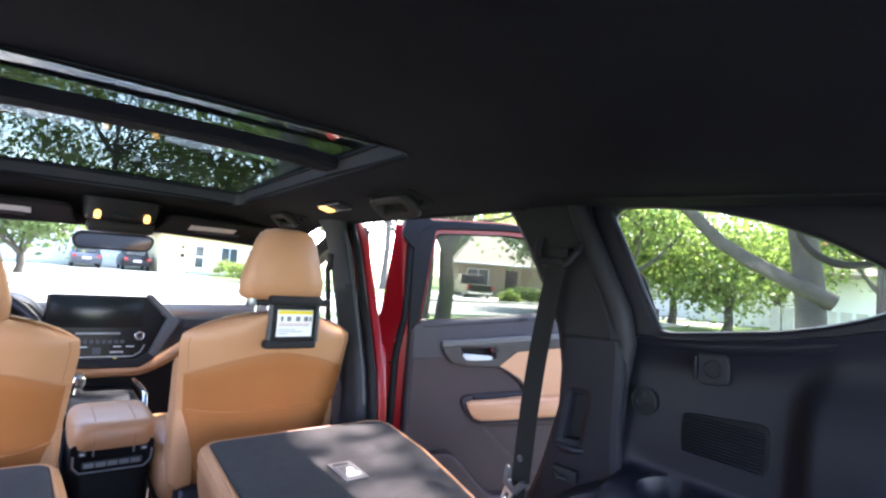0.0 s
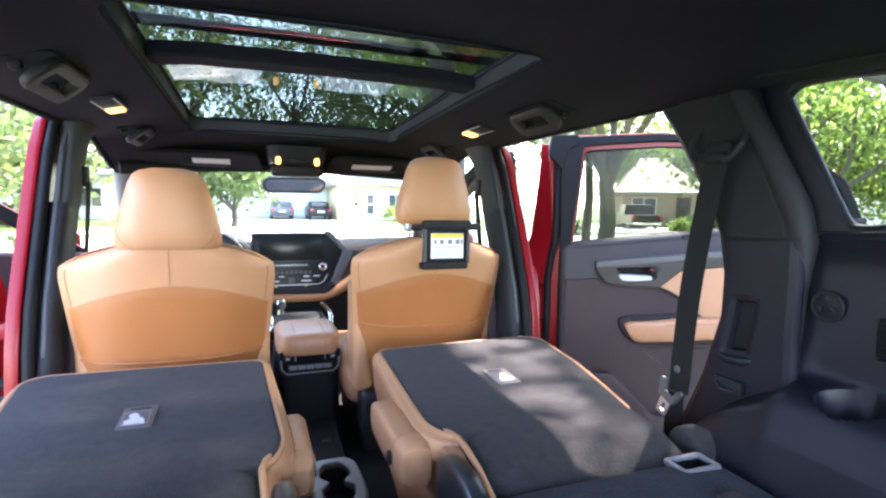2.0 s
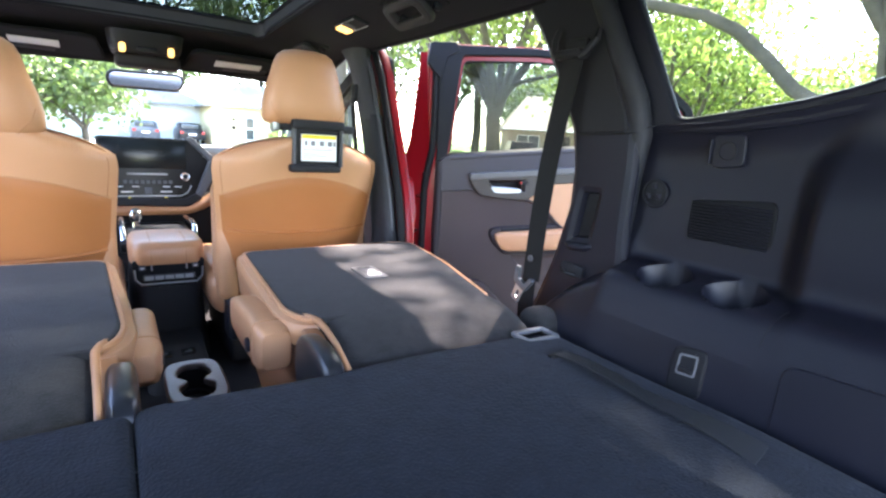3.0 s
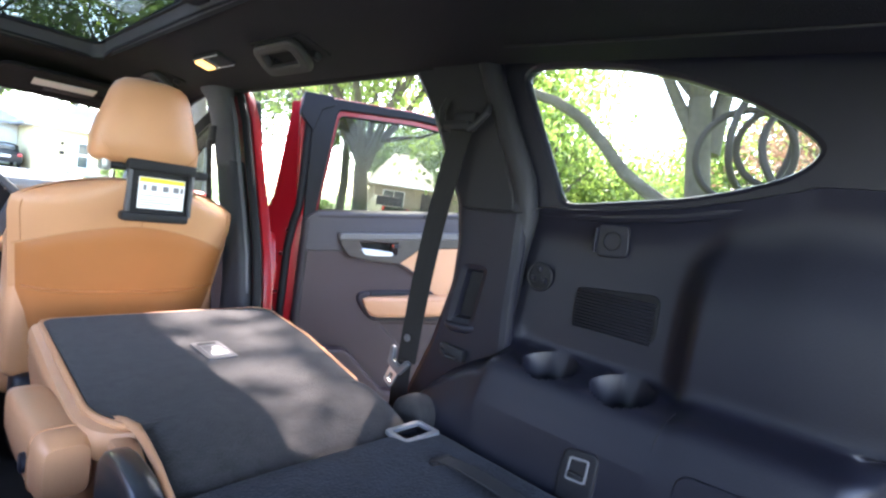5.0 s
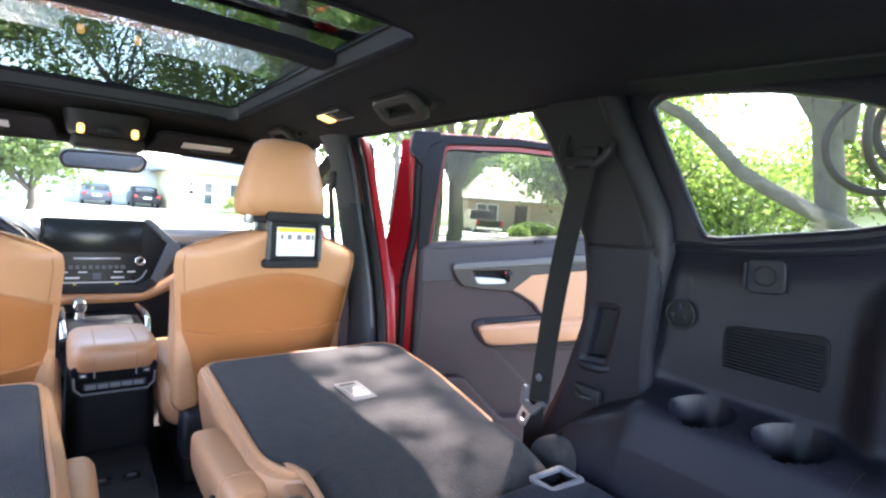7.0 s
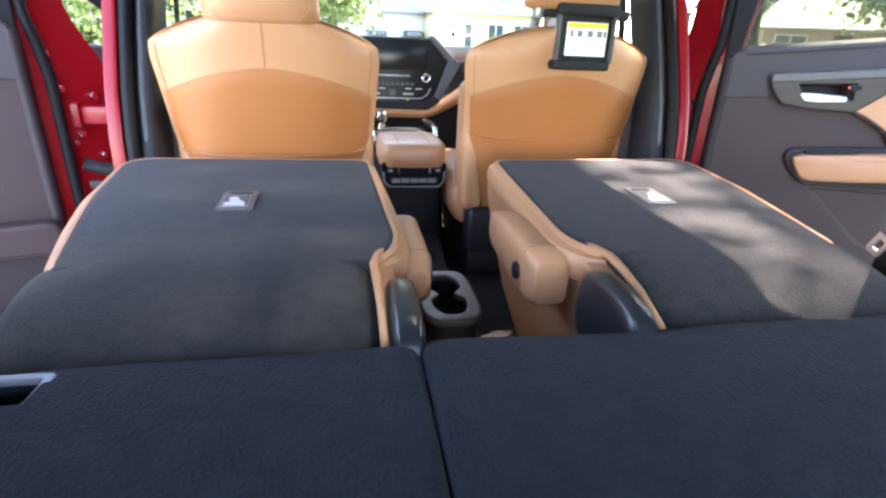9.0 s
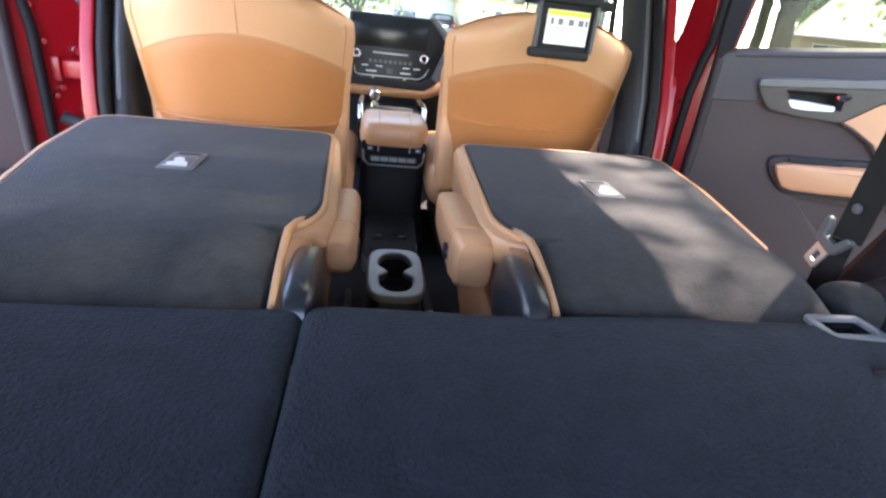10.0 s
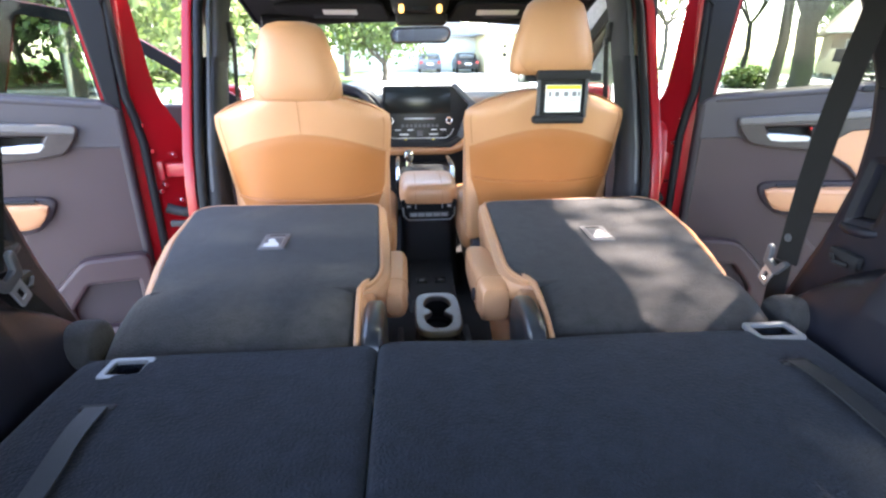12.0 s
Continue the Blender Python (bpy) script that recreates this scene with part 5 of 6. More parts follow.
def reading_lamp(s):
    x, y = 0.485, 0.455
    z = roof_z(x, y)
    rl = thing("reading_lamp", (s * x, y, z), "lit reading lamp in a dark housing on the headliner", "reading lamp", "reading lamps")
    t = Matrix.Translation((x, y, z)) @ Matrix.Rotation(radians(13.5), 4, 'Y')
    part("housing", sided(moved(box(-0.026, 0.026, -0.095, 0.055, -0.008, 0.004, 0.005), t), s), TRIM_DARK, rl)
    part("lens", sided(moved(box(-0.020, 0.020, 0.006, 0.050, -0.015, -0.006, 0.005), t), s), LAMP_LENS, rl, "lit warm lens")
    part("switch", sided(moved(box(-0.015, 0.015, -0.035, -0.008, -0.012, -0.006, 0.002), t), s), TRIM_GREY, rl)
    for q in (-0.024, 0.021):
        part("trim_line", sided(moved(box(q, q + 0.003, -0.092, 0.05, -0.010, -0.006, 0.001, 1), t), s), SILVER, rl)


for s in (-1, 1):
    grab_handle(s, 0.105, 0.165, 0.505)
    grab_handle(s, 0.90, 0.15, 0.515)
    reading_lamp(s)

# ---- second row seat belts ----
for s in (1, -1):
    belt = thing("seat_belt", (s * 0.63, -0.26, 0.86), "black seat belt with metal tongue hanging from the pillar", "seat belt", "second row seat belts")
    part("guide", sided(join(box(0.612, 0.640, -0.345, -0.278, 1.400, 1.418, 0.007), box(0.632, 0.650, -0.340, -0.284, 1.405, 1.440, 0.008), tube([(0.640, -0.262, 1.462), (0.630, -0.260, 1.440), (0.620, -0.272, 1.412), (0.618, -0.284, 1.402)], 0.007, 8), tube([(0.640, -0.362, 1.448), (0.630, -0.366, 1.432), (0.622, -0.352, 1.410), (0.618, -0.338, 1.402)], 0.007, 8)), s), TRIM_DARK, belt, "black belt guide")
    # the strap on the driver's side lies slack, so that its tongue sits higher and further back
    ty, tz = (-0.262, 0.955) if s > 0 else (-0.425, 1.040)
    fy, fz = (-0.247, 0.790) if s > 0 else (-0.262, 0.800)

    def run(u, v):
        x = 0.618 - 0.012 * math.sin(math.pi * v)
        y = -0.303 + (ty + 0.303 + 0.017) * v - 0.040 * u
        return (x + 0.010 * u, y, 1.41 + (tz - 1.41) * v)
    part("webbing", sided(thick(sheet(run, steps(0, 1, 3), steps(0, 1, 12)), 0.002), s), WEBBING, belt, "black belt webbing")
    low = lambda u, v: (0.612 + 0.010 * u + 0.014 * v, ty + 0.018 - 0.036 * u + (fy - ty) * v, tz + (fz - tz) * v)
    part("lower_webbing", sided(thick(sheet(low, steps(0, 1, 3), steps(0, 1, 5)), 0.002), s), WEBBING, belt)
    hang = Matrix.Translation((0, ty, tz)) @ Matrix.Rotation(radians(24), 4, 'X')
    tongue = moved(plate(soft_poly([(0.012, -0.012), (-0.012, -0.012), (-0.011, -0.052), (0.011, -0.052)], 0.004), [soft_poly([(-0.006, -0.026), (0.006, -0.026), (0.006, -0.044), (-0.006, -0.044)], 0.002)], 0.004, 0.001, YZ(0.600)), hang)
    part("tongue", sided(tongue, s), SILVER, belt, "steel belt tongue")
    part("tongue_cover", sided(moved(plate(soft_poly([(0.027, 0.018), (0.020, 0.018), (0.012, -0.004), (-0.012, -0.004), (-0.020, 0.018), (-0.027, 0.018), (-0.017, -0.014), (0.017, -0.014)], 0.004), [], 0.010, 0.003, YZ(0.596)), hang), s), TRIM_GREY, belt, "grey tongue cover")
    part("belt_stop", sided(disc((0.608, ty - 0.01, tz + 0.05), (1, 0, 0), 0.007, 0.004, 14), s), TRIM_GREY, belt)

# ---- open rear doors ----
HINGE = Vector((0.905, 0.512, 0))
ALONG = Vector((1.206 - 0.905, 0.388 - 0.512, 0)).normalized()
OUTW = Vector((-ALONG.y, ALONG.x, 0))      # away from the cabin, towards the door's outer skin
DOOR = Matrix(((ALONG.x, 0, OUTW.x, HINGE.x), (ALONG.y, 0, OUTW.y, HINGE.y), (0, 1, 0, 0), (0, 0, 0, 1)))   # u, z, depth


def dplate(outer, holes=(), depth=0.02, bev=0.003, off=0.0):
    return plate(outer, holes, depth, bev, DOOR @ Matrix.Translation((0, 0, off)))


def dpt(u, z, w=0.0):
    return DOOR @ Vector((u, z, w))


def rear_door(s, label):
    d = thing("rear_door", tuple(Vector((s * 0.87, 0.53, 0.45))), label, "car door", "open rear doors")
    sill = lambda u: 1.183 + 0.108 * u
    lower = soft_poly([(-0.035, 1.16), (-0.035, 0.80), (-0.02, 0.42), (0.72, 0.42), (0.98, 0.75), (1.0, sill(1.0) - 0.01), (0.5, sill(0.5)), (0.0, sill(0))], 0.02, 3)
    bin_hole = soft_poly([(0.245, 0.822), (0.93, 0.835), (0.93, 0.625), (0.52, 0.625), (0.43, 0.655), (0.33, 0.745)], 0.035, 5)
    cav = soft_poly([(0.140, 1.105), (0.150, 1.110), (0.286, 1.118), (0.289, 1.068), (0.170, 1.060)], 0.006)
    part("inner_panel", sided(dplate(lower, [bin_hole, cav], 0.05, 0.012, 0.0), s), DOOR_TRIM, d, "dark plum brown inner door panel")
    # shallow bowl added to deepen the soft shadow below the armrest
    bowl = [[dpt(u, z, w) for u, z in grow(bin_hole, -q)] for q, w in ((-0.002, 0.006), (0.012, 0.010), (0.030, 0.019), (0.055, 0.030), (0.075, 0.035))]
    part("hollow", sided(loft(bowl), s), DOOR_TRIM, d, "shallow hollow shaped for the shade under the door armrest")
    topz = [(-0.03, 1.060), (0.10, 1.070), (0.125, 1.048), (0.300, 1.048), (0.345, 1.105), (0.55, 1.140), (1.0, 1.215), (1.0, sill(1.0)), (0.5, sill(0.5)), (0.0, sill(0)), (-0.03, sill(0) - 0.01)]
    part("top_trim", sided(dplate(soft_poly(topz, 0.008, 2), [cav], 0.02, 0.004, -0.004), s), DOOR_TOP, d, "soft grey upper door trim")
    part("sill_ledge", sided(tube([dpt(u, sill(u) - 0.004, 0.005) for u in steps(0.0, 1.0, 8)], 0.012, 10), s), DOOR_TOP, d)
    part("lock_pin", sided(dplate(soft_poly([(0.375, 1.214), (0.405, 1.218), (0.405, 1.228), (0.375, 1.226)], 0.003), [], 0.008, 0.002, -0.016), s), TRIM_DARK, d)
    bez = soft_poly([(0.078, 1.110), (0.138, 1.116), (0.34, 1.137), (0.56, 1.160), (0.95, 1.205), (0.95, 1.190), (0.56, 1.126), (0.37, 1.104), (0.297, 1.044), (0.186, 1.046), (0.115, 1.056), (0.086, 1.090)], 0.008, 4)
    bz = part("handle_bezel", sided(dplate(bez, [cav], 0.016, 0.005, -0.024), s), WOOD, d, "dark smoked wood handle surround")
    band_o = soft_poly([(0.077, 1.125), (0.138, 1.131), (0.279, 1.145), (0.397, 1.159), (0.522, 1.172), (0.95, 1.222), (0.95, 1.206), (0.522, 1.155), (0.279, 1.130), (0.138, 1.116), (0.077, 1.110)], 0.005, 3)
    part("bezel_edge", sided(dplate(band_o, [], 0.018, 0.005, -0.028), s), BAND, bz, "satin silver upper band")
    part("handle_cup", sided(dplate(grow(cav, 0.004), [], 0.004, 0.001, 0.034), s), TRIM_DARK, bz)
    part("handle", sided(dplate(soft_poly([(0.150, 1.081), (0.200, 1.081), (0.268, 1.077), (0.268, 1.067), (0.202, 1.062), (0.166, 1.066)], 0.004), [], 0.014, 0.004, -0.024), s), SILVER, bz, "chrome inside door handle")
    part("lock_lever", sided(dplate(soft_poly([(0.272, 1.096), (0.298, 1.098), (0.298, 1.110), (0.272, 1.108)], 0.003), [], 0.012, 0.003, -0.024), s), TRIM_DARK, bz)
    part("lock_mark", sided(dplate([(0.266, 1.100), (0.272, 1.1005), (0.272, 1.107), (0.266, 1.1065)], [], 0.010, 0.001, -0.023), s), TAIL_RED, bz, "small red lock mark")
    ins = soft_poly([(0.305, 1.044), (0.372, 1.100), (0.53, 1.120), (0.93, 1.180), (0.93, 0.93), (0.47, 0.925), (0.452, 0.946), (0.424, 0.966), (0.396, 0.999), (0.335, 1.033)], 0.012, 4)
    part("leather_insert", sided(dplate(ins, [], 0.022, 0.009, -0.020), s), LEATHER, d, "tan leather door insert")
    part("insert_seam", sided(tube([dpt(u, z, -0.017) for u, z in ((0.298, 1.042), (0.330, 1.030), (0.390, 0.995), (0.418, 0.962), (0.446, 0.942), (0.464, 0.920))], 0.004, 8), s), DOOR_TOP, d)
    arm, rise = [], lambda u: 0.879 + 0.085 * (u - 0.2)
    for u, k in ((0.196, 0.35), (0.200, 0.75), (0.222, 0.95), (0.30, 1.0), (0.60, 1.0), (0.86, 1.0), (0.90, 0.8)):
        w = 0.030 + 0.040 * min(1, max(0, (u - 0.19) / 0.25))
        arm.append([dpt(u - 0.62 * q.y * k * max(0.0, 1 - (u - 0.19) / 0.2), rise(u) + q.y * k, -w * 0.5 + q.x) for q in oval(0, 0, 0, w * 0.62, 0.038, 24, 4)])
    am = part("armrest", sided(loft(arm), s), LEATHER, d, "tan leather door armrest")
    part("armrest_seam", sided(tube([dpt(u, rise(u) + 0.025, -0.5 * (0.03 + 0.04 * min(1, max(0, (u - 0.19) / 0.25))) * 2.1) for u in steps(0.22, 0.86, 8)], 0.0016, 6), s), STITCH, am)
    part("armrest_bed", sided(dplate(soft_poly([(0.168, 0.920), (0.21, 0.928), (0.95, 0.985), (0.95, 0.86), (0.30, 0.838), (0.230, 0.836), (0.186, 0.878)], 0.02, 5), [], 0.03, 0.008, -0.016), s), DOOR_DARK, d, "dark moulded armrest bed")
    part("switch_plate", sided(dplate(soft_poly([(0.212, 0.922), (0.34, 0.932), (0.34, 0.938), (0.212, 0.928)], 0.002), [], 0.016, 0.002, -0.028), s), TRIM_DARK, d, "black window switch plate")
    pocket = soft_poly([(-0.03, 0.718), (0.135, 0.722), (0.285, 0.570), (0.80, 0.556), (0.80, 0.45), (0.10, 0.44), (-0.03, 0.46)], 0.022, 5)
    recess = soft_poly([(-0.008, 0.655), (0.142, 0.664), (0.206, 0.580), (0.200, 0.515), (0.115, 0.487), (-0.008, 0.487)], 0.014, 4)
    pk = part("pocket_rim", sided(dplate(pocket, [recess], 0.044, 0.012, -0.040), s), DOOR_TRIM, d, "moulded door pocket rim")
    part("pocket_back", sided(dplate(recess, [], 0.004, 0.001, -0.008), s), DOOR_DARK, pk, "dark brown recess")
    # frame round the window, glass and outer skin
    hole = soft_poly([(-0.006, 1.14), (0.034, 1.520), (0.30, 1.538), (0.55, 1.535), (0.74, 1.500), (0.90, 1.40), (0.965, 1.27), (0.96, 1.14)], 0.022, 4)
    outer = soft_poly([(-0.062, 1.14), (-0.090, 1.557), (-0.02, 1.566), (0.30, 1.582), (0.57, 1.578), (0.78, 1.540), (0.95, 1.42), (1.02, 1.27), (1.01, 1.14)], 0.018, 3)
    fr = part("window_frame", sided(dplate(outer, [hole], 0.030, 0.005, 0.030), s), RED, d, "dark red painted window frame")
    hole2 = soft_poly([(-0.018, 1.14), (0.022, 1.538), (0.30, 1.558), (0.55, 1.555), (0.75, 1.514), (0.915, 1.405), (0.978, 1.27), (0.97, 1.14)], 0.022, 4)
    out2 = soft_poly([(-0.042, 1.12), (-0.052, 1.552), (0.0, 1.562), (0.30, 1.575), (0.56, 1.571), (0.77, 1.534), (0.935, 1.418), (1.005, 1.27), (1.0, 1.12)], 0.018, 3)
    part("frame_seal", sided(dplate(out2, [hole2], 0.016, 0.005, 0.010), s), RUBBER, fr, "black rubber frame seal")
    part("glass_run", sided(tube([dpt(u, z, 0.040) for u, z in hole[4:-4]], 0.006, 8), s), RUBBER, fr)
    part("window_pane", sided(dplate([(0.0, 1.10), (0.045, 1.525), (0.30, 1.545), (0.55, 1.54), (0.745, 1.505), (0.91, 1.40), (0.97, 1.27), (0.97, 1.10)], [], 0.004, 0.001, 0.046), s), DOOR_GLASS, d, "tinted window glass")
    skin = soft_poly([(-0.10, 1.17), (-0.13, 0.80), (-0.10, 0.40), (0.70, 0.40), (1.0, 0.75), (1.03, 1.26), (0.5, 1.20)], 0.03, 3)
    part("outer_skin", sided(dplate(skin, [], 0.03, 0.01, 0.105), s), RED, d, "dark red outer door skin")
    # painted hinge edge with bolts, hinges and the seal
    widen = lambda z: 0.35 * min(1.0, max(0.0, (1.50 - z) / 0.32)) + 0.65 * ease((1.22 - z) / 0.16)
    edge = loft([[dpt(-0.030, z, 0.02), dpt(-0.048, z, 0.018), dpt(-0.078 - 0.052 * widen(z), z, 0.055), dpt(-0.112 - 0.088 * widen(z), z, 0.100), dpt(-0.095 - 0.085 * widen(z), z, 0.115), dpt(-0.02, z, 0.12)] for z in (0.42, 0.60, 0.80, 1.0, 1.06, 1.10, 1.14, 1.18, 1.22, 1.30, 1.40, 1.50, 1.545)])
    part("corner_cap", sided(dplate(soft_poly([(-0.094, 1.500), (-0.086, 1.566), (0.0, 1.570), (0.012, 1.545), (-0.030, 1.525), (-0.050, 1.452)], 0.006, 2), [], 0.034, 0.003, 0.004), s), RUBBER, d, "black upper corner cap")
    ed = part("hinge_edge", sided(edge, s), RED, d, "dark red painted hinge edge")
    part("edge_seal", sided(tube([dpt(-0.084, z, 0.030) for z in steps(0.44, 1.06, 8)] + [dpt(-0.074, 1.14, 0.028), dpt(-0.062, 1.20, 0.026), dpt(-0.060, 1.30, 0.026), dpt(-0.062, 1.45, 0.026), dpt(-0.064, 1.55, 0.026)], 0.013, 12), s), RUBBER, d, "black rubber door seal")
    part("edge_roll", sided(tube([dpt(-0.034, z, 0.010) for z in steps(0.44, 1.165, 8)], 0.016, 12), s), DOOR_DARK, d, "dark rolled panel edge")
    for z in (0.66, 0.97):
        hg = part("hinge", sided(join(*[moved(box(-0.022, 0.022, -0.016, 0.016, -0.03, 0.03, 0.005), Matrix.Translation(dpt(-0.110, z, 0.060)))], moved(box(-0.06, 0.02, -0.012, 0.012, -0.022, 0.022, 0.005), Matrix.Translation(dpt(-0.15, z, 0.05)))), s), RED, d, "painted door hinge")
        for dz in (-0.045, 0.045):
            part("bolt", sided(disc(dpt(-0.158 if dz > 0 else -0.120, z + dz, 0.068 if dz > 0 else 0.046), -OUTW * 0.84 - ALONG * 0.54, 0.0085, 0.016, 14), s), CHROME, hg, "bright hinge bolt")
    for u, w, z in ((-0.086, 0.030, 1.115), (-0.100, 0.036, 1.035), (-0.106, 0.039, 0.905), (-0.158, 0.066, 0.865), (-0.162, 0.069, 1.010), (-0.150, 0.062, 0.760)):
        part("edge_bolt", sided(disc(dpt(u, z, w), -OUTW * 0.84 - ALONG * 0.54, 0.0075, 0.012, 14), s), CHROME, ed, "bright bolt head")
    part("check_strap", sided(box(0.70, 0.79, 0.535, 0.55, 0.80, 0.82, 0.003), s), TRIM_DARK, d, "black door check strap")
    part("wiring_boot", sided(tube([(0.70, 0.52, 0.86), (0.74, 0.55, 0.845), (0.78, 0.56, 0.85), (0.80, 0.555, 0.86)], 0.016, 12), s), RUBBER, d, "ribbed rubber wiring boot")
    return d


rear_door(1, "open dark red rear car door with plum brown and tan trim")
west_door = rear_door(-1, "open dark red rear car door with plum brown and tan trim")
west_door.location += Vector((-0.037, -0.008, 0.0))

# ---- front doors: one closed, one open ----


def front_door(s, swing, label):
    d = thing("front_door", (s * 0.72, 1.60, 0.45), label, "car door", "front doors")
    m = Matrix.Translation((0.735, 1.62 if swing else 1.68, 0)) @ Matrix.Rotation(radians(swing), 4, 'Z')
    fm = m @ Matrix(((0, 0, 1, 0), (-1, 0, 0, 0), (0, 1, 0, 0), (0, 0, 0, 1)))       # u runs back from the hinge, v up, depth outwards
    dp = lambda o, h=(), depth=0.02, bev=0.003, off=0.0: plate(o, h, depth, bev, fm @ Matrix.Translation((0, 0, off)))
    body = soft_poly([(0.0, 1.08), (0.0, 0.42), (1.0, 0.42), (1.13, 0.95), (1.10, 1.12), (0.5, 1.10)], 0.02, 3)
    part("inner_panel", sided(dp(body, [], 0.06, 0.012, -0.06), s), DOOR_TRIM, d, "plum brown inner panel")
    part("armrest", sided(moved(box(-0.06, 0.0, -0.80, -0.25, 0.86, 0.92, 0.02), m), s), LEATHER, d, "tan leather armrest")
    hole = soft_poly([(0.20, 1.08), (0.43, 1.258), (0.57, 1.352), (0.76, 1.436), (0.93, 1.472), (1.05, 1.12)], 0.03, 4)
    out = soft_poly([(0.10, 1.08), (0.41, 1.30), (0.55, 1.392), (0.74, 1.478), (0.99, 1.522), (1.12, 1.10)], 0.03, 4)
    part("window_frame", sided(dp(out, [hole], 0.05, 0.008, -0.035), s), RED if swing else TRIM_DARK, d, "dark red window frame")
    part("frame_seal", sided(dp(out, [hole], 0.012, 0.004, -0.048), s), RUBBER, d, "black frame seal")
    part("window_pane", sided(dp([(0.18, 1.06), (0.42, 1.265), (0.56, 1.36), (0.755, 1.445), (0.94, 1.482), (1.06, 1.10)], [], 0.004, 0.001, -0.012), s), GLASS, d, "clear window glass")
    part("outer_skin", sided(dp(soft_poly([(-0.02, 1.06), (-0.02, 0.40), (1.02, 0.40), (1.15, 0.95), (1.12, 1.10)], 0.03, 3), [], 0.03, 0.008, 0.02), s), RED, d, "dark red outer skin")
    part("door_mirror", sided(moved(box(0.06, 0.20, -0.24, -0.12, 1.06, 1.18, 0.03, 3), m), s), RED, d, "dark red door mirror")
    return d


front_door(1, 0, "closed dark red front car door with black window frame")
front_door(-1, 64, "open dark red front car door on the driver side")

# ---- ground ----
ground = whole("ground", box(-400, 400, -200, 500, -0.4, -0.02, 0), GRASS, "broad green lawn round the houses", "ground", kind="structure", smooth=False)
whole("driveway", box(-6.0, 1.55, -9.0, 11.0, -0.2, 0.0, 0.01), CONCRETE, "pale concrete driveway under the car", "driveway", kind="structure")
whole("road", box(-120, 120, 13.0, 21.0, -0.25, -0.012, 0), ASPHALT, "pale worn street across the end of the driveway", "road", kind="structure", smooth=False)
for y in (12.85, 21.0):
    whole("kerb", box(-120, 120, y, y + 0.15, -0.2, 0.09, 0.02), CONCRETE, "pale concrete kerb along the street", "kerb", kind="structure")
whole("pavement", box(-120, 120, 10.2, 11.6, -0.2, 0.012, 0.01), CONCRETE, "pale concrete pavement along the street", "pavement", kind="structure")
whole("pavement", box(-120, 120, 23.0, 24.4, -0.2, 0.012, 0.01), CONCRETE, "pale concrete pavement across the street", "pavement", kind="structure")
whole("driveway", box(-3, 8.5, 21.15, 46, -0.2, 0.004, 0.01), CONCRETE, "pale concrete driveway across the street", "driveway", kind="structure")
whole("driveway", box(21, 27.5, 21.15, 38, -0.2, 0.004, 0.01), CONCRETE, "pale concrete driveway with the pickup", "driveway", kind="structure")

# ---- trees ----


def leaves(points, size, count, spread, rng):
    """Many small leaf blades scattered in clumps round the given points."""
    pts = np.array(points)
    c = pts[rng.integers(0, len(pts), count)]
    off = rng.normal(size=(count, 3)) * spread * np.array([1, 1, 0.7])
    p = c + off
    p = p[(np.abs(p[:, 0]) > 1.7) | (np.abs(p[:, 1]) > 3.2) | (p[:, 2] > 2.5)]      # none inside the car
    count = len(p)
    a = rng.normal(size=(count, 3))
    a /= np.linalg.norm(a, axis=1)[:, None]
    b = np.cross(a, rng.normal(size=(count, 3)))
    b /= np.linalg.norm(b, axis=1)[:, None]
    s = size * rng.uniform(0.6, 1.3, (count, 1))
    quad = np.stack([p - a * s, p + b * s * 0.55, p + a * s, p - b * s * 0.55], 1).reshape(-1, 3)
    me = bpy.data.meshes.new("crown")
    me.vertices.add(4 * count)
    me.vertices.foreach_set("co", quad.ravel())
    me.loops.add(4 * count)
    me.loops.foreach_set("vertex_index", np.arange(4 * count))
    me.polygons.add(count)
    me.polygons.foreach_set("loop_start", np.arange(count) * 4)
    me.update(calc_edges=True)
    return me


def limb(p, d, length, r, depth, rng, out, tips, droop=0.0):
    pts, rad = [p], [r]
    n = 5
    for k in range(n):
        d = (d + Vector(rng.normal(size=3)) * 0.13 + Vector((0, 0, 0.05 - droop))).normalized()
        p = p + d * (length / n)
        pts.append(p)
        rad.append(r * (1 - 0.55 * (k + 1) / n))
        if depth <= 1:
            tips.append(tuple(p))
    out.append(tube(pts, rad, 9 if depth > 1 else 6))
    if depth > 0:
        for k in range(3 if depth > 1 else 4):
            j = rng.integers(2, n + 1)
            side = Vector(rng.normal(size=3))
            nd = (d * 0.75 + (side - d * side.dot(d)).normalized() * 0.8 + Vector((0, 0, 0.15))).normalized()
            limb(pts[j], nd, length * rng.uniform(0.55, 0.8), rad[j] * 0.7, depth - 1, rng, out, tips, droop)


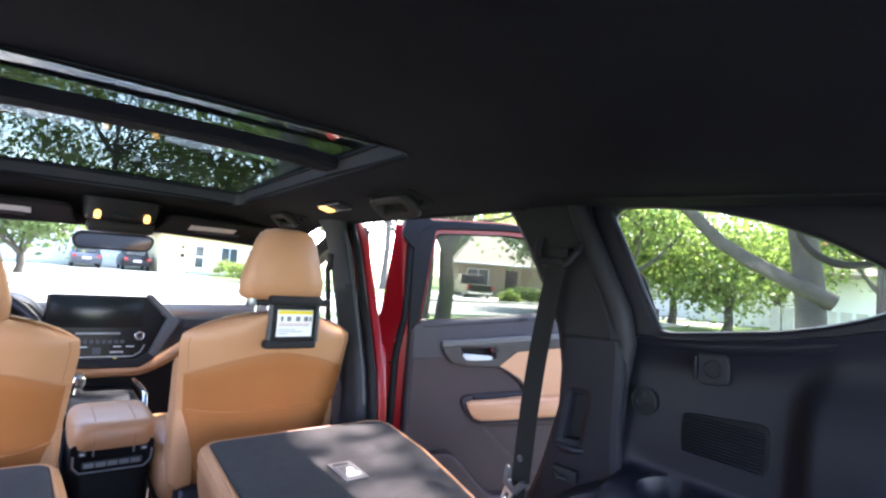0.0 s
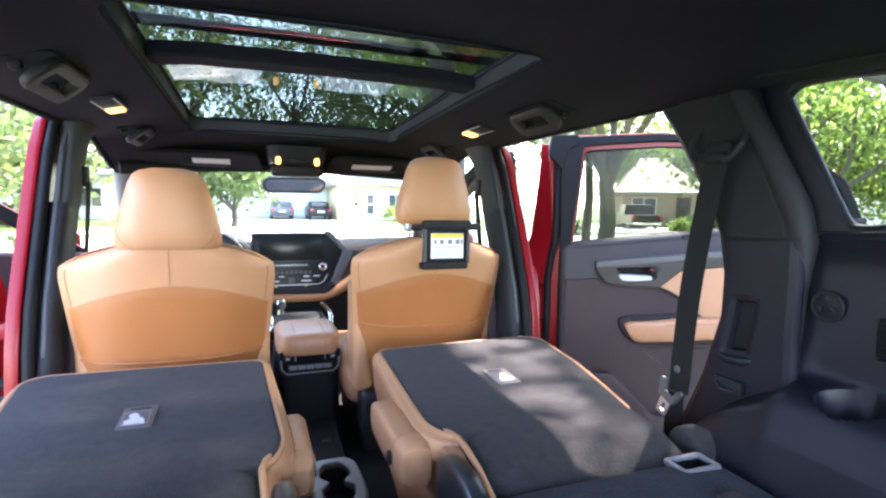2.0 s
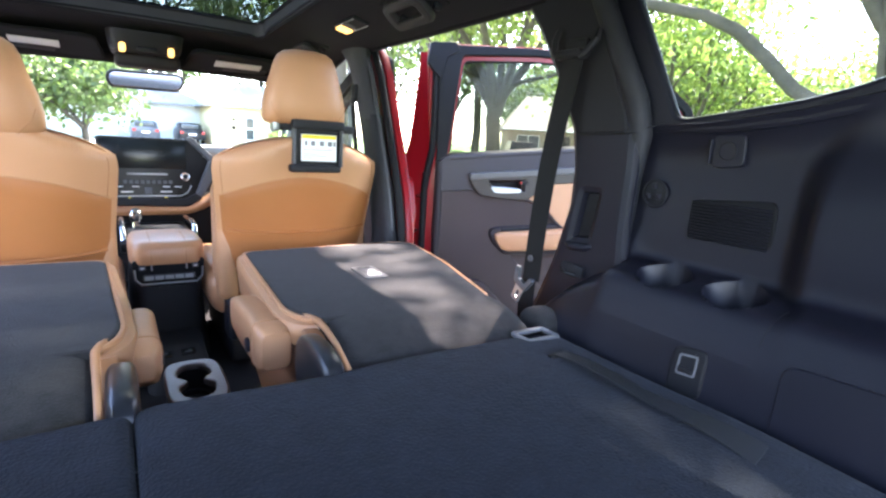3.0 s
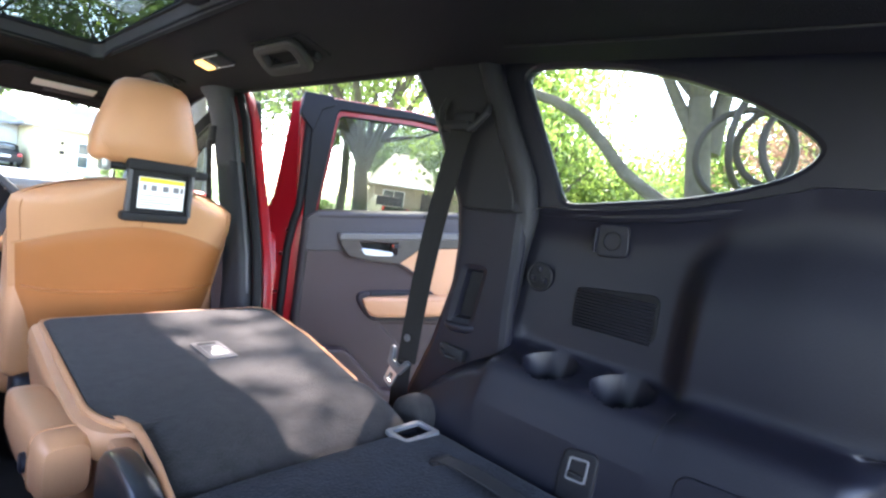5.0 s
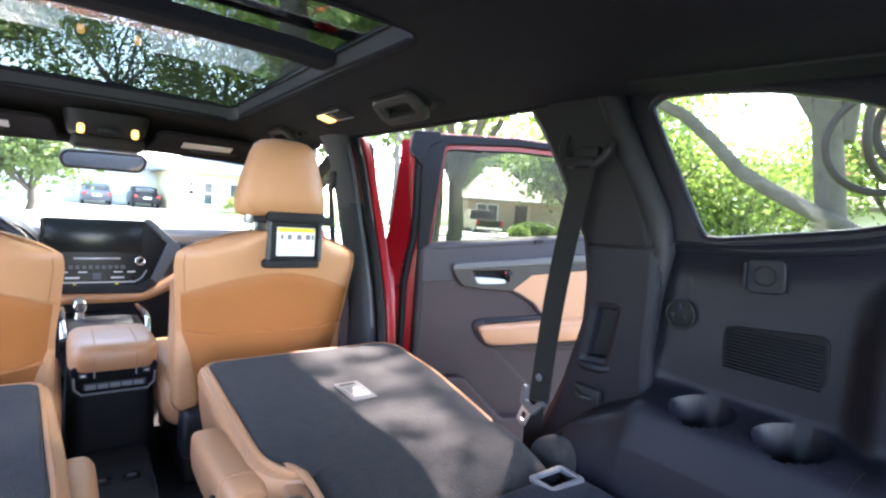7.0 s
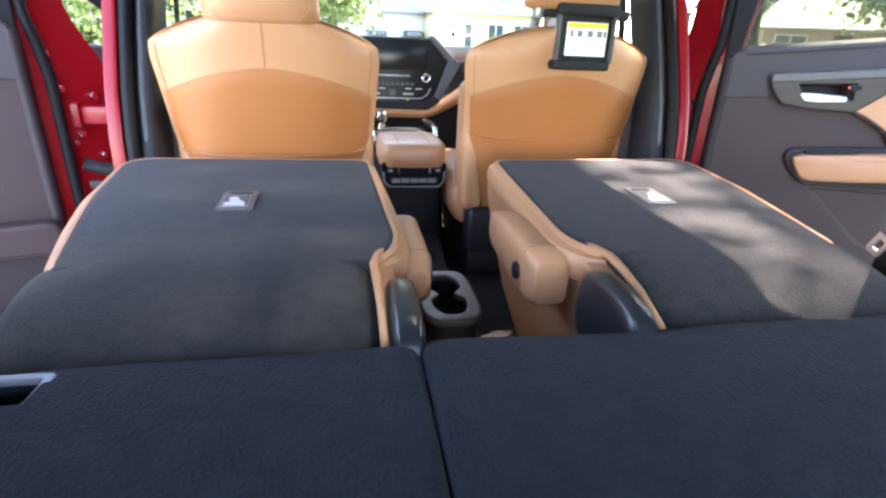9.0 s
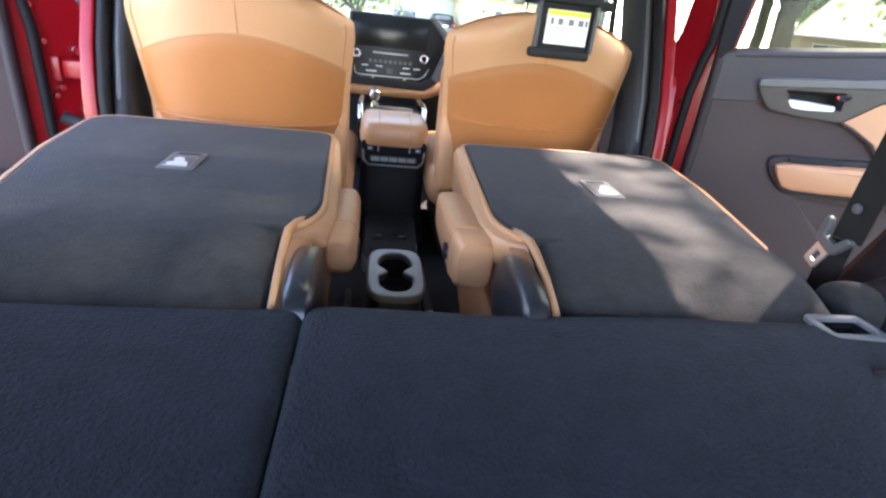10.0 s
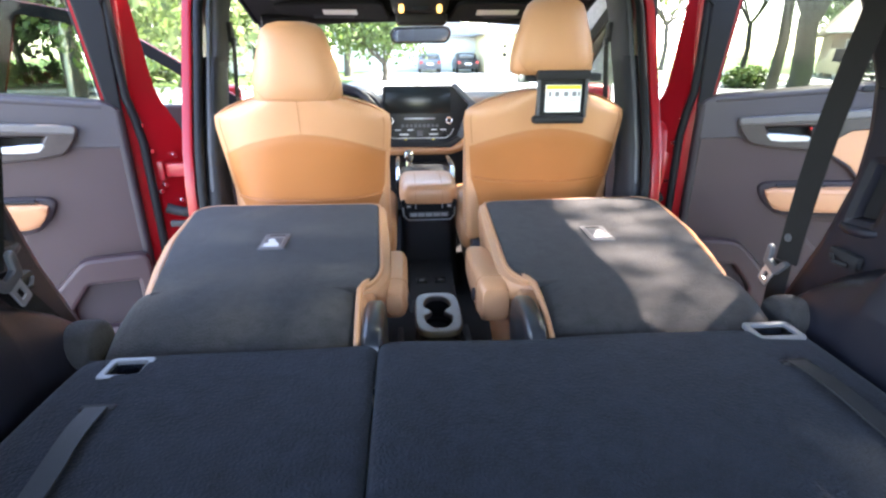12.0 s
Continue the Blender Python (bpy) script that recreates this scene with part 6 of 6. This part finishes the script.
def tree(x, y, height, radius, label, seed, leaf=LEAF, leaf_size=0.16, count=5000, spread=0.55, start=0.35, lean=(0, 0), first=(), fork=4, droop=0.0):
    rng = np.random.default_rng(seed)
    t = thing("tree", (x, y, 0), label, "tree")
    base = Vector((x, y, -0.05))
    top = Vector((x + lean[0], y + lean[1], height * start))
    mid = base.lerp(top, 0.5) + Vector((0.06, -0.05, 0)) * height * 0.1
    body = [tube([base, base + Vector((0, 0, 0.25)), mid, top], [radius * 1.5, radius * 1.1, radius, radius * 0.9], 16)]
    tips = []
    for pts, r in first:
        body.append(tube(pts, r, 12))
        limb(Vector(pts[-1]), (Vector(pts[-1]) - Vector(pts[-2])).normalized(), height * 0.28, r[-1], 1, rng, body, tips)
    for k in range(fork):
        a = 2 * math.pi * (k + rng.uniform(0, 0.6)) / fork
        d = Vector((math.cos(a) * 0.7, math.sin(a) * 0.7, 0.85)).normalized()
        limb(top, d, height * rng.uniform(0.30, 0.42), radius * 0.6, 2, rng, body, tips, droop)
    part("trunk", join(*body), BARK, t, "grey brown trunk and limbs")
    cr = new("crown", leaves(tips, leaf_size, count, spread, rng))
    cr.data.materials.append(leaf)
    cr.parent = t
    cr.matrix_parent_inverse = Matrix.Translation((-x, -y, 0))
    tagged(cr, "loose green leaf crown")
    return t


def at(az, dist, cam_y=-0.95):
    return math.sin(radians(az)) * dist, cam_y + math.cos(radians(az)) * dist


# the forked tree beside the car, whose crown spreads over it
fx, fy = at(74, 7.5)
F = lambda az, el, dist: (math.sin(radians(az)) * dist, -0.95 + math.cos(radians(az)) * dist, 1.27 + math.tan(radians(el)) * dist)
tree(fx, fy, 10.5, 0.16, "forked grey tree with a long leaning limb over the lawn", 3, LEAF, 0.056, 34000, 0.85, 0.30, (-0.2, 0.25),
     first=[([F(75.2, 1.0, 7.4), F(72.3, 2.5, 7.3), F(68.4, 4.6, 7.3), F(65.7, 6.4, 7.3), F(63.0, 9.3, 7.3), F(60.4, 11.6, 7.3), F(57.5, 13.0, 7.3), F(54.5, 13.7, 7.3), F(49, 14.8, 7.4), F(42, 17.0, 7.6)], [0.105, 0.098, 0.092, 0.086, 0.081, 0.077, 0.073, 0.069, 0.06, 0.05]),
            ([F(73.4, 9, 7.5), F(74.0, 16, 7.6), F(76, 24, 7.8)], [0.13, 0.10, 0.07]), ([F(72.6, 9.5, 7.5), F(70.4, 12.8, 7.4), F(68.2, 16.4, 7.3), F(66, 24, 7.2)], [0.10, 0.085, 0.07, 0.05]), ([(fx - 0.1, fy + 0.2, 4.2), (5.8, 1.4, 5.6), (4.6, 1.5, 6.2)], [0.07, 0.055, 0.04]), ([(fx - 0.1, fy + 0.1, 4.0), (6.0, 0.9, 5.2), (5.0, 0.8, 5.7), (3.9, 0.9, 6.1)], [0.06, 0.05, 0.04, 0.03]), ([(fx - 0.2, fy + 0.4, 4.4), (5.6, 2.2, 5.7), (4.7, 2.4, 6.1)], [0.06, 0.05, 0.035])], fork=5)
tree(*at(37.5, 12.5), 10, 0.19, "broad lawn tree with spreading limbs near the street", 5, LEAF, 0.085, 34000, 0.75, 0.20, (0.05, 0.1),
     first=[([F(37.7, 3.0, 12.5), F(38.4, 5.2, 12.5), F(39.9, 7.3, 12.4), F(41.4, 9.4, 12.3), F(43.5, 13.0, 12.1)], [0.15, 0.12, 0.10, 0.08, 0.06]), ([F(37.4, 3.0, 12.5), F(36.9, 5.6, 12.4), F(35.6, 8.2, 12.2), F(33.4, 11.5, 12.0)], [0.14, 0.11, 0.09, 0.06]),
            ([F(39.2, 6.3, 12.4), F(41.5, 7.0, 12.2), F(43.5, 7.4, 12.0), F(46.0, 8.6, 11.8)], [0.06, 0.05, 0.04, 0.03]), ([F(36.6, 6.4, 12.4), F(34.4, 7.2, 12.2), F(32.0, 8.6, 12.0)], [0.06, 0.045, 0.03])], fork=4)
tree(*at(35.6, 16), 10, 0.13, "slender lawn tree with reddish bark near the street", 6, LEAF, 0.09, 12000, 0.65, 0.33, fork=4)
tree(*at(20.0, 7.0), 9, 0.19, "mature tree beside the driveway", 8, LEAF_DARK, 0.09, 7000, 0.6, 0.42, (-0.2, 0), fork=5)
tree(*at(51, 27), 9, 0.25, "full green maple beside the tan house", 9, LEAF, 0.16, 16000, 0.8, 0.16, fork=6)
for k, (az, dist, h, sd) in enumerate(((57, 20, 9, 11), (62, 26, 6, 12), (67, 24, 5, 13), (71, 30, 7, 14), (79, 24, 9, 15), (88, 20, 9, 16), (58, 36, 12, 17), (84, 34, 12, 18))):
    tree(*at(az, dist), h, 0.17, "green maple on the lawn beyond the road", sd, LEAF, 0.11, 9000, 0.8, 0.18, fork=5)
tree(*at(84, 13), 5, 0.08, "small red leaved ornamental tree", 19, LEAF_PURPLE, 0.06, 3500, 0.5, 0.3, fork=4)
tree(*at(-2.2, 30), 7, 0.16, "green tree beside the white garage", 21, LEAF_DARK, 0.17, 6000, 0.6, 0.12, fork=5)
tree(*at(-8.5, 52), 12, 0.22, "tall tree behind the houses", 22, LEAF_DARK, 0.24, 5000, 0.9, 0.2, fork=5)
for k, (az, dist, h, sd) in enumerate(((5, 60, 19, 31), (12, 56, 18, 32), (19, 52, 18, 33), (26, 54, 19, 34), (33, 52, 18, 35), (41, 60, 13, 36), (48, 56, 12, 37), (-14, 58, 12, 38))):
    tree(*at(az, dist), h, 0.22, "tall tree behind the houses", sd, LEAF_DARK, 0.26, 4500, 0.95, 0.2, fork=5)
for az, dist, h, sd in ((-6, 38, 16, 81), (4, 54, 23, 82), (13, 54, 23, 83), (22, 37, 17, 84), (31, 39, 16, 85)):
    tree(*at(az, dist), h, 0.24, "tall shade tree across the street", sd, LEAF_DARK, 0.17, 9000, 0.9, 0.42, fork=6)
tree(*at(-30.8, 17), 9, 0.22, "big shade tree on the lawn", 41, LEAF_DARK, 0.13, 18000, 0.9, 0.24, fork=6, droop=0.07)
for az, dist, h, sd in ((-22, 27, 9, 42), (-37, 30, 9, 43), (-44, 24, 10, 44), (-18, 38, 10, 45), (-55, 22, 9, 46), (-28, 32, 10, 47), (-34, 36, 11, 48), (-40, 38, 11, 49)):
    tree(*at(az, dist), h, 0.18, "green tree on the lawn", sd, LEAF_DARK, 0.19, 11000, 0.95, 0.13, fork=6)

# trees added beside and behind the parked car to dim its right and rear
for az, dist, h, sd, leaf, n, loose in ((104, 5.4, 10, 91, 0.045, 90000, 1.2), (138, 7.5, 10, 92, 0.13, 20000, 0.8), (86, 8.8, 11, 93, 0.05, 40000, 1.2)):
    tree(*at(az, dist), h, 0.20, "leafy shade tree beside the driveway", sd, LEAF_DARK, leaf, n, loose, 0.34, fork=6)


def bush(x, y, r, h, label, seed, mat=LEAF):
    rng = np.random.default_rng(seed)
    b = thing("bush", (x, y, 0), label, "bush")
    pts = [(x + r * rng.uniform(-1, 1) * 0.8, y + r * rng.uniform(-1, 1) * 0.6, h * rng.uniform(0.15, 0.8)) for _ in range(40)]
    cr = new("foliage", leaves(pts, 0.10, 1800, 0.16, rng))
    cr.data.materials.append(mat)
    cr.parent = b
    cr.matrix_parent_inverse = Matrix.Translation((-x, -y, 0))
    part("stem", tube([(x, y, -0.05), (x, y, h * 0.6)], [0.05, 0.02], 6), BARK, b)


bush(*at(15.3, 40.5), 1.3, 1.3, "round green bush in front of the cream house", 61)
bush(*at(33.5, 26), 0.9, 0.8, "dry green shrub beside the road", 62, LEAF_DARK)
bush(*at(45.2, 33), 0.6, 0.6, "yellow green bush beside the pickup", 63)
bush(*at(46.5, 36), 1.4, 1.1, "dark green bush in front of the tan house", 64, LEAF_DARK)
bush(*at(48.3, 36), 1.2, 1.0, "dark green bush in front of the tan house", 65, LEAF_DARK)
for az in (-20, -23.5, -26, -33, -36):
    bush(*at(az, 33), 1.6, 1.2, "clipped green hedge bush on the lawn", 70 + int(-az), LEAF_DARK)
# unseen hedge, added at the right rear where it blocks low light
hedge_rng = np.random.default_rng(77)
hedge = tagged(new("hedge"), "dense green hedge added out of view by the driveway", "hedge", kind="stuff")
hp = [(3.4 + hedge_rng.uniform(-0.4, 0.5), -1.9 - 8.6 * hedge_rng.random(), hedge_rng.uniform(0.1, 2.5)) for _ in range(500)]
hf = new("foliage", leaves(hp, 0.10, 16000, 0.22, hedge_rng))
hf.data.materials.append(LEAF_DARK)
hf.parent = hedge

pole = thing("sign_pole", (*at(-31.6, 13), 0), "pale leaning wooden pole on the lawn", "pole")
px, py = at(-31.6, 13)
part("pole", tube([(px, py, -0.1), (px + 0.25, py, 2.6)], [0.05, 0.04], 10), POLE, pole)

# bent steel rings near the forked tree
rings = thing("garden_sculpture", (*at(78, 6.2), 0), "brown steel ring sculpture standing beside the tree", "sculpture")
for az, el, rad, ax in ((76.5, 9, 0.48, (0.8, 0.5, 0.2)), (77.8, 10.5, 0.55, (0.3, 0.9, 0.1)), (79.5, 10, 0.42, (0.9, 0.1, 0.3)), (81.5, 9.5, 0.50, (0.6, 0.7, -0.2))):
    part("ring", ring_bar(F(az, el, 6.2), ax, rad, 0.038, 48, 10), RUST, rings, "bent brown steel ring")
qx, qy = at(78.5, 6.2)
part("post", tube([(qx, qy, -0.1), (qx, qy, 1.9)], 0.04, 10), RUST, rings)

# ---- houses ----


def siding(x0, x1, y, z0, z1, step=0.18):
    return [box(x0, x1, y - 0.022, y + 0.01, z0 + i * step, z0 + (i + 1) * step - 0.012, 0.004, 1) for i in range(int((z1 - z0) / step))]


def house_window(h, x, y, z, w, t):
    wn = part("window", box(x - w / 2, x + w / 2, y - 0.06, y, z, z + t, 0.01), PAINT_WHITE, h, "white framed window")
    n = 2
    for i in range(n):
        a = x - w / 2 + 0.06 + i * (w - 0.06) / n
        part("pane", box(a, a + (w - 0.06) / n - 0.06, y - 0.07, y - 0.055, z + 0.06, z + t - 0.06, 0), WINDOW_DARK, wn, smooth=False)


def hip_roof(x0, x1, y0, y1, z, rise, inset):
    ym = (y0 + y1) / 2
    v = [(x0, y0, z), (x1, y0, z), (x1, y1, z), (x0, y1, z), (x0 + inset, ym, z + rise), (x1 - inset, ym, z + rise), (x0, y0, z - 0.18), (x1, y0, z - 0.18), (x1, y1, z - 0.18), (x0, y1, z - 0.18)]
    return v, [(0, 1, 5, 4), (1, 2, 5), (2, 3, 4, 5), (3, 0, 4), (0, 6, 7, 1), (1, 7, 8, 2), (2, 8, 9, 3), (3, 9, 6, 0), (9, 8, 7, 6)]


cream = thing("house", (9, 46, 0), "cream yellow house with white door and grey roof", "house")
part("wall", box(6.3, 15.0, 41.5, 50, 0, 2.9, 0.02), SIDING_Y, cream, "cream yellow wall")
for b in siding(6.3, 15.0, 41.5, 0.1, 2.9):
    part("clapboard", b, SIDING_Y, cream)
part("garage_wall", box(-6.0, 6.3, 47.5, 56, 0, 2.9, 0.02), SIDING_W, cream, "white garage wall")
part("roof", hip_roof(5.7, 15.6, 40.8, 50.6, 3.05, 1.9, 3.5), SHINGLE_GREY, cream, "grey shingle roof", smooth=False)
part("garage_roof", hip_roof(-6.6, 7.2, 46.8, 56.6, 3.05, 1.9, 3.5), SHINGLE_GREY, cream, "grey shingle roof", smooth=False)
dr = part("door", box(8.55, 9.45, 41.38, 41.48, 0.25, 2.35, 0.02), PAINT_WHITE, cream, "white front door")
part("door_pane", box(8.72, 9.28, 41.36, 41.39, 0.55, 1.30, 0), WINDOW_DARK, dr, smooth=False)
part("door_pane", box(8.72, 9.28, 41.36, 41.39, 1.42, 2.15, 0), WINDOW_DARK, dr, smooth=False)
part("letter_box", box(7.70, 7.95, 41.35, 41.48, 1.25, 1.50, 0.01), TRIM_DARK, cream)
part("wall_lamp", box(7.75, 7.9, 41.32, 41.48, 1.9, 2.1, 0.01), TRIM_DARK, cream)
part("step", box(8.2, 9.8, 40.8, 41.45, 0, 0.2, 0.01), CONCRETE, cream)
for x in (11.2, 13.3):
    house_window(cream, x, 41.45, 0.95, 1.3, 1.3)
for x in (-3.2, 1.2):
    gd = part("garage_door", box(x, x + 3.6, 47.36, 47.46, 0.0, 2.2, 0.01), PAINT_WHITE, cream, "white garage door")
    for i in range(4):
        part("door_panel", box(x + 0.08, x + 3.52, 47.33, 47.37, 0.08 + i * 0.53, 0.56 + i * 0.53, 0.02), PAINT_WHITE, gd)

tan_house = thing("house", (31, 40, 0), "low tan brick house with light brown shingle roof", "house")
part("wall", box(27.4, 32.6, 36.5, 45, 0, 2.6, 0.02), BRICK_TAN, tan_house, "tan brick wall")
part("wing", box(32.6, 41.0, 38.5, 45, 0, 2.6, 0.02), BRICK_TAN, tan_house, "tan brick wing")
part("roof", hip_roof(26.9, 33.1, 35.8, 45.7, 2.7, 2.9, 2.2), SHINGLE, tan_house, "light brown shingle roof", smooth=False)
part("wing_roof", hip_roof(31.8, 41.7, 37.8, 45.7, 2.7, 2.6, 3.0), SHINGLE, tan_house, "light brown shingle roof", smooth=False)
part("door", box(31.3, 32.3, 36.36, 36.48, 0.15, 2.25, 0.02), TRIM_DARK, tan_house, "dark front door")
house_window(tan_house, 29.0, 36.45, 0.7, 1.8, 1.5)
house_window(tan_house, 37.0, 38.45, 0.8, 1.6, 1.4)
part("gutter", tube([(26.9, 35.75, 2.62), (33.1, 35.75, 2.62)], 0.07, 8), PAINT_WHITE, tan_house)
tan_house.location, tan_house.rotation_euler = (31.6, 32.3, 0), (0, 0, radians(-35))

shed = thing("garage", (39.5, 32.5, 0), "small white garage behind the lawn", "garage")
part("wall", box(38.0, 40.6, 33.0, 35.5, 0, 1.7, 0.02), SIDING_W, shed)
part("roof", hip_roof(37.8, 40.8, 32.8, 35.7, 1.8, 0.5, 1.0), SHINGLE_GREY, shed, smooth=False)
white_house = thing("house", (-13, 44, 0), "white house with grey roof across the street", "house")
part("wall", box(-19, -8.5, 40, 49, 0, 3.0, 0.02), SIDING_W, white_house)
for b in siding(-19, -8.5, 40, 0.1, 3.0):
    part("clapboard", b, SIDING_W, white_house)
part("roof", hip_roof(-19.6, -7.9, 39.3, 49.7, 3.1, 2.2, 3.5), SHINGLE_GREY, white_house, smooth=False)
for x in (-17, -13.5, -10.5):
    house_window(white_house, x, 39.95, 0.9, 1.3, 1.3)
left_house = thing("house", (-32, 30, 0), "dark brown brick house beyond the lawn trees", "house")
part("wall", box(-40, -27, 27, 38, 0, 3.0, 0.02), BRICK_BROWN, left_house)
part("roof", hip_roof(-40.7, -26.3, 26.3, 38.7, 3.1, 2.4, 4), SHINGLE_GREY, left_house, smooth=False)
for x in (-37, -33, -29.5):
    house_window(left_house, x, 26.95, 0.9, 1.4, 1.3)
far_house = thing("house", (32, 12, 0), "white house behind the lawn maples", "house")
part("wall", box(30, 42, 4, 18, 0, 2.8, 0.02), SIDING_W, far_house)
part("roof", hip_roof(29.3, 42.7, 3.3, 18.7, 2.9, 2.2, 4), SHINGLE, far_house, smooth=False)
fence = thing("fence", (18, 1, 0), "wooden rail fence at the edge of the lawn", "fence")
for i in range(30):
    part("board", box(21.0, 21.03, -6 + i * 0.42, -5.68 + i * 0.42, 0, 1.2, 0.005, 1), POLE, fence)

# the raised tailgate over the open rear of the car
gate = thing("tailgate", (0, -1.40, 1.60), "raised dark red tailgate with black inner trim", "tailgate")
lift = Matrix.Translation((0, -1.40, 1.60)) @ Matrix.Rotation(radians(-25), 4, 'X')
part("inner_trim", moved(box(-0.60, 0.60, -1.05, -0.03, -0.05, -0.01, 0.02), lift), TRIM_DARK, gate, "black inner trim")
part("outer_skin", moved(box(-0.64, 0.64, -1.08, -0.01, -0.012, 0.02, 0.012), lift), RED, gate, "dark red outer skin")

# ---- parked vehicles and bin ----


def car(x, y, mat, label, turn=0):
    c = thing("parked_car", (x, y, 0), label, "car", "parked cars")
    prof = [(-2.25, 0.30), (-2.30, 0.75), (-1.9, 0.98), (-1.1, 1.05), (-0.5, 1.50), (0.9, 1.55), (1.7, 1.12), (2.2, 1.05), (2.3, 0.70), (2.25, 0.30)]
    rings = []
    for u, k in ((-0.92, 0.90), (-0.86, 0.98), (-0.5, 1.0), (0.5, 1.0), (0.86, 0.98), (0.92, 0.90)):
        rings.append([Vector((x + u * (1 - 0.16 * max(0, (z - 1.0) / 0.55)), y + v * k, 0.3 + (z - 0.3) * k)) for v, z in prof])
    part("body", loft(rings), mat, c, "dark painted car body")
    part("rear_screen", box(x - 0.62, x + 0.62, y - 1.05, y - 0.72, 1.05, 1.42, 0.03), WINDOW_DARK, c, "dark rear window")
    for k in (-1, 1):
        part("tail_lamp", box(x + k * 0.72 - 0.12, x + k * 0.72 + 0.12, y - 2.28, y - 2.18, 0.72, 0.92, 0.02), TAIL_RED, c, "red tail lamp")
        part("side_glass", box(x + k * 0.84 - 0.02, x + k * 0.84 + 0.02, y - 0.6, y + 1.0, 1.05, 1.42, 0.01), WINDOW_DARK, c)
        for w in (-1.4, 1.4):
            part("wheel", join(ring_bar((x + k * 0.80, y + w, 0.33), (1, 0, 0), 0.24, 0.09, 24, 8), disc((x + k * 0.82, y + w, 0.33), (1, 0, 0), 0.2, 0.1, 20)), RUBBER, c, "black wheel")
    part("number_plate", box(x - 0.26, x + 0.26, y - 2.33, y - 2.29, 0.62, 0.76, 0.005), PAINT_WHITE, c)
    return c


car(2.0, 44.5, CAR_GREY, "dark blue grey car parked on the driveway")
car(5.0, 44.0, CAR_BLACK, "black car parked on the driveway")
truck = thing("pickup_truck", (25, 30, 0), "black pickup truck parked on the driveway", "pickup truck")
tm = Matrix.Translation((25.2, 28.2, -0.25)) @ Matrix.Rotation(radians(-27), 4, 'Z')
tprof = [(-2.8, 0.55), (-2.85, 1.15), (-0.75, 1.18), (-0.70, 1.20), (-0.55, 1.85), (0.75, 1.90), (1.35, 1.25), (2.6, 1.15), (2.75, 0.95), (2.75, 0.50)]
part("body", moved(loft([[Vector((u * (1 - 0.14 * max(0, (z - 1.2) / 0.7)), v * k, z)) for v, z in tprof] for u, k in ((-0.97, 0.98), (-0.9, 1), (0.9, 1), (0.97, 0.98))]), tm), CAR_BLACK, truck, "black pickup body")
part("cab_glass", moved(box(-0.86, 0.86, -0.50, 0.80, 1.30, 1.72, 0.03), tm), WINDOW_DARK, truck, "dark cab glass")
part("bed", moved(box(-0.80, 0.80, -2.7, -0.85, 1.12, 1.19, 0.01), tm), TRIM_DARK, truck)
for k in (-1, 1):
    part("tail_lamp", moved(box(k * 0.88 - 0.08, k * 0.88 + 0.08, -2.90, -2.80, 0.85, 1.15, 0.01), tm), TAIL_RED, truck, "red tail lamp")
    for w in (-1.75, 1.75):
        part("wheel", moved(join(ring_bar((k * 0.86, w, 0.62), (1, 0, 0), 0.28, 0.11, 24, 8), disc((k * 0.90, w, 0.62), (1, 0, 0), 0.22, 0.12, 20)), tm), SILVER, truck, "wheel with silver rim")
part("rear_bumper", moved(box(-0.92, 0.92, -2.98, -2.82, 0.55, 0.72, 0.02), tm), CHROME, truck, "chrome rear bumper")
dump = thing("wheeled_bin", (7.0, 44.6, 0), "green wheeled rubbish bin beside the black car", "bin")
part("tub", loft([oval(7.0, 44.6, 0.05, 0.26, 0.30, 20, 6), oval(7.0, 44.6, 1.05, 0.32, 0.38, 20, 6)]), BIN_GREEN, dump)
part("lid", box(6.66, 7.34, 44.2, 45.0, 1.05, 1.12, 0.02), BIN_GREEN, dump)
